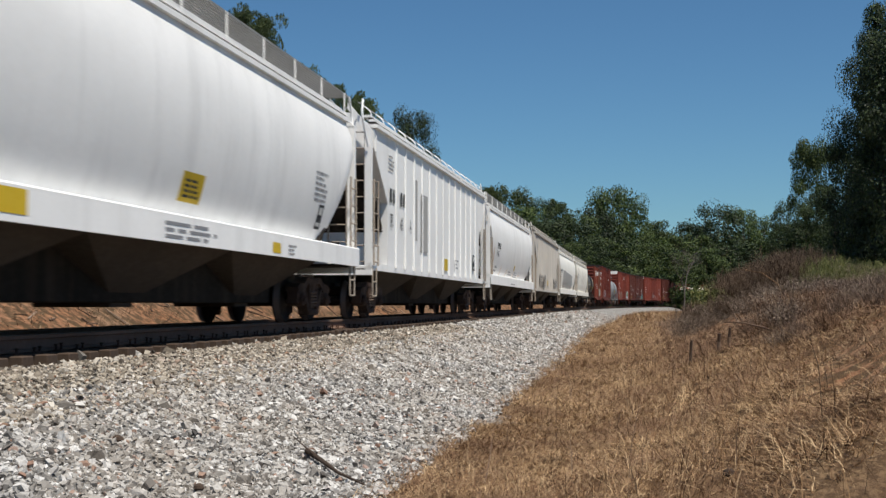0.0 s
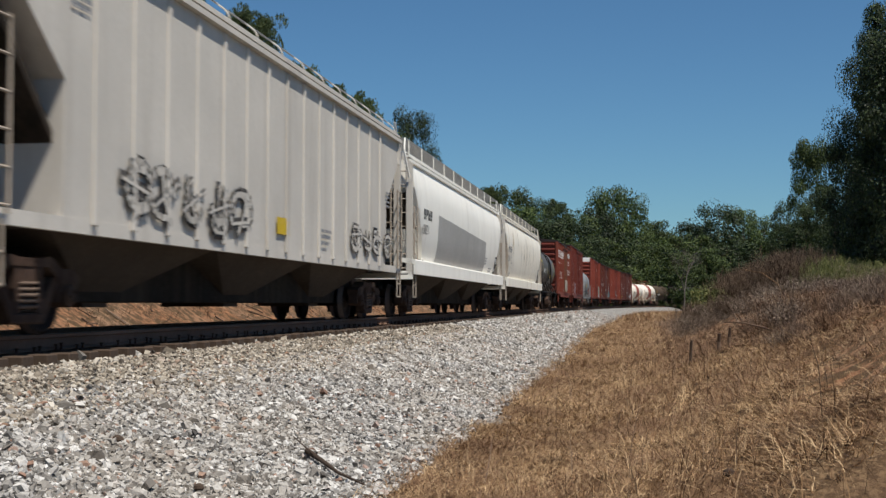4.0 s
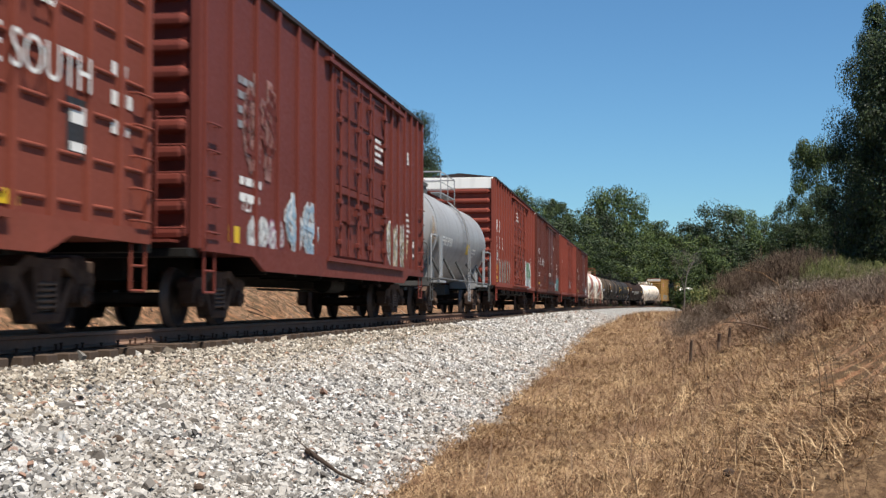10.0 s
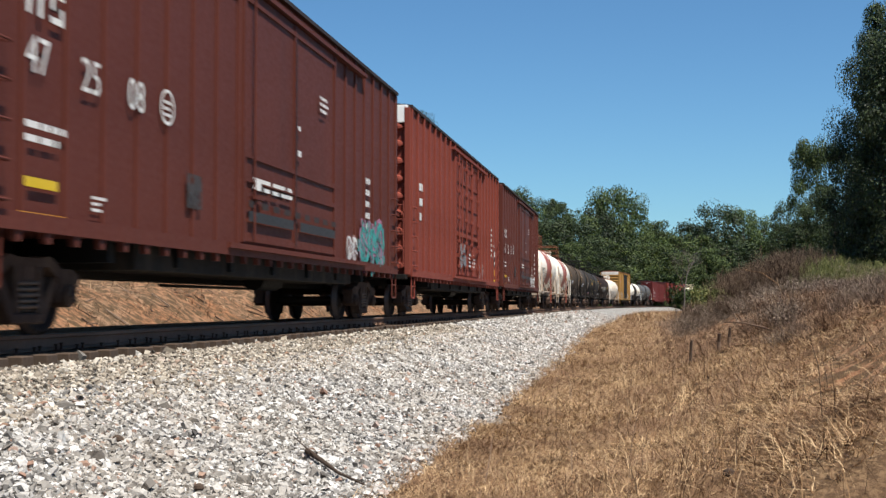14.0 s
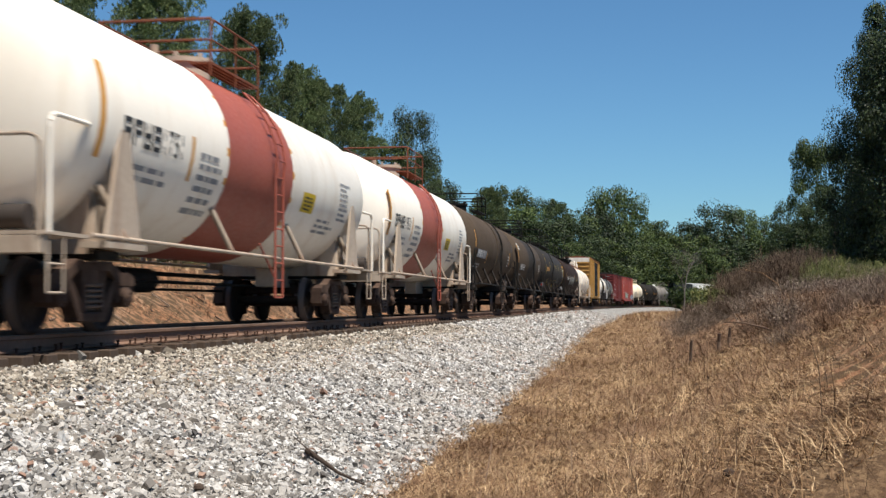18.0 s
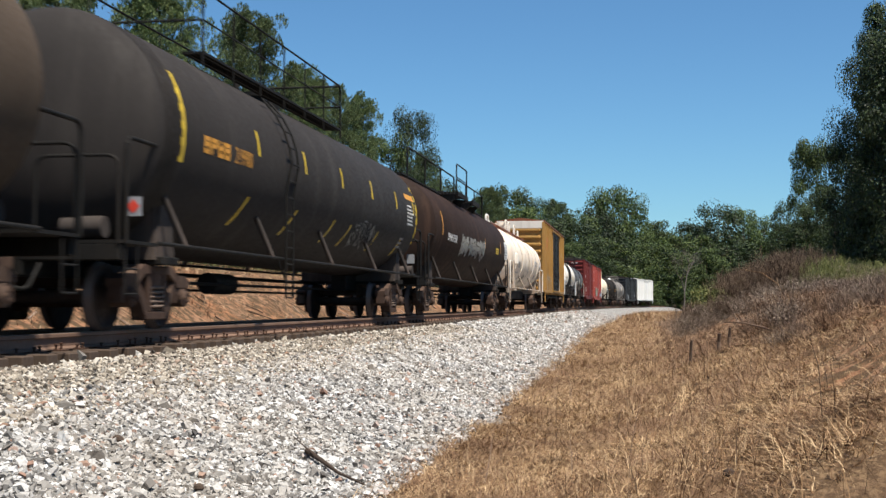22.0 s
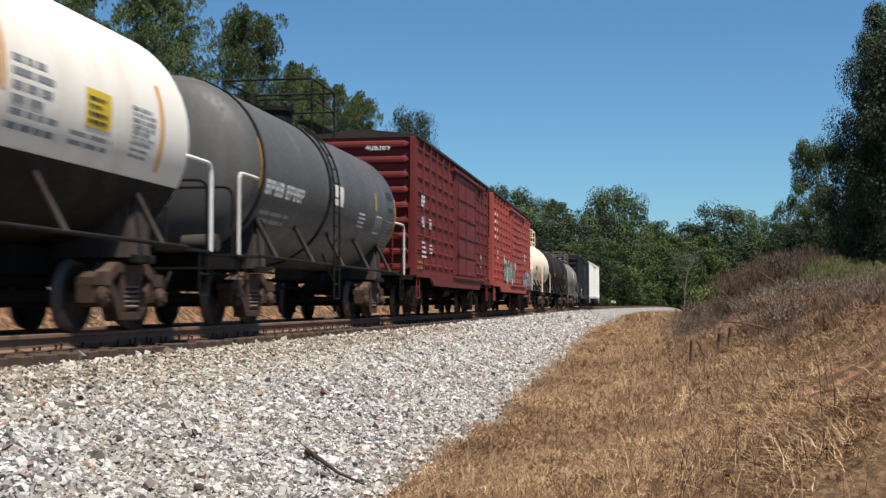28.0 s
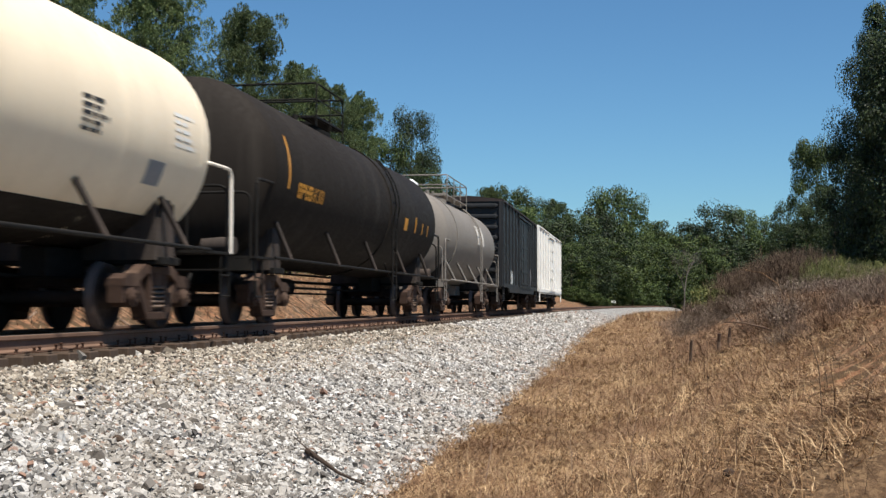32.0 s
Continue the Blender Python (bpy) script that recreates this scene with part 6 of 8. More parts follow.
def car_r():
    c, f = keep(tank_car(17, LEN[17], 1.50, 2.56, "tank_brown", "grimy brown tank car with a dark grey band", ladders=(0.9,), bands=((-1.35, 3.0, "tank_darkgrey"),), top=(-1.4, 0.8)))
    block_text(c, -5.6, 2.06, 0.20, 0.26, 0.26, 4, "mark_white", f)
    block_text(c, -4.45, 2.06, 0.17, 0.26, 0.23, 5, "mark_white", f)
    data_block(c, -5.5, 1.7, 1.4, 0.2, 2, "mark_grey", f, 173)
    marking(c, [(-6.85, -6.7, 2.3, 3.2)], "orange", f)
    data_block(c, -6.6, 3.0, 0.9, 0.35, 3, "mark_white", f, 171)
    data_block(c, 4.9, 2.1, 0.8, 0.5, 5, "mark_white", f, 172)


def striped(c, f, xs, z0, z1, m="yellow"):
    marking(c, [(x, x + 0.09, z0, z1) for x in xs], m, f)


def car_t():
    c, f = keep(tank_car(18, LEN[18], 1.55, 2.60, "tank_darkgrey", "long dark grey tank car with yellow stripes", ladders=(-3.1,), top=(-5.6, 2.9), rail_h=0.95, bands=((-8.6, -8.0, "tank_black"),)))
    striped(c, f, (-4.8, -2.1, 0.6, 3.3, 6.0, 8.2), 2.65, 3.05)
    e = LEN[18] / 2 - 1.2
    for sx in (-1, 1):
        p = part("placard", Build().box(*sorted((sx * e, sx * (e + 0.03))), -1.42, -1.22, 1.42, 1.66), M["mark_grey"], c, "pale placard holder")
        part("diamond", Build().prism([(-1.40, 1.54), (-1.32, 1.45), (-1.24, 1.54), (-1.32, 1.63)], "x", *sorted((sx * (e + 0.032), sx * (e + 0.036)))), M["red_mark"], p, "red diamond sign")
    marking(c, [(x, x + 0.09, 1.55, 2.0, 0.25) for x in (-5.2, -2.5, 0.2, 1.6, 4.2, 6.9)], "yellow", f)
    marking(c, [(-8.05, -7.9, 2.2, 3.4), (8.55, 8.68, 1.9, 3.4)], "yellow", f)
    lettering(c, "219900", -5.9, 2.42, 0.24, "orange", f, 0.8)
    block_text(c, -7.2, 2.42, 0.23, 0.24, 0.28, 4, "orange", f)
    marking(c, [(7.3, 8.4, 3.0, 3.14)], "orange", f)
    data_block(c, 7.4, 2.35, 0.9, 0.55, 6, "mark_white", f, 181)
    data_block(c, 7.0, 1.75, 0.6, 0.3, 3, "mark_grey", f, 182)
    graffiti(c, 2.2, 4.3, 1.6, 2.1, "tank_darkgrey", "chalk", f, 4, 183)


def car_u():
    c, f = keep(tank_car(19, LEN[19], 1.55, 2.58, "tank_rust", "long rusty brown-black tank car with white scrawl", ladders=(), top=None, dome=False))
    zt = 4.13
    for x0, x1 in ((-8.2, 1.0), (1.6, 9.0)):
        b = hoop(Build(), [(x0, -0.5, zt - 0.1), (x0, -0.5, zt + 0.9), (x1, -0.5, zt + 0.9), (x1, -0.5, zt - 0.1)], 0.03)
        for i in (1, 2):
            x = x0 + (x1 - x0) * i / 3
            b.rod((x, -0.5, zt - 0.1), (x, -0.5, zt + 0.9), 0.026, 6)
        part("platform_railing", b, M["black"], c)
    for j in range(4):
        part("walkway_plank", Build().box(-9.0, 9.2, -0.5 + 0.1 * j, -0.43 + 0.1 * j, zt, zt + 0.05), M["black"], c)
    for x0, x1 in ((-3.0, -0.6), (0.6, 2.6)):
        b = Build()
        for j in range(6):
            b.box(x0, x1, -1.22 + 0.12 * j, -1.14 + 0.12 * j, zt - 0.06, zt - 0.01)
        b.box(x0, x1, -1.26, -1.22, zt - 0.14, zt + 0.02)
        part("side_platform", b, M["black"], c, "black steel step platform beside the top")
        for x in (x0 + 0.1, x1 - 0.1):
            part("platform_bracket", Build().prism([(-1.22, zt - 0.08), (-0.60, zt - 0.08), (-0.95, zt - 0.42)], "x", x - 0.03, x + 0.03), M["black"], c)
    b = hoop(Build(), [(-3.0, -1.2, zt), (-3.0, -1.2, zt + 0.95), (-0.6, -1.2, zt + 0.95), (-0.6, -1.2, zt)], 0.024)
    part("platform_railing", b.rod((-3.0, -1.2, zt + 0.5), (-0.6, -1.2, zt + 0.5), 0.018, 5), M["black"], c)
    part("manway", Build().rod((1.3, 0.2, zt - 0.1), (1.3, 0.2, zt + 0.4), 0.45, 20), M["black"], c)
    block_text(c, -6.95, 2.3, 0.18, 0.22, 0.235, 4, "mark_white", f)
    block_text(c, -5.9, 2.3, 0.15, 0.22, 0.20, 4, "mark_white", f)
    graffiti(c, -4.1, 1.9, 2.0, 2.6, "chalk", "chalk", f, 7, 191, "chalk")
    marking(c, [(-8.05, -7.93, 2.4, 3.1), (1.9, 2.0, 2.4, 2.8), (6.9, 7.0, 2.4, 2.9)], "orange", f)
    marking(c, [(5.3, 6.2, 2.36, 2.6)], "yellow", f)
    data_block(c, 5.4, 2.40, 0.7, 0.16, 2, "mark_black", f, 193, 0.009)
    marking(c, [(8.5, 9.6, 2.25, 3.0)], "mark_white", f, "white data panel")
    data_block(c, 8.6, 2.3, 0.9, 0.65, 6, "mark_grey", f, 192, 0.009)


def car_v():
    c, f = keep(tank_car(20, LEN[20], 1.47, 2.56, "tank_stain", "rust-streaked white tank car with raised valves", "trim_cream", braces=4, hoops="tank_white", saddle="trim_cream", ladders=(), top=None, belts=(-6.1, -3.0, 3.1, 6.1), head=0.75))
    drips(c, [(-5.6 + 1.05 * i, 1.35 + 0.3 * (i % 3), 2.9 + 0.25 * (i % 4)) for i in range(0, 13, 2)], "rust_run", f, 203, 0.6)
    drips(c, [(-6.0, 2.4, 3.7), (-3.0, 1.3, 3.8), (-0.5, 2.6, 3.8), (0.6, 1.2, 3.8), (3.1, 1.3, 3.6), (6.1, 1.4, 3.4)], "rust_run", f, 204, 0.55, 0.008)
    drips(c, [(-1.2, 1.25, 1.75), (-0.8, 1.2, 1.9), (-0.3, 1.2, 1.8), (5.2, 1.3, 1.7)], "soot_run", f, 205, 0.75, 0.005)
    block_text(c, -6.2, 2.12, 0.26, 0.30, 0.32, 3, "mark_grey", f)
    block_text(c, -5.05, 2.12, 0.24, 0.30, 0.30, 4, "mark_grey", f)
    data_block(c, -6.2, 1.72, 2.2, 0.25, 2, "mark_grey", f, 201)
    marking(c, [(6.9, 7.6, 2.2, 2.6)], "mark_white", f)
    marking(c, [(7.05, 7.45, 2.3, 2.5)], "mark_black", f, lift=0.009)
    data_block(c, 4.2, 2.45, 1.8, 0.3, 2, "mark_grey", f, 202)
    marking(c, [(4.8, 5.5, 1.75, 1.95)], "mark_grey", f)
    b = Build()
    zt = 2.56 + 1.47
    hoop(b, [(-8.7, -0.3, zt - 0.2), (-8.7, -0.3, zt + 0.42), (-7.9, -0.3, zt + 0.42), (-7.9, -0.3, zt - 0.1)], 0.045)
    part("top_grab_hoop", b, M["tank_white"], c)
    for x, y in ((-1.6, -0.2), (-1.0, 0.2), (0.2, -0.1)):
        b = Build().rod((x, y, zt - 0.05), (x, y, zt + 0.35), 0.16, 12).rod((x, y, zt + 0.35), (x, y, zt + 0.5), 0.22, 12)
        part("top_valve", b, M["tank_stain"], c)
    for x, dx in ((-1.9, 0.9), (-0.4, 0.7), (2.3, 0.7)):
        for y in (-0.45, 0.45):
            part("valve_guard", hoop(Build(), [(x, y, zt - 0.15), (x, y, zt + 0.62), (x + dx, y, zt + 0.62), (x + dx, y, zt - 0.15)], 0.03), M["tank_white"], c)
    b = Build().rod((-7.6, -0.25, zt + 0.03), (7.6, -0.25, zt + 0.03), 0.03, 6)
    part("top_pipe", b, M["box_door"], c, "rusty pipe along the top")
    for j in range(4):
        part("walkway_plank", Build().box(-9.0, 7.0, -0.62 + 0.1 * j, -0.55 + 0.1 * j, zt + 0.0, zt + 0.04), M["box_door"], c, "rusty grating walkway along the top")
    part("centre_beam", Build().box(-6.6, 6.6, -0.55, 0.55, 0.62, 1.06, 0.02), M["hop_belly"], c, "dark full-length centre beam")
    b = Build().box(-7.05, -6.50, -1.60, -1.40, 2.22, 2.72, 0.03)
    part("placard_box", b, M["tank_white"], c, "pale box fixed to the tank side")
    b = hoop(Build(), [(6.0, -0.3, zt - 0.1), (6.0, -0.3, zt + 0.5), (6.35, -0.3, zt + 0.5), (6.35, -0.3, zt - 0.1)], 0.04)
    part("top_grab_hoop", b, M["tank_white"], c)


def car_w():
    c, f = keep(box_car(21, LEN[21], 5.50, "box_yellow", "tall weathered yellow box car with black doors", "post", (6, 6), 5.0, 0.1, "box_black", roof="box_door", end_top="hop_beige", doors2=True, ends=9, flat_sill=True))
    b = Build()
    stroke(b, [(-8.0, 4.65), (-7.35, 4.2)], 0.22, f, 0.006)
    stroke(b, [(-7.35, 4.1), (-8.0, 3.55)], 0.22, f, 0.007)
    part("marking", b, M["g_blue"], c, "faded blue half of a painted cross")
    b = Build()
    stroke(b, [(-6.7, 4.65), (-7.3, 4.2)], 0.22, f, 0.008)
    stroke(b, [(-7.3, 4.1), (-6.7, 3.6)], 0.22, f, 0.009)
    part("marking", b, M["red_mark"], c, "faded red half of a painted cross")
    marking(c, [(-8.6 + 0.9 * i, -8.35 + 0.9 * i, 2.95, 3.25) for i in range(3)] + [(-8.9 + 0.9 * i, -8.65 + 0.9 * i, 2.35, 2.6) for i in range(4)], "mark_black", f)
    graffiti(c, -7.6, -3.6, 1.15, 2.3, "mark_grey", "g_olive", f, 3, 211, "g_olive")
    graffiti(c, 3.6, 5.3, 1.15, 2.1, "hop_beige", "hop_beige", f, 1, 212, "hop_beige")
    marking(c, [(6.0, 7.6, 3.75, 4.15)], "mark_white", f)
    marking(c, [(6.3, 6.9, 3.85, 4.05)], "g_teal", f, lift=0.009)
    data_block(c, 6.0, 2.0, 1.6, 1.2, 3, "mark_black", f, 213)
    data_block(c, -2.1, 4.55, 1.2, 0.25, 1, "mark_white", lambda x, z: -1.57, 214)
    data_block(c, -2.0, 1.7, 1.2, 0.5, 3, "mark_grey", lambda x, z: -1.57, 215)


def car_x():
    c, f = keep(tank_car(22, LEN[22], 1.50, 2.56, "tank_white", "white tank car with a black band and black belly", "black", hoops="white", bands=((-2.5, 1.2, "tank_black"),), belly=(1.88, "tank_black"), ladders=(-0.9,), top=(-2.8, 1.3)))
    lettering(c, "160553", -4.1, 2.26, 0.26, "mark_black", f, 0.75)
    block_text(c, -5.0, 2.26, 0.19, 0.26, 0.25, 3, "mark_black", f)
    data_block(c, -5.0, 2.0, 1.9, 0.2, 2, "mark_grey", f, 221)
    marking(c, [(-6.1, -5.95, 2.3, 3.1), (1.25, 1.35, 2.4, 3.2), (5.2, 5.32, 2.0, 3.1)], "orange", f)
    marking(c, [(3.1, 3.75, 2.3, 2.72)], "yellow", f)
    data_block(c, 2.8, 2.06, 1.3, 0.2, 2, "mark_grey", f, 223)
    data_block(c, 4.35, 2.1, 0.75, 0.65, 9, "mark_grey", f, 224)
    data_block(c, 3.16, 2.34, 0.52, 0.34, 4, "mark_black", f, 225, 0.009)
    data_block(c, 1.5, 2.05, 1.1, 0.8, 6, "mark_grey", f, 222)


def car_y():
    c, f = keep(tank_car(23, LEN[23], 1.46, 2.55, "tank_grey", "small dull grey tank car with white lettering", "black", hoops="hop_beige", ladders=(-0.75,), belts=(-5.15, -0.9), top=(-0.3, 1.5), rail_h=0.85))
    marking(c, [(-5.25, -5.1, 2.2, 3.0)], "orange", f)
    block_text(c, -4.9, 2.14, 0.20, 0.24, 0.26, 4, "mark_white", f)
    block_text(c, -3.75, 2.14, 0.17, 0.24, 0.23, 5, "mark_white", f)
    marking(c, [(-0.5, 0.2, 2.3, 2.7)], "hop_cream", f)
    data_block(c, 1.7, 2.0, 0.8, 0.35, 4, "mark_white", f, 232)
    marking(c, [(3.35, 3.39, 1.95, 2.35), (3.86, 3.90, 1.95, 2.35), (3.35, 3.90, 1.95, 1.98), (3.35, 3.90, 2.32, 2.35), (3.6, 3.64, 1.95, 2.35)], "mark_white", f, "thin white outlined data box")
    data_block(c, 4.45, 1.75, 0.85, 0.60, 8, "mark_grey", f, 233)
    marking(c, [(3.2, 3.3, 2.45, 2.85), (5.35, 5.45, 1.9, 2.9)], "orange", f)
    marking(c, [(4.55, 5.2, 2.82, 3.0), (4.6, 5.1, 2.52, 2.62)], "mark_black", f)
    data_block(c, -4.8, 1.7, 1.6, 0.25, 2, "mark_grey", f, 231)


def car_z():
    c, f = keep(box_car(24, LEN[24], 4.90, "box_wine", "dark maroon box car with a beaded side and end", "wide", (6, 3), 4.8, 1.6, ends=9, rows=9, bead_r=0.042, post_w=0.09, post_d=0.06))
    ribs = lambda x, z: -1.535
    block_text(c, -6.9, 2.98, 0.22, 0.30, 0.30, 2, "mark_white", ribs)
    lettering(c, "408", -6.9, 2.42, 0.30, "mark_white", ribs, 0.72)
    lettering(c, "389", -5.75, 2.42, 0.30, "mark_white", ribs, 0.72)
    data_block(c, -6.8, 1.6, 0.7, 0.5, 4, "mark_white", ribs, 241)
    data_block(c, -5.6, 1.75, 0.5, 0.3, 3, "mark_white", ribs, 242)
    marking(c, [(-7.3, -6.5, 1.3, 1.5), (3.2, 4.0, 1.35, 1.5), (7.0, 7.6, 1.3, 1.45)], "yellow", f)
    square_symbol(c, 5.3, 1.6, 0.5, f)
    vs, fs = text_shape("408389")
    part("lettering", Build().add([(-LEN[24] / 2 + 0.82, -0.15 - vx * 0.16, 4.42 + vz * 0.16) for vx, vz in vs], fs), M["mark_white"], c, "white painted lettering")


def car_aa():
    c, f = keep(box_car(25, LEN[25], 4.92, "box_brick", "bright oxide red box car with white and green graffiti", "wide", (6, 4), 4.6, 0.8, ends=10, rows=11, bead_r=0.04, post_w=0.08, post_d=0.06, door_rails=[1.36 + 0.315 * j for j in range(11)]))
    data_block(c, -7.6, 3.0, 1.4, 1.2, 4, "mark_white", f, 251)
    data_block(c, -6.9, 2.2, 0.7, 0.5, 2, "mark_white", f, 252)
    graffiti(c, -4.8, -0.2, 1.3, 2.2, "g_green", "g_white", lambda x, z: -1.56, 4, 253, "g_white")
    graffiti(c, 3.4, 8.0, 1.15, 1.9, "g_blue", "box_maroon", lambda x, z: -1.56, 4, 254, "g_white")
    data_block(c, 5.2, 2.3, 1.6, 0.6, 3, "mark_white", f, 255)


def car_bb():
    c, f = keep(tank_car(26, LEN[26], 1.48, 2.56, "tank_cream", "cream tank car with a black belly and side ladder", "black", ladder_mat="tank_cream", belly=(1.50, "tank_black"), hoops="tank_white", rail_mat="tank_cream", ladders=(-0.7,), ladder_lo=1.05, top=(-1.5, 1.8)))
    for x in (-5.2, -2.6, 0.4, 3.1, 5.6):
        b = Build()
        part("weld_seam", b.loft([b.ring_x(x + d, 1.48 + r, 2.56, 40) for d, r in ((-0.02, 0.0), (0.0, 0.008), (0.02, 0.0))], True, False), M["tank_cream"], c)
    lettering(c, "10229", -3.0, 2.25, 0.24, "mark_black", f, 0.8)
    block_text(c, -4.0, 2.25, 0.20, 0.24, 0.24, 4, "mark_black", f)
    data_block(c, -3.9, 1.95, 1.6, 0.2, 2, "mark_grey", f, 261)
    data_block(c, 1.9, 2.25, 0.7, 0.45, 5, "mark_black", f, 262)
    data_block(c, 4.6, 2.4, 0.8, 0.5, 5, "mark_white", f, 263)
    marking(c, [(3.9, 4.4, 1.85, 2.15)], "mark_grey", f)


def car_cc():
    c, f = keep(tank_car(27, LEN[27], 1.55, 2.60, "tank_black", "plain black tank car with orange lettering", "black", ladders=(1.8,), top=(-3.0, -0.8), belts=(1.45,)))
    lettering(c, "61300", -5.4, 2.2, 0.26, "orange", f, 0.8)
    block_text(c, -6.4, 2.2, 0.20, 0.26, 0.24, 4, "orange", f)
    marking(c, [(-7.05, -6.95, 2.3, 3.2)], "orange", f)
    marking(c, [(3.2, 3.6, 2.2, 2.5)], "orange", f)
    marking(c, [(4.6, 4.75, 2.2, 2.6), (5.6, 5.72, 2.2, 2.5), (6.4, 6.52, 2.2, 2.5)], "orange", f)


def car_dd():
    c, f = keep(tank_car(28, LEN[28], 1.45, 2.55, "tank_dust", "small dusty tan tank car with a white dome", "tank_dust", ladders=(1.0,), belts=(-4.2,), top=(-3.0, 1.6)))
    marking(c, [(0.8, 2.6, 2.5, 3.2)], "hop_beige", f, "pale patch")
    b = Build().rod((-5.0, 0, 3.9), (-5.0, 0, 4.2), 0.3, 14).rod((-5.0, 0, 4.2), (-5.0, 0, 4.34), 0.3, 14, 0.12)
    part("dome", b, M["white"], c, "white dome on the tank")


def car_ee():
    c, f = keep(box_car(29, LEN[29], 4.85, "box_black", "black box car with a white scrawl", "post", (5, 5), 4.2, 0.6, ends=8))
    graffiti(c, -5.8, -4.0, 0.9, 1.8, "g_white", "g_white", f, 2, 291, "g_white")
    graffiti(c, 4.0, 5.6, 1.3, 2.2, "mark_grey", "mark_grey", f, 2, 292)


def car_ff():
    c, f = keep(box_car(30, LEN[30], 4.95, "box_white", "plain white box car at the tail of the train", "post", (4, 4), 3.2, 0.0, roof="box_white", ends=8, flat_sill=True, post_w=0.06))


for build_car in (car_a, car_b, car_c, car_d, car_e, car_f, car_g, car_h, car_i, car_j, car_k, car_l, car_m, car_n, car_o, car_p, car_q, car_r, car_t, car_u, car_v, car_w,
                  car_x, car_y, car_z, car_aa, car_bb, car_cc, car_dd, car_ee, car_ff):
    build_car()


# ---- crushed stone on the shoulders ----
def stones(name, s0, s1, u0, u1, per_m2, size, label, seed, edge=False, mat_key="stone"):
    rng = np.random.default_rng(seed)
    n = int((s1 - s0) * (u1 - u0) * per_m2)
    s, u = rng.uniform(s0, s1, n), rng.uniform(u0, u1, n)
    if edge:
        lim = stone_edge(s) - 0.03 + rng.normal(0, 0.14, n)
        ok = (u < lim) & ~((np.abs(u) < 1.34) & (np.abs(((s + 60) % 0.52) - 0.26) > 0.15))
        s, u = s[ok], u[ok]
        n = len(s)
    # a rough stone: eight corners pushed about
    base = np.array([[-.8, -.7, -.6], [.9, -.6, -.6], [.7, .8, -.6], [-.7, .7, -.6], [-.6, -.5, .6], [.6, -.55, .55], [.55, .5, .6], [-.5, .6, .55]])
    fc = [(4, 5, 6), (4, 6, 7), (0, 1, 5), (0, 5, 4), (1, 2, 6), (1, 6, 5), (2, 3, 7), (2, 7, 6), (3, 0, 4), (3, 4, 7), (0, 2, 1), (0, 3, 2)]
    P = base[None] * (1 + rng.normal(0, 0.2, (n, 8, 1))) + rng.normal(0, 0.16, (n, 8, 3))
    r = size * np.exp(rng.normal(0, 0.32, n))
    P = P * (r[:, None, None] * np.stack([rng.uniform(.75, 1.25, n), rng.uniform(.6, 1.0, n), rng.uniform(.5, .9, n)], -1)[:, None, :])
    a, b, c = rng.uniform(0, 6.28, n), rng.normal(0, 0.5, n), rng.normal(0, 0.5, n)
    ca, sa, cb, sb, cc, sc = np.cos(a), np.sin(a), np.cos(b), np.sin(b), np.cos(c), np.sin(c)
    R = np.stack([np.stack([ca * cb, ca * sb * sc - sa * cc, ca * sb * cc + sa * sc], -1), np.stack([sa * cb, sa * sb * sc + ca * cc, sa * sb * cc - ca * sc], -1), np.stack([-sb, cb * sc, cb * cc], -1)], 1)
    P = np.einsum("nij,nkj->nki", R, P)
    x, y, _ = on_track(s, u)
    z = ground_z(s, u) + r * rng.uniform(-0.1, 0.7, n)
    P += np.stack([x, y, z], -1)[:, None, :]
    F = (np.array(fc)[None] + 8 * np.arange(n)[:, None, None]).reshape(-1, 3)
    return tagged(new(name, big_mesh(name, P.reshape(-1, 3), F, M[mat_key])), label, "ballast", kind="stuff")


# ---- dry grass ----
def blades(name, s, u, length, lean, width, mat_key, label, seed, droop=0.35, category="dry grass", heading=None):
    """Bent blades: two quads each."""
    rng = np.random.default_rng(seed)
    n = len(s)
    x, y, _ = on_track(s, u)
    z = ground_z(s, u) - 0.01
    a = 2.6 * wobble(s, u, 0.8) + 1.2 * wobble(u, s, 2.3) + rng.normal(0, 1.6, n)
    if heading is not None:
        a = heading
    L = length * np.exp(rng.normal(0, 0.35, n))
    th = np.clip(rng.normal(lean, 0.3, n), 0.02, 1.52)
    d1 = np.stack([np.cos(a) * np.sin(th), np.sin(a) * np.sin(th), np.cos(th)], -1)
    th2 = np.clip(th + droop * rng.uniform(0.3, 1.4, n), 0, 1.62)
    a2 = a + rng.normal(0, 0.5, n)
    d2 = np.stack([np.cos(a2) * np.sin(th2), np.sin(a2) * np.sin(th2), np.cos(th2)], -1)
    p0 = np.stack([x, y, z], -1)
    p1 = p0 + d1 * (L * 0.5)[:, None]
    p2 = p1 + d2 * (L * 0.5)[:, None]
    wv = np.stack([-np.sin(a), np.cos(a), rng.normal(0, 0.3, n)], -1) * (width * rng.uniform(0.6, 1.4, n))[:, None]
    V = np.stack([p0 - wv, p0 + wv, p1 - wv * 0.8, p1 + wv * 0.8, p2 - wv * 0.25, p2 + wv * 0.25], 1).reshape(-1, 3)
    F = (np.array([[0, 1, 3, 2], [2, 3, 5, 4]])[None] + 6 * np.arange(n)[:, None, None]).reshape(-1, 4)
    return tagged(new(name, big_mesh(name, V, F, M[mat_key], True)), label, category, kind="stuff")


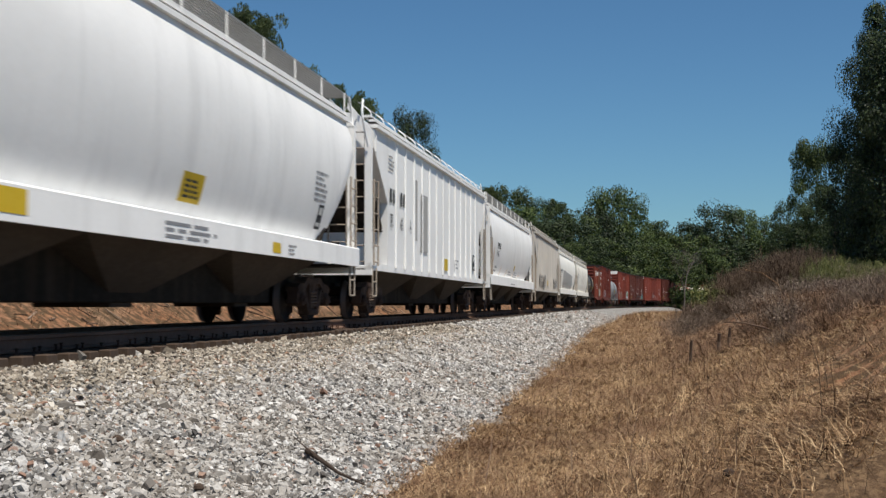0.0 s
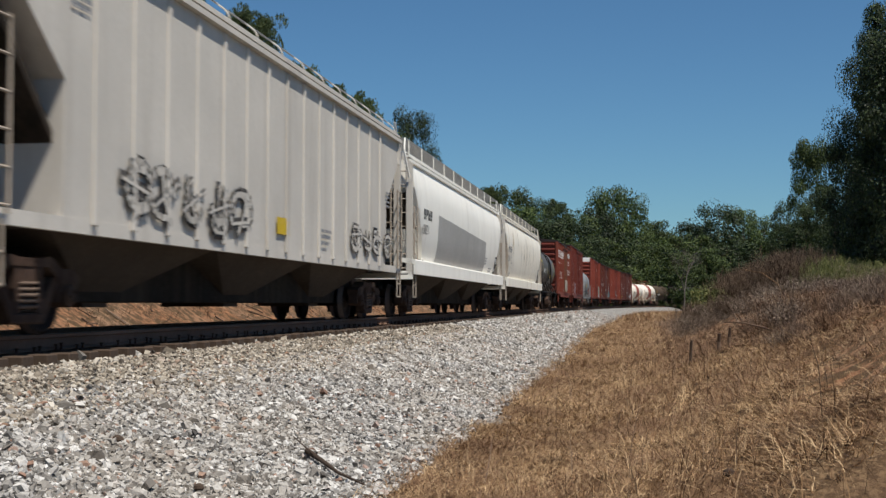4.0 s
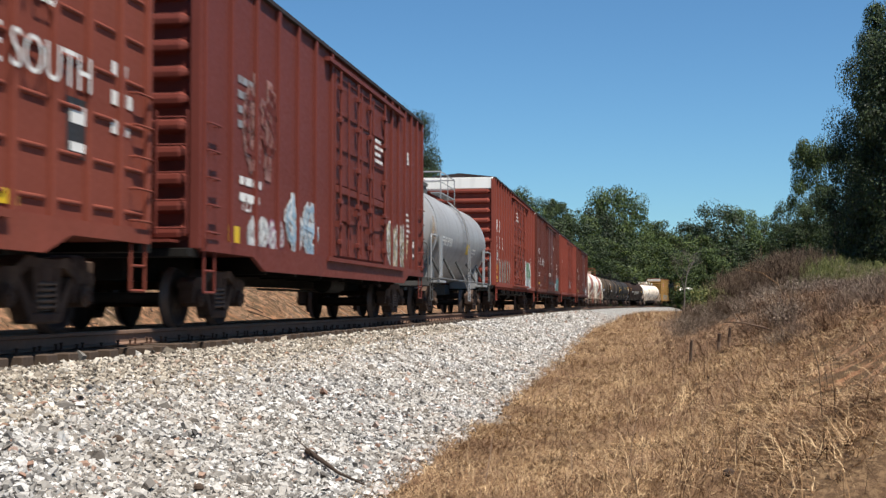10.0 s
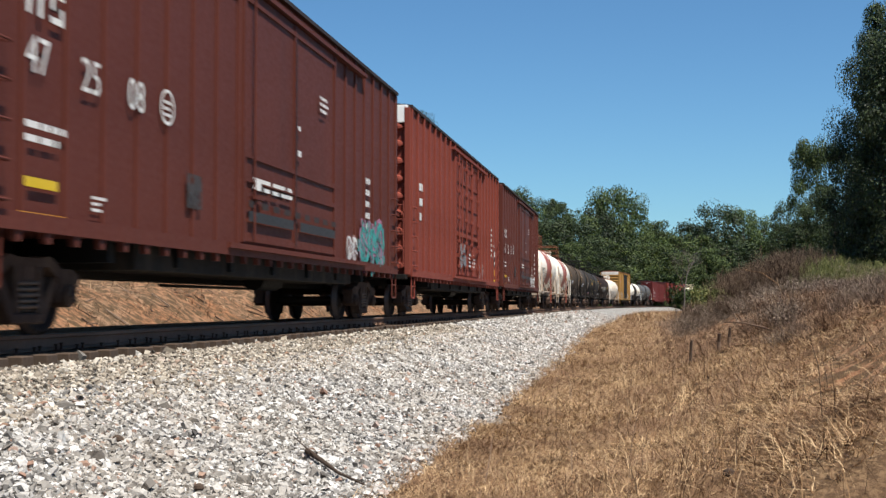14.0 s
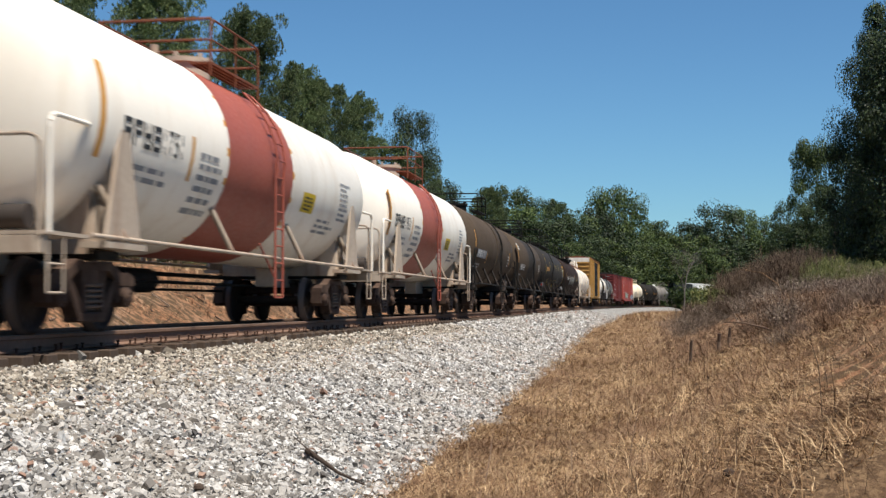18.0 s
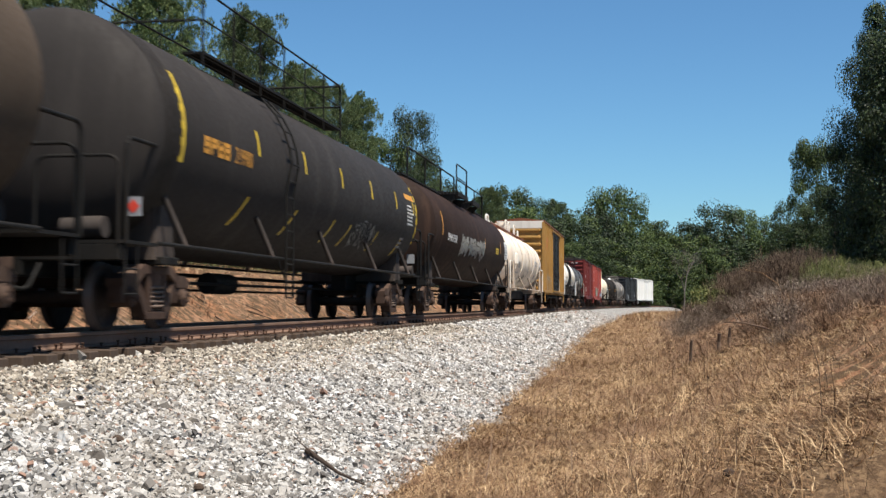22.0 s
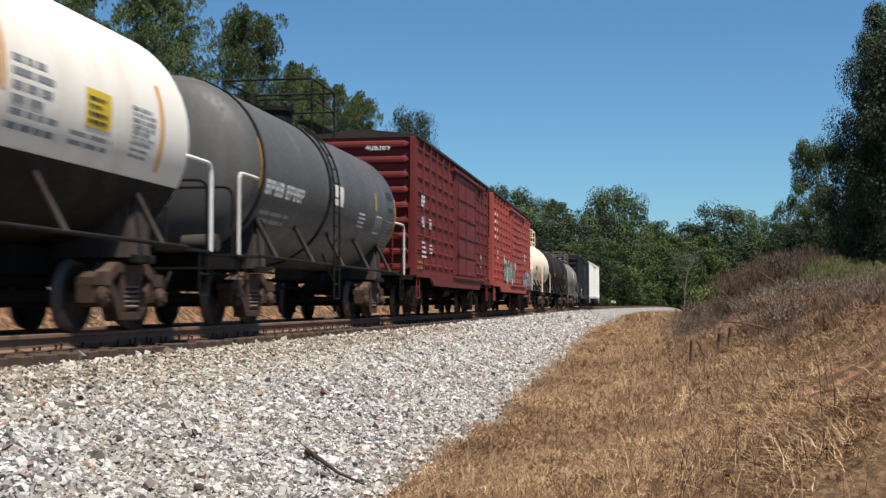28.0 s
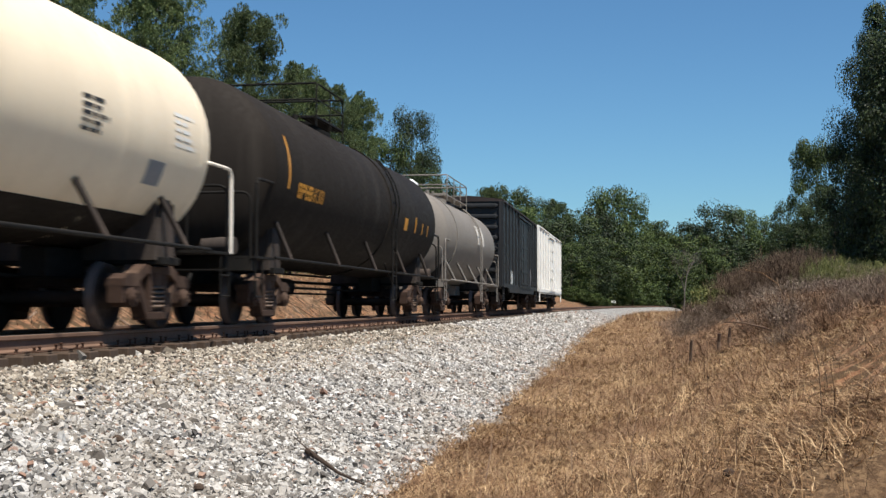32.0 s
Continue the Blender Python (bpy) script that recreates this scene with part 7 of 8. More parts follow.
def scatter(rng, n, s0, s1, u0, u1, keep_fn=None):
    s, u = rng.uniform(s0, s1, n), rng.uniform(u0, u1, n)
    if keep_fn is not None:
        k = keep_fn(s, u) > rng.uniform(0, 1, n)
        s, u = s[k], u[k]
    return s, u


def grass():
    rng = np.random.default_rng(5)
    past = lambda s, u: np.where(u > stone_edge(s) - 0.06, 1.0 - 0.8 * bare(s, u), 0.0)
    foot = lambda s, u: past(s, u) * (u < 8.3 + 0.25 * retreat(s) + np.interp(s, [-40, -28, -20], [2.0, 1.2, 0.0]) + 0.5 * wobble(s, u, 0.7))
    bank = lambda s, u: past(s, u) * (u >= 8.0 + 0.25 * retreat(s) + np.interp(s, [-40, -28, -20], [2.0, 1.2, 0.0]) + 0.5 * wobble(s, u, 0.7))
    flat, side, up = "matted dry brown grass beside the track", "matted brown grass on the bank", "upright tufts of dry brown grass"
    for rule, m, label, n in ((foot, "straw", flat, 150000), (bank, "bankstraw", side, 110000)):
        s, u = scatter(rng, n, -39, -16, 4.8, 14, rule)
        blades("dry_grass", s, u, 0.17, 1.25, 0.0024, m, label, 6, 0.5)
    # sheaves of grass beaten down the same way, longest along the foot of the bank
    for cnt, s0, s1, u1, per, ln, w, lean in ((4800, -38.5, -30, 13.5, 26, 0.14, 0.0021, 1.2), (3800, -30, -14, 13.0, 20, 0.17, 0.0026, 1.15), (2200, -14, 25, 13.5, 15, 0.22, 0.0040, 1.05)):
        for rule, m, label in ((foot, "straw", "sheaves of flattened dry brown grass"), (bank, "bankstraw", "sheaves of dead grass lying down the bank")):
            cs, cu = scatter(rng, cnt, s0, s1, 5.0, u1, rule)
            ca = 2.2 * wobble(cs, cu, 0.5) + rng.normal(0, 1.1, len(cs))
            cp = on_track(cs, cu)[2] + math.pi / 2
            ca = np.where((cu > 8.2) & (rng.uniform(0, 1, len(cs)) < 0.45), cp + rng.normal(0, 0.9, len(cs)), ca)
            rep = lambda v: np.repeat(v, per)
            n = len(cs) * per
            size = rep(rng.uniform(0.6, 1.35, len(cs)))
            blades("dry_grass", rep(cs) + rng.normal(0, 0.07, n) * size, rep(cu) + rng.normal(0, 0.07, n) * size, ln * size, lean, w, m, label, 16 + cnt, 0.45, heading=rep(ca) + rng.normal(0, 0.75, n))
    for rule, m in ((foot, "straw"), (bank, "bankstraw")):
        s, u = scatter(rng, 16000, -40, -14, 5.2, 13, lambda s, u: rule(s, u) * np.clip(wobble(s, u, 0.9) * 1.5, 0, 1))
        blades("dry_grass", s, u, 0.26, 0.6, 0.0022, m, up, 7)
        s, u = scatter(rng, 52000, -16, 60, 4.6, 15, rule)
        blades("dry_grass", s, u, 0.26, 1.15, 0.0045, m, "matted dry brown grass along the bank", 8)
    # single dark stalks that stand above the matted grass
    s, u = scatter(rng, 900, -38, 0, 5.8, 12, past)
    blades("weed_stalks", s, u, 0.34, 0.22, 0.0030, "twig", "thin dark dead stalks in the grass", 12, 0.25, category="dead weeds")
    s, u = scatter(rng, 16000, 60, 170, 4.9, 14, past)
    blades("dry_grass", s, u, 0.5, 0.9, 0.015, "straw", "distant dry grass along the bank", 9)
    s, u = scatter(rng, 9000, -40, 60, -14, -8)
    blades("dry_grass", s, u, 0.4, 0.8, 0.008, "straw", "dry grass on the clay bank behind the track", 10)
    s, u = scatter(rng, 26000, -38, 25, -10.5, -4.6, lambda s, u: np.clip(0.35 + wobble(s, u, 0.9), 0.05, 1))
    blades("dry_grass", s, u, 0.28, 1.15, 0.006, "bankstraw", "dead grass strewn down the clay bank", 11, 0.5)


grey, tan = "loose grey and white crushed stone", "tan-stained crushed stone along the ties"
stones("ballast_stones", -41, -26, 2.3, 5.6, 900, 0.022, grey, 1, True)
stones("ballast_stones", -41, -26, 1.3, 2.9, 700, 0.022, tan, 7, True, "tanstone")
stones("ballast_stones", -26, -8, 2.3, 5.5, 560, 0.025, grey, 2, True)
stones("ballast_stones", -26, -8, 1.3, 2.9, 420, 0.025, tan, 8, True, "tanstone")
stones("ballast_stones", -8, 16, 1.3, 5.5, 270, 0.033, grey, 6, True)
stones("ballast_stones", 16, 80, 1.3, 5.5, 60, 0.05, "distant loose crushed stone", 3, True)
stones("ballast_stones", -43, 14, -1.3, 1.3, 90, 0.034, "crushed stone between the ties", 4, True)
stones("ballast_stones", -43, 20, -4.0, -1.3, 60, 0.045, "crushed stone on the far shoulder", 5)
grass()


# ---- trees ----
def crown_mesh(name, clumps, per, leaf, spread, material, seed, flat=0.75, thin=0.28, needles=False):
    """A crown: many small leaf blades gathered in clumps, turned outwards and up; or tufts of needles."""
    rng = np.random.default_rng(seed)
    unit = lambda v: v / (np.linalg.norm(v, axis=1)[:, None] + 1e-9)
    C = np.repeat(np.array([c[:3] for c in clumps]), per, 0)
    Rr = np.repeat(np.array([c[3] for c in clumps]), per)
    n = len(C)
    if needles:
        k = 12
        d = np.repeat(unit(rng.normal(0, 1, (n // k, 3)) + np.array([0, 0, 0.35])), k, 0)
        rad = np.repeat(rng.uniform(0.3, 1.0, n // k) ** 0.7, k)
        C, Rr, n = C[:len(d)], Rr[:len(d)], len(d)
        p = C + d * (Rr * spread * rad)[:, None] * np.array([1.15, 1.15, flat])
        e1 = unit(d * 0.9 + np.array([0, 0, 0.3]) + rng.normal(0, 0.8, (n, 3)))
        e2 = unit(np.cross(e1, rng.normal(0, 1, (n, 3))))
        l = (leaf * rng.uniform(0.7, 1.35, n))[:, None]
        V = np.stack([p, p + e1 * l * 0.55 + e2 * l * thin, p + e1 * l, p + e1 * l * 0.55 - e2 * l * thin], 1).reshape(-1, 3)
    else:
        d = unit(rng.normal(0, 1, (n, 3)))
        p = C + d * (Rr * spread * rng.uniform(0.35, 1.0, n) ** 0.5)[:, None] * np.array([1, 1, flat])
        nrm = unit(d * 0.9 + np.array([0, 0, 0.45]) + rng.normal(0, 0.55, (n, 3)))
        e1 = unit(np.cross(nrm, rng.normal(0, 1, (n, 3))))
        e2 = np.cross(nrm, e1)
        l = (leaf * rng.uniform(0.6, 1.4, n))[:, None]
        V = np.stack([p - e1 * l * 0.5, p + e2 * l * thin, p + e1 * l * 0.6, p - e2 * l * thin], 1).reshape(-1, 3)
    return big_mesh(name, V, np.arange(4 * n).reshape(-1, 4), material)


def trunk_build(h, r, clumps, seed, lean=0.02, limb=0.5, boughs=()):
    rnd = random.Random(seed)
    b = Build()
    pts = []
    for i in range(9):
        t = i / 8
        pts.append((rnd.uniform(-1, 1) * lean * h * t, rnd.uniform(-1, 1) * lean * h * t, h * t * 0.97))
    for i, (p, q) in enumerate(zip(pts, pts[1:])):
        b.rod(p, q, r * (1 - i / 8.6), 8, r * (1 - (i + 1) / 8.6))
    def on_trunk(zz):
        i = min(7, max(0, int(zz / h / 0.97 * 8)))
        return Vector(pts[i]).lerp(Vector(pts[i + 1]), zz / h / 0.97 * 8 - i)
    for bough in boughs:
        o = on_trunk(bough[0][2])
        rr = max(0.02, r * 0.30 * (1 - bough[0][2] / h * 0.6))
        run = [o] + [Vector(q) for q in bough[1:]]
        for i, (p, q) in enumerate(zip(run, run[1:])):
            b.rod(p, q, rr * (1 - 0.28 * i), 5, rr * (1 - 0.28 * (i + 1)))
    for c in clumps if not boughs else ():
        if rnd.random() > limb:
            continue
        zz = max(0.15 * h, c[2] - rnd.uniform(0.1, 0.5) * c[3] - 0.25 * math.hypot(c[0], c[1]))
        o = on_trunk(zz)
        q = Vector(c[:3])
        m = (o + q) / 2 + Vector((0, 0, 0.08 * (q - o).length))
        rr = max(0.015, r * 0.28 * (1 - zz / h * 0.6))
        b.rod(o, m, rr, 5, rr * 0.7)
        b.rod(m, q, rr * 0.7, 5, rr * 0.3)
    return b


def pine_kind(seed):
    """Clumps and boughs of a pine of height 10: boughs in loose whorls that rise towards their tips."""
    rnd = random.Random(seed)
    clumps, boughs = [], []
    for i in range(36):
        t = 0.50 + 0.46 * (i + rnd.random()) / 36
        reach = 10 * (0.03 + 0.25 * math.sqrt(max(0.0, 1 - ((t - 0.64) / 0.34) ** 2))) * rnd.uniform(0.78, 1.10)
        a = i * 2.4 + rnd.uniform(-0.5, 0.5)
        rise = reach * rnd.uniform(0.12, 0.5)
        pts = [(reach * f * math.cos(a), reach * f * math.sin(a), 10 * t + rise * f * f - 0.06 * reach * f) for f in (0.0, 0.4, 0.75, 1.0)]
        boughs.append(pts)
        for j in range(5):
            f = 0.36 + 0.66 * (j + rnd.random() * 0.7) / 5
            w = reach * 0.22
            clumps.append((reach * f * math.cos(a) + rnd.uniform(-w, w), reach * f * math.sin(a) + rnd.uniform(-w, w), 10 * t + rise * f * f + rnd.uniform(-0.05, 0.30), rnd.uniform(0.28, 0.52)))
    for j in range(4):
        clumps.append((rnd.uniform(-0.3, 0.3), rnd.uniform(-0.3, 0.3), 9.3 + 0.2 * j, 0.36))
    return clumps, boughs


def tree_kind(kind, seed):
    """Clumps of a crown for a tree one hundred parts high; returned for height 1."""
    rnd = random.Random(seed)
    out = []
    count, lo, mid, span, wide, r0, r1 = {"bush": (70, 0.02, 0.40, 0.62, 0.52, 0.07, 0.14), "cedar": (110, 0.05, 0.30, 0.75, 0.30, 0.035, 0.075)}.get(kind, (105, 0.06, 0.50, 0.50, 0.35, 0.045, 0.105))
    for i in range(count):
        t = rnd.uniform(lo, 0.95)
        w = wide * math.sqrt(max(0.0, 1 - ((t - mid) / span) ** 2)) + 0.015
        if kind == "cedar":
            w = wide * (1 - t) ** 0.75 + 0.012
        a = rnd.uniform(0, 6.283)
        rr = w * math.sqrt(rnd.uniform(0.2, 1.0)) * rnd.uniform(0.75, 1.1)
        out.append((rr * math.cos(a), rr * math.sin(a), t, rnd.uniform(r0, r1)))
    return out


TREE_LOOK = {"pine": ("pine", "pine tree", "tall pine tree with open dark green needle clumps", 540, 0.0135, 0.085),
             "oak": ("leaf", "tree", "leafy broad-crowned green tree", 165, 0.0185, 0.34),
             "dark": ("darkleaf", "tree", "dense dark green tree", 165, 0.0185, 0.34),
             "fine": ("leaf", "tree", "leafy green tree with a rounded crown", 420, 0.0145, 0.32),
             "holly": ("darkleaf", "tree", "broad dense dark green tree on the bank", 420, 0.0115, 0.3),
             "cedar": ("darkleaf", "tree", "dense dark evergreen tree with an uneven outline", 380, 0.011, 0.3),
             "bush": ("leaf", "bush", "dense leafy green bush at the edge of the wood", 100, 0.045, 0.32)}
PROTO = {}


def tree(kind, x, y, h, variant=0, wide=1.0, spin=0.0, base=None, leaf=1.0):
    key = (kind, variant, leaf)
    m, cat, label, per, size, thin = TREE_LOOK[kind]
    if key not in PROTO:
        if kind == "pine":
            cl, boughs = pine_kind(100 * variant + 4)
        else:
            cl, boughs = [(a * 10, b * 10, c * 10, d * 10) for a, b, c, d in tree_kind(kind, 100 * variant + len(kind))], ()
        PROTO[key] = (mesh_of("trunk", trunk_build(10, 0.16, cl, variant + 3, limb=0.2, boughs=boughs), M["bark"]),
                      crown_mesh("crown", cl, per, size * 10 * leaf, 1.3 if kind != "pine" else 1.1, M[m], variant + 17, thin=thin, needles=kind == "pine", flat=0.75 if kind != "pine" else 0.7))
    if base is None:
        s, u = nearest(x, y)
        base = float(ground_z(np.array([s]), np.array([u]))[0]) - 0.1
    t = tagged(new(cat.replace(" ", "_")), label, cat, "trees of the wood" if kind not in ("cedar", "holly") else "trees on the bank")
    t.matrix_basis = pose(x, y, base, 0, 0, spin)
    f = h / 10 * (1.05 if y < 200 else 1.17)
    for nm, me in zip(("trunk", "crown"), PROTO[key]):
        p = part(nm, me, None, t)
        p.scale = (f * wide, f * wide, f)
    return t


def nearest(x, y):
    d = (TX - x) ** 2 + (TY - y) ** 2
    i = int(np.argmin(d))
    p = TPSI[i]
    return TS[i], (x - TX[i]) * math.sin(p) - (y - TY[i]) * math.cos(p)


def ground_at(x, y):
    s, u = nearest(x, y)
    return float(ground_z(np.array([s]), np.array([u]))[0])


# the wood behind the track: kind, x, y, height, width, variant
def wood():
    rnd = random.Random(12)
    rows = [("pine", -16.3, 70, 15.9, 0.68, 0), ("pine", -11.75, 75, 15.2, 0.62, 1), ("pine", -20.2, 66, 15.0, 0.67, 2), ("pine", -8.3, 85, 12.9, 0.67, 2), ("pine", -6.7, 95, 13.4, 0.57, 0), ("holly", -2.65, 105, 14.5, 0.50, 2), ("fine", -4.4, 104, 12.1, 0.61, 1), ("fine", -1.8, 112, 12.0, 0.44, 2), ("dark", 0.3, 122, 10.7, 0.49, 2), ("pine", 6.7, 180, 14.4, 0.63, 1), ("pine", -16.9, 80, 11.9, 0.60, 0), ("pine", -9.8, 82, 13.2, 0.52, 1)]
    for i, (k, x, y, h, w, v) in enumerate(rows):
        tree(k, x, y, h, v, w, 47 * i)
    # undergrowth that closes the wood towards the bank
    for i in range(20):
        f = i / 19
        y = 62 + 120 * f
        x = -26 + 30 * f + rnd.uniform(-2.5, 1.0)
        tree(rnd.choice(("dark", "oak")), x, y + rnd.uniform(-2, 8), rnd.uniform(4.5, 7.0), rnd.randint(0, 2), 1.05, rnd.uniform(0, 360))
    far = [("oak", 12.8, 232, 18.0, 0.66, 0), ("dark", 18.1, 240, 17.2, 0.64, 1), ("pine", 22.8, 250, 17.3, 0.73, 0), ("oak", 28.7, 262, 16.9, 0.79, 2), ("oak", 36.7, 268, 23.0, 0.73, 0), ("fine", 42.0, 275, 21.7, 0.58, 1), ("dark", 35.1, 280, 19.5, 0.81, 2), ("oak", 50.2, 290, 17.7, 0.75, 1), ("dark", 59.4, 290, 17.9, 0.83, 0), ("dark", 62.1, 280, 20.8, 0.89, 1), ("oak", 70.4, 290, 20.3, 0.81, 2), ("dark", 76.8, 296, 18.6, 0.81, 1), ("oak", 84.0, 300, 17.8, 0.96, 0), ("dark", 90.8, 300, 17.2, 0.99, 2), ("oak", 14.2, 222, 13.8, 0.91, 2), ("dark", 23.6, 240, 13.5, 1.22, 0), ("oak", 31.4, 250, 11.8, 1.68, 1), ("dark", 40.6, 258, 12.8, 1.60, 2), ("oak", 51.1, 270, 13.5, 1.36, 0), ("dark", 61.0, 265, 12.6, 1.91, 1), ("oak", 7.1, 205, 13.9, 0.67, 1), ("dark", 97.6, 300, 15.9, 1.29, 1)]
    for i, (k, x, y, h, w, v) in enumerate(far):
        if x / y > 0.135:
            x, y, h = x * 1.2, y * 1.2, h * 1.2 - 0.7
        tree(k, x, y, h, v, w, 61 * i)
    # a closed row farther back
    for i in range(16):
        f = i / 15
        p = 0.12 + 0.16 * f
        y = 345 + 20 * f
        tree(("dark", "oak", "dark")[i % 3], p * y, y + rnd.uniform(-4, 4), rnd.uniform(15, 19), i % 3, 0.9, 50 * i)
    for i in range(20):
        f = i / 19
        back = 1.25 if f > 0.2 else 1.0
        tree(rnd.choice(("dark", "oak")), (14 + 82 * f + rnd.uniform(-2, 2)) * back, (212 + 70 * f + rnd.uniform(-3, 3)) * back, rnd.uniform(7, 12) * back, rnd.randint(0, 2), 1.2, rnd.uniform(0, 360))


def bare_tree(x, y, h, seed):
    """A half-dead tree: forking pale limbs, with leaves left only at the top."""
    rnd = random.Random(seed)
    b, tips = Build(), []

    def grow(p, d, length, r, depth):
        q = p + d * length
        b.rod(p, q, r, 6 if depth < 3 else 4, r * 0.72)
        if depth == 6:
            tips.append(q)
            return
        for k in range(2 if depth not in (1, 2) else 3):
            nd = (d + Vector((rnd.uniform(-0.85, 0.85), rnd.uniform(-0.6, 0.6), rnd.uniform(-0.05, 0.35)))).normalized()
            grow(q, nd, length * rnd.uniform(0.66, 0.90), r * 0.66, depth + 1)

    grow(Vector((0, 0, 0)), Vector((0.03, 0, 1)), h * 0.15, 0.19, 0)
    t = tagged(new("bare_tree"), "half-dead tree with pale forking limbs and a few leaves", "tree", "trees of the wood")
    t.location = (x, y, ground_at(x, y) - 0.1)
    part("trunk", b, M["greybark"], t, "pale grey forking limbs")
    top = sorted(tips, key=lambda v: -v.z)[:60]
    part("crown", crown_mesh("crown", [(v.x, v.y, v.z, rnd.uniform(0.4, 0.8)) for v in top], 46, 0.34, 1.3, M["leaf"], seed, thin=0.32), None, t)


def bank_trees():
    for i, (k, x, y, h, w, v) in enumerate([("holly", 21.4, 60, 11.7, 0.59, 0), ("cedar", 21.9, 62, 13.6, 0.54, 1), ("holly", 22.6, 58, 12.1, 0.70, 2), ("holly", 21.4, 64, 8.7, 0.53, 1), ("fine", 22.6, 75, 8.7, 0.56, 0), ("dark", 22.5, 82, 5.7, 0.49, 1), ("holly", 22.1, 70, 5.4, 1.11, 2), ("dark", 21.7, 74, 3.9, 1.29, 0), ("holly", 21.9, 62, 4.6, 1.37, 0)]):
        tree(k, x, y, h, v, w, 77 * i)


def wood_edge():
    """Bushes that close the foot of the wood along the far curve."""
    rnd = random.Random(88)
    for i in range(26):
        f = i / 25
        x, y = 15 + 68 * f + rnd.uniform(-1.5, 1.5), 232 + 62 * f + rnd.uniform(-4, 4)
        tree("bush", x, y, rnd.uniform(3.2, 6.2), i % 3, rnd.uniform(0.9, 1.3), rnd.uniform(0, 360))
    for i in range(16):
        f = i / 15
        tree("bush", -22 + 30 * f + rnd.uniform(-1, 1), 66 + 130 * f, rnd.uniform(2.6, 4.6), i % 3, 1.1, rnd.uniform(0, 360))


wood()
wood_edge()
bare_tree(50.0, 258, 27.0, 5)
bank_trees()


# ---- brush on the near bank ----
def brush_mesh(name, seed, n, h, mat_key, width=0.006, leafy_bits=True):
    rng = np.random.default_rng(seed)
    a = rng.uniform(0, 6.283, n)
    th = np.abs(rng.normal(0.35, 0.28, n))
    L = h * rng.uniform(0.45, 1.0, n)
    p0 = np.stack([rng.normal(0, 0.22, n), rng.normal(0, 0.22, n), np.zeros(n)], -1)
    d = np.stack([np.cos(a) * np.sin(th), np.sin(a) * np.sin(th), np.cos(th)], -1)
    V, F = [], []
    segs = [(p0, p0 + d * L[:, None], width)]
    for k in range(3):
        t = rng.uniform(0.3, 0.95, n)
        o = p0 + d * (L * t)[:, None]
        dd = d + rng.normal(0, 0.6, (n, 3))
        dd /= np.linalg.norm(dd, axis=1)[:, None]
        segs.append((o, o + dd * (h * rng.uniform(0.12, 0.35, n))[:, None], width * 0.6))
    for p, q, w in segs:
        e = q - p
        sd = np.cross(e, rng.normal(0, 1, p.shape))
        sd /= np.linalg.norm(sd, axis=1)[:, None] + 1e-9
        b = sum(len(v) for v in V)
        V.append(np.stack([p - sd * w, p + sd * w, q + sd * w * 0.4, q - sd * w * 0.4], 1).reshape(-1, 3))
        F.append(np.arange(4 * len(p)).reshape(-1, 4) + b)
    if leafy_bits:
        o = np.concatenate([p0 + d * (L * t)[:, None] for t in rng.uniform(0.5, 1.0, (4, n))])
        o = o + rng.normal(0, 0.05, o.shape)
        e1, e2 = rng.normal(0, 1, o.shape) * 0.022, rng.normal(0, 1, o.shape) * 0.012
        b = sum(len(v) for v in V)
        V.append(np.stack([o - e1, o + e2, o + e1, o - e2], 1).reshape(-1, 3))
        F.append(np.arange(4 * len(o)).reshape(-1, 4) + b)
    return big_mesh(name, np.concatenate(V), np.concatenate(F), M[mat_key])


def ribbons(rng, runs, width):
    """Thin bent strips along point runs of shape (count, points, 3)."""
    n, m = runs.shape[:2]
    e = runs[:, -1] - runs[:, 0]
    sd = np.cross(e, rng.normal(0, 1, e.shape))
    sd /= np.linalg.norm(sd, axis=1)[:, None] + 1e-9
    w = width * np.linspace(1.0, 0.35, m)[None, :, None] * sd[:, None, :]
    V = np.stack([runs - w, runs + w], 2).reshape(-1, 3)
    q = np.array([[2 * i, 2 * i + 1, 2 * i + 3, 2 * i + 2] for i in range(m - 1)])
    return V, (q[None] + 2 * m * np.arange(n)[:, None, None]).reshape(-1, 4)


def plume_mesh(name, seed, stems, h, mat_key):
    """Upright stems with feathery side shoots that thin out upwards."""
    rng = np.random.default_rng(seed)
    p0 = np.stack([rng.normal(0, 0.32, stems), rng.normal(0, 0.32, stems), np.zeros(stems)], -1)
    lean = np.stack([rng.normal(0, 0.14, stems), rng.normal(0, 0.14, stems), np.ones(stems)], -1)
    L = h * rng.uniform(0.55, 1.0, stems)
    f = np.linspace(0, 1, 4)
    runs = p0[:, None] + lean[:, None] * (L[:, None] * f)[..., None] + (rng.normal(0, 0.06, (stems, 1, 3)) * (f ** 2)[None, :, None])
    V, F = ribbons(rng, runs, 0.0035)
    k = 26
    t = rng.uniform(0.25, 1.0, (stems, k))
    o = (p0[:, None] + lean[:, None] * (L[:, None] * t)[..., None]).reshape(-1, 3)
    d = rng.normal(0, 1, o.shape) * np.array([0.7, 0.7, 0.25]) + np.array([0, 0, 0.85])
    d /= np.linalg.norm(d, axis=1)[:, None]
    ln = (0.19 * (1.15 - t.reshape(-1)) + 0.04) * h
    side = np.stack([o, o + d * (ln * 0.5)[:, None], o + d * ln[:, None] + np.array([0, 0, 0.02])], 1)
    V2, F2 = ribbons(rng, side, 0.0042)
    return big_mesh(name, np.concatenate([V, V2]), np.concatenate([F, F2 + len(V)]), M[mat_key])


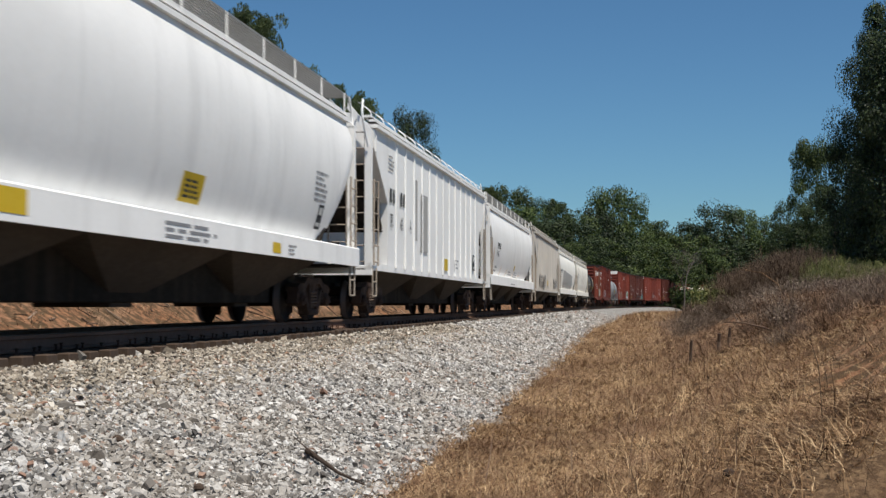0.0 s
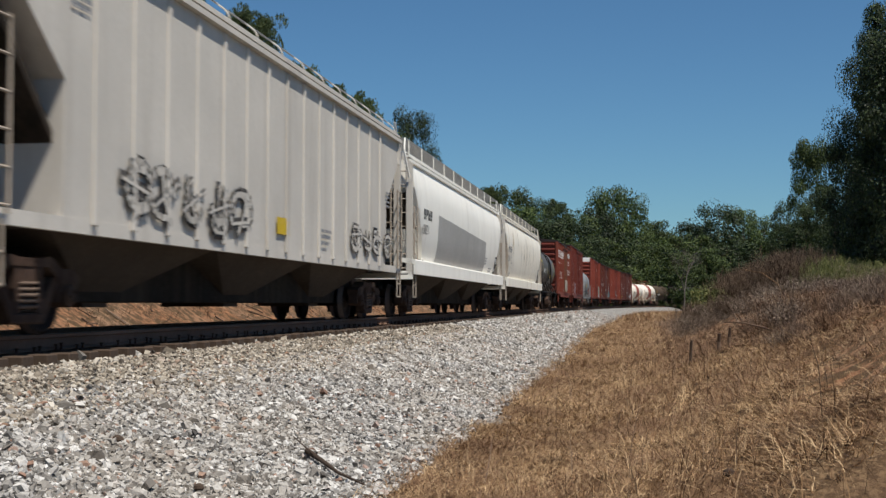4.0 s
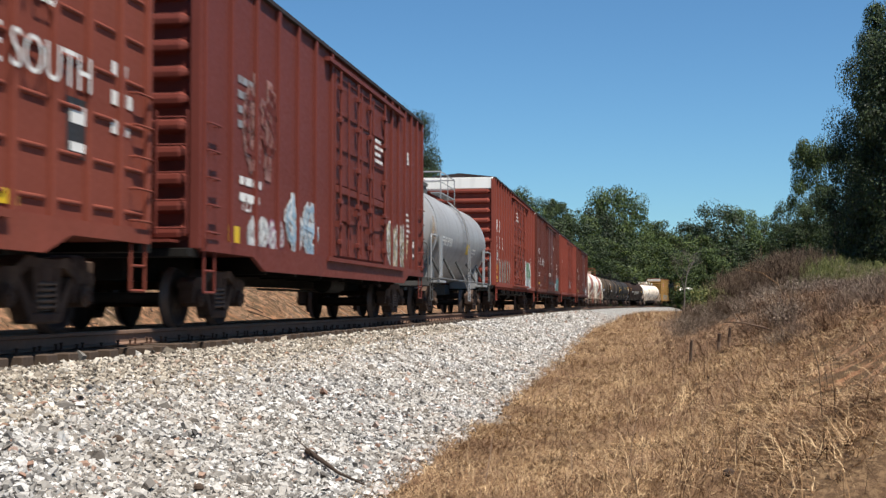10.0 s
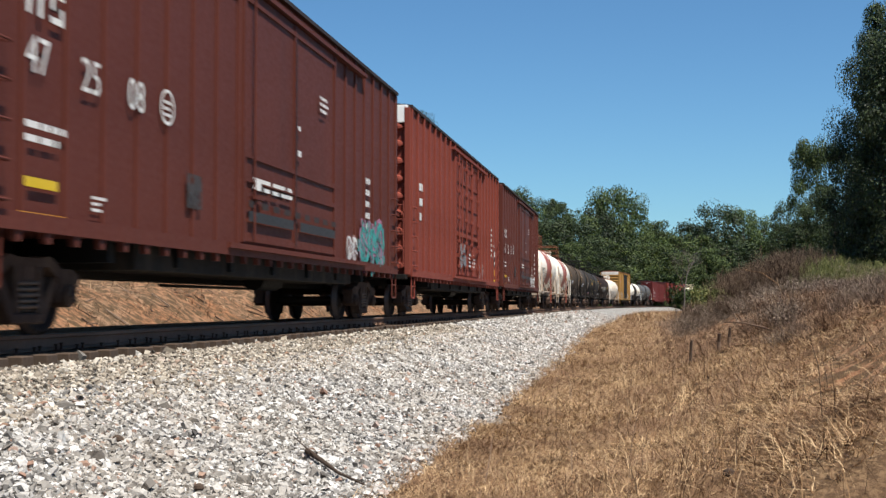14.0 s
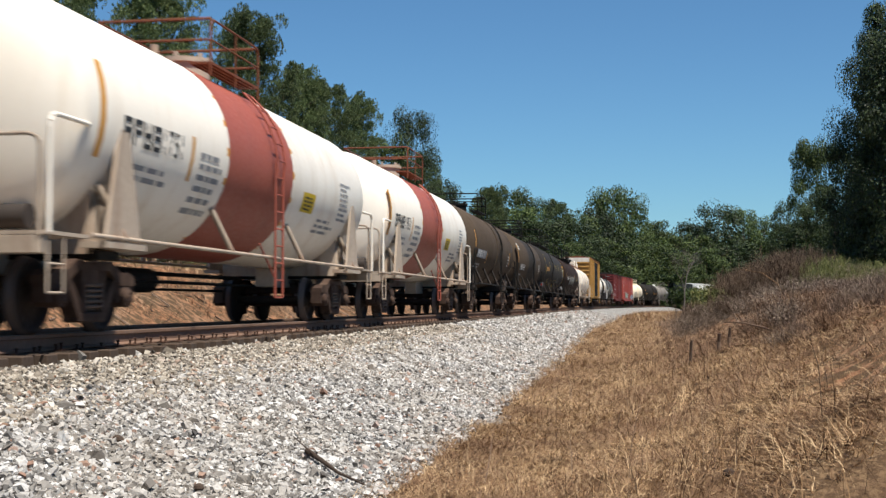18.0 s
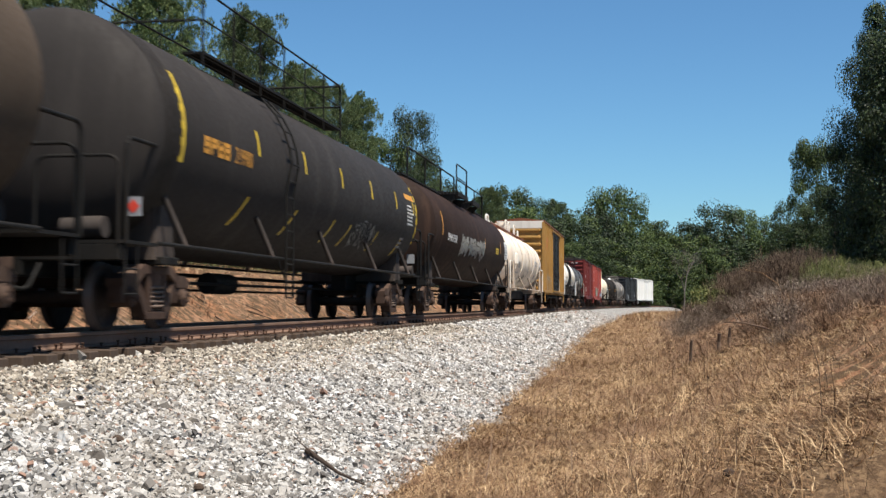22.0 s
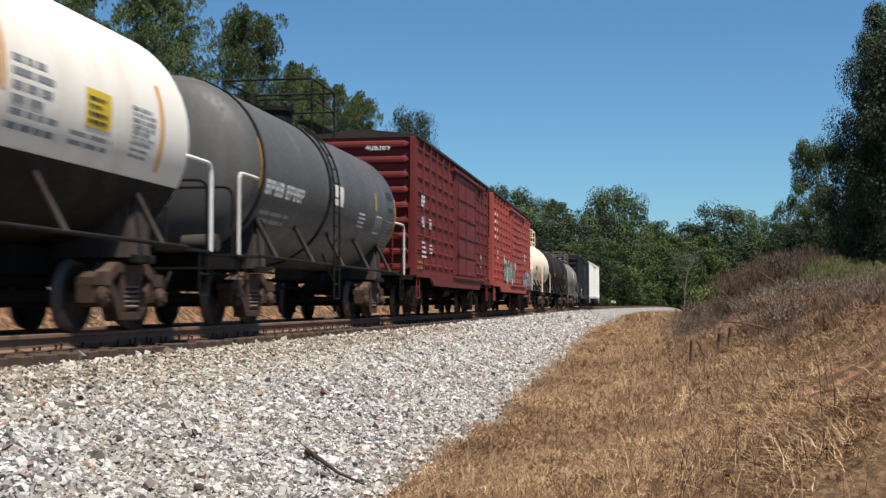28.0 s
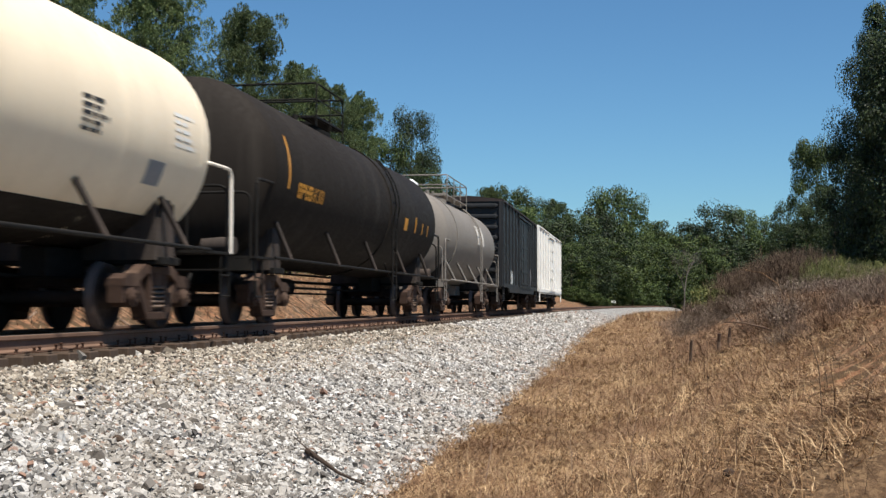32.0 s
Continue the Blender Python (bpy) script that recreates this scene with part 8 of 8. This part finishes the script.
def vine_mesh(name, seed, n):
    """Arching dead stems that fall over one another."""
    rng = np.random.default_rng(seed)
    a, reach, rise = rng.uniform(0, 6.283, n), rng.uniform(0.3, 1.1, n), rng.uniform(0.15, 0.9, n)
    p0 = np.stack([rng.normal(0, 0.5, n), rng.normal(0, 0.5, n), np.zeros(n)], -1)
    f = np.linspace(0, 1, 6)
    up = rise[:, None] * (f * (1.9 - 1.35 * f))[None]
    out = reach[:, None] * f[None]
    runs = p0[:, None] + np.stack([out * np.cos(a)[:, None], out * np.sin(a)[:, None], up], -1) + rng.normal(0, 0.025, (n, 6, 3))
    V, F = ribbons(rng, runs, 0.0045)
    k = rng.integers(2, 6, (n, 3))
    o = runs[np.arange(n)[:, None], k].reshape(-1, 3)
    d = rng.normal(0, 1, o.shape) + np.array([0, 0, 0.3])
    twig = np.stack([o, o + d * 0.07, o + d * 0.15 + np.array([0, 0, -0.02])], 1)
    V2, F2 = ribbons(rng, twig, 0.003)
    return big_mesh(name, np.concatenate([V, V2]), np.concatenate([F, F2 + len(V)]), M["vine"])


def brush():
    rnd = random.Random(77)
    dead = [brush_mesh("dead_brush", 20 + i, 270, 1.0 + 0.15 * i, ("twig", "bankstraw", "vine", "vine")[i], 0.0045, i == 3) for i in range(4)]
    plumes = [plume_mesh("dead_weeds", 60 + i, 90, 1.0, "plume") for i in range(3)]
    green_plumes = [plume_mesh("green_weeds", 70 + i, 80, 1.0, "weed") for i in range(2)]
    vines = [vine_mesh("dead_vines", 80 + i, 150) for i in range(3)]
    weeds = [brush_mesh("green_weeds", 40 + i, 130, 0.9, "weed", 0.010) for i in range(2)]
    for i in range(210):
        # a tall stand on the crest, low scrub elsewhere
        stand = i % 9 == 0
        s = rnd.uniform(-10, 34) if stand else rnd.uniform(2, 75)
        u = rnd.uniform(12.2, 15.6) if stand else rnd.uniform(9.2, 14.0) + float(retreat(s))
        x, y, _ = on_track(s, u)
        ob = new("dead_brush", rnd.choice(dead))
        k = rnd.uniform(0.4, 0.7) if stand else rnd.uniform(0.22, 0.42)
        ob.matrix_basis = pose(float(x), float(y), float(ground_z(np.array([s]), np.array([u]))[0]) - 0.05, 0, 0, rnd.uniform(0, 360)) @ Matrix.Diagonal((k * 1.2, k * 1.2, k * rnd.uniform(0.8, 1.2), 1))
        tagged(ob, "dry grey-brown leafless brush on the bank", "dead bush", "brush on the bank")
    for i in range(70):
        s, u = rnd.uniform(-34, -12), rnd.uniform(9.3, 12.8)
        if bare(s, u) > 0.3:
            continue
        x, y, _ = on_track(s, u)
        ob = new("dead_brush", rnd.choice(dead))
        k = rnd.uniform(0.22, 0.45)
        ob.matrix_basis = pose(float(x), float(y), float(ground_z(np.array([s]), np.array([u]))[0]) - 0.05, 0, 0, rnd.uniform(0, 360)) @ Matrix.Diagonal((k * 1.5, k * 1.5, k, 1))
        tagged(ob, "low dry brush among the dead grass", "dead bush", "brush on the bank")
    for i in range(13):
        s, u = rnd.uniform(-10, -4), rnd.uniform(12.8, 14.0)
        if i < 5:
            s, u = 26 + 2.5 * i, 11.6 + 0.25 * i
        x, y, _ = on_track(s, u)
        ob = new("green_weeds", rnd.choice(weeds))
        k = rnd.uniform(0.6, 1.1)
        ob.matrix_basis = pose(float(x), float(y), float(ground_z(np.array([s]), np.array([u]))[0]) - 0.05, 0, 0, rnd.uniform(0, 360)) @ Matrix.Diagonal((k, k, k, 1))
        tagged(ob, "yellow-green weeds growing on the bank", "weeds", "weeds on the bank")

    # standing plumes of dead weeds, green weeds and a tangle of dead vines on the crest
    def plant(mesh, x, y, k, h, name, label, category, group):
        ob = new(name, mesh)
        ob.matrix_basis = pose(x, y, ground_at(x, y) - 0.05, 0, 0, rnd.uniform(0, 360)) @ Matrix.Diagonal((k, k, h, 1))
        tagged(ob, label, category, group)
    for i in range(48):
        b, y = rnd.uniform(0.232, 0.312), rnd.uniform(33, 44)
        top = float(np.interp(b, [0.222, 0.24, 0.26, 0.275, 0.29, 0.315], [0.024, 0.036, 0.038, 0.048, 0.049, 0.045])) * rnd.uniform(0.72, 1.03)
        h = EYE + top * y - ground_at(b * y, y)
        if h > 0.25:
            plant(rnd.choice(plumes), b * y, y, rnd.uniform(0.8, 1.3), h, "dead_weeds", "tall feathery dead brown weeds on the crest", "dead weeds", "weeds on the bank")
    for b, y, top in ((0.304, 32, 0.041), (0.309, 32.5, 0.040), (0.319, 32, 0.041), (0.323, 33, 0.039), (0.328, 31, 0.034), (0.342, 33, 0.036), (0.350, 32, 0.038), (0.355, 33, 0.036), (0.335, 31, 0.022), (0.299, 31, 0.030)):
        plant(rnd.choice(green_plumes), b * y, y, 0.8, max(0.4, EYE + top * y - ground_at(b * y, y)), "green_weeds", "tall yellow-green feathery weeds on the crest", "weeds", "weeds on the bank")
    for x, y, k in ((8.0, 38.6, 0.6), (8.35, 38.8, 0.7), (8.7, 38.5, 0.6), (8.2, 39.2, 0.7)):
        plant(crown_mesh("bush", [(rnd.uniform(-0.35, 0.35), rnd.uniform(-0.35, 0.35), rnd.uniform(0.15, 0.8), rnd.uniform(0.16, 0.28)) for _ in range(16)], 130, 0.085, 1.2, M["weed"], int(x * 100), thin=0.34), x, y, k, EYE + 0.0155 * y - ground_at(x, y), "bush", "low yellow-green leafy bush on the bank", "bush", "weeds on the bank")
    for i in range(16):
        b, y = rnd.uniform(0.192, 0.236), rnd.uniform(33, 37)
        h = EYE + float(np.interp(b, [0.19, 0.205, 0.236], [-0.004, 0.004, 0.012])) * y * rnd.uniform(0.8, 1.1) - ground_at(b * y, y)
        plant(rnd.choice(vines + plumes[:1]), b * y, y, rnd.uniform(0.5, 0.8), max(0.3, h), "dead_brush", "grey-brown dead brush at the foot of the bank", "dead bush", "brush on the bank")
    for i in range(34):
        b, y = rnd.uniform(0.266, 0.335), rnd.uniform(24, 36)
        k = rnd.uniform(0.35, 0.75)
        plant(rnd.choice(vines), b * y, y, k, k * 0.75, "dead_vines", "tangle of bleached dead vines and twigs", "dead brush", "brush on the bank")

    # bushes where the bank closes off the far curve
    for s, u, k, green in ((76, 11.2, 0.7, 0), (75, 11.9, 0.9, 0), (73, 12.4, 1.0, 0), (70, 12.7, 1.2, 0), (62, 13.0, 1.5, 1), (60, 13.4, 1.6, 1), (61, 13.9, 1.7, 1), (57, 13.3, 1.3, 1), (58, 14.4, 1.6, 1), (52, 13.8, 1.3, 0), (48, 13.4, 1.2, 0), (50, 14.8, 1.4, 0)):
        x, y, _ = on_track(float(s), u)
        ob = new("green_weeds" if green else "dead_brush", weeds[s % 2] if green else dead[s % 4])
        ob.matrix_basis = pose(float(x), float(y), float(ground_z(np.array([float(s)]), np.array([u]))[0]) - 0.05, 0, 0, 40.0 * s) @ Matrix.Diagonal((k * 1.2, k * 1.2, k, 1))
        tagged(ob, "yellow-green bush at the foot of the bank" if green else "dry grey-brown leafless brush on the bank", "bush" if green else "dead bush", "weeds on the bank" if green else "brush on the bank")


brush()


# ---- small things on the ground ----
def stick(name, pts, r, material, label, category, twigs=0, seed=1):
    rnd = random.Random(seed)
    b = Build()
    n = len(pts) - 1
    for i, (p, q) in enumerate(zip(pts, pts[1:])):
        b.rod(p, q, r * (1 - 0.7 * i / n), 7, r * (1 - 0.7 * (i + 1) / n))
    for k in range(twigs):
        i = rnd.randint(0, n - 1)
        o = Vector(pts[i]).lerp(Vector(pts[i + 1]), rnd.random())
        d = Vector((rnd.uniform(-1, 1), rnd.uniform(-1, 1), rnd.uniform(0, 1))).normalized() * rnd.uniform(0.2, 0.5)
        b.rod(o, o + d, r * 0.35, 5, r * 0.15)
    return tagged(new(name, mesh_of(name, b, material)), label, category)


def clutter():
    g = ground_at
    stick("fallen_branch", [(-1.17, 10.76, g(-1.17, 10.76) + 0.07), (-1.0, 10.4, g(-1.0, 10.4) + 0.06), (-0.84, 10.05, g(-0.84, 10.05) + 0.06), (-0.60, 9.58, g(-0.6, 9.58) + 0.05)], 0.026, M["tie"], "dark broken branch lying on the stones", "branch", 1, 3)
    stick("fallen_branch", [(5.65, 19.8, -0.22), (5.2, 20.0, -0.05), (4.85, 20.1, 0.04), (4.55, 20.2, 0.05)], 0.022, M["twig"], "grey forked branch leaning on the bank", "branch", 7, 5)
    stick("fallen_branch", [(8.3, 30, 0.45), (8.05, 30, 0.85), (7.7, 30, 1.1), (7.2, 30.1, 1.18)], 0.018, M["straw"], "pale arching dead stem above the brush", "branch", 4, 6)
    for x, y, h, r, m, lab in ((8.49, 39.9, 0.42, 0.045, "bark", "short brown stake with a pale top"), (4.59, 20.8, 0.34, 0.035, "twig", "grey broken stump in the dry grass"), (4.44, 22.4, 0.45, 0.03, "bark", "thin brown stump in the dry grass"), (4.9, 21.4, 0.4, 0.03, "twig", "grey broken stump in the dry grass")):
        z = g(x, y)
        b = Build().rod((0, 0, -0.08), (0.02, 0.01, h * 0.6), r, 8, r * 0.9).rod((0.02, 0.01, h * 0.6), (0.03, -0.01, h), r * 0.9, 8, r * 0.75)
        ob = tagged(new("stake", mesh_of("stake", b, M[m])), lab, "stake")
        ob.location = (x, y, z)
        if "pale" in lab:
            part("cap", Build().rod((0.03, -0.01, h - 0.03), (0.03, -0.01, h + 0.03), r * 1.2, 8), M["greybark"], ob, "pale weathered top")
    rnd = random.Random(9)
    for x, y, r in ((-1.69, 8.66, 0.035), (-2.5, 9.6, 0.04), (2.0, 8.75, 0.04)):
        b = Build()
        b.loft([[(r * k * (1 + rnd.uniform(-0.2, 0.2)) * math.cos(a), r * k * (1 + rnd.uniform(-0.2, 0.2)) * math.sin(a), z * r) for a in (0, 0.9, 1.8, 2.7, 3.6, 4.5, 5.4)] for z, k in ((-0.5, 0.7), (0.0, 1.1), (0.6, 0.9), (0.95, 0.4))], False)
        tagged(new("rock", mesh_of("rock", b, M["tie"])), "dark brown fist-sized stone", "rock").location = (x, y, g(x, y) + 0.03)
    # white cabinet beside the far curve
    box = tagged(new("trackside_cabinet"), "small white cabinet on a post beside the track", "cabinet")
    box.location = (32.2, 235, g(32.2, 235))
    top = 0.95 - g(32.2, 235)
    part("post", Build().rod((0, 0, -0.1), (0, 0, top - 0.4), 0.06, 8), M["black"], box)
    part("housing", Build().box(-0.42, 0.42, -0.25, 0.25, top - 0.45, top, 0.03), M["white"], box)
    # rubbish of roots and sticks washed down the clay bank
    b = Build()
    for i in range(420):
        s, u = rnd.uniform(-36, 60), rnd.uniform(-9.5, -4.2)
        x, y, p = on_track(s, u)
        z = float(ground_z(np.array([s]), np.array([u]))[0])
        l, a = rnd.uniform(0.2, 1.1), p + rnd.uniform(-0.9, 2.2)
        x2, y2 = float(x) + l * math.cos(a), float(y) + l * math.sin(a)
        b.rod((float(x), float(y), z + 0.02), (x2, y2, g(x2, y2) + 0.03), rnd.uniform(0.008, 0.03), 4)
    tagged(new("bank_debris", mesh_of("bank_debris", b, M["twig"])), "dead sticks and roots strewn on the clay bank", "debris", kind="stuff")
    rng = np.random.default_rng(31)
    s, u = scatter(rng, 1500, -33, -29, -6.5, -4.6)
    blades("green_grass", s, u, 0.4, 0.45, 0.006, "weed", "patch of green grass on the clay bank", 32, category="grass")


def hedge():
    rnd = random.Random(41)
    for i in range(9):
        f = i / 8
        tree("oak", 21.5 + 8.5 * f, 214 + 14 * f + rnd.uniform(-1, 1), rnd.uniform(1.8, 2.6), i % 3, 1.9, rnd.uniform(0, 360))


clutter()
hedge()


# ---- everything that moves ----
def train_at(t):
    return -SPEED * (t - 16) - GAIN * (t - 16) ** 2


def motions():
    for k, car in enumerate(CARS):
        mid, base = (JOINTS[k] + JOINTS[k + 1]) / 2, LEN[k] / 2 - 2.5
        rows = []
        for i in range(65):
            t = i * 0.5
            s = mid + train_at(t)
            xa, ya, _ = on_track(s - base)
            xb, yb, _ = on_track(s + base)
            rows.append((t, pose(float(xa + xb) / 2, float(ya + yb) / 2, 0, 0, 0, math.degrees(math.atan2(yb - ya, xb - xa)))))
        walk(car, rows)
    # wheels roll while they pass near the camera
    for w, dx, k in WHEELSETS:
        s0 = (JOINTS[k] + JOINTS[k + 1]) / 2 + dx
        x, z = w.location.x, w.location.z
        turn = lambda s: Matrix.Translation((x, 0, z)) @ Matrix.Rotation(s / WHEEL_R, 4, "Y")
        near = [f for f in range(0, 961) if -38 < s0 + train_at(f / FPS) < 25]
        times = sorted({0} | set(near) | {960})
        first = s0 + train_at((near[0] if near else 0) / FPS)
        last = s0 + train_at((near[-1] if near else 0) / FPS)
        rows = []
        for f in times:
            s = s0 + train_at(f / FPS)
            rows.append((f / FPS, turn(min(max(s, last), first) if near else 0.0)))
        walk(w, rows)


motions()
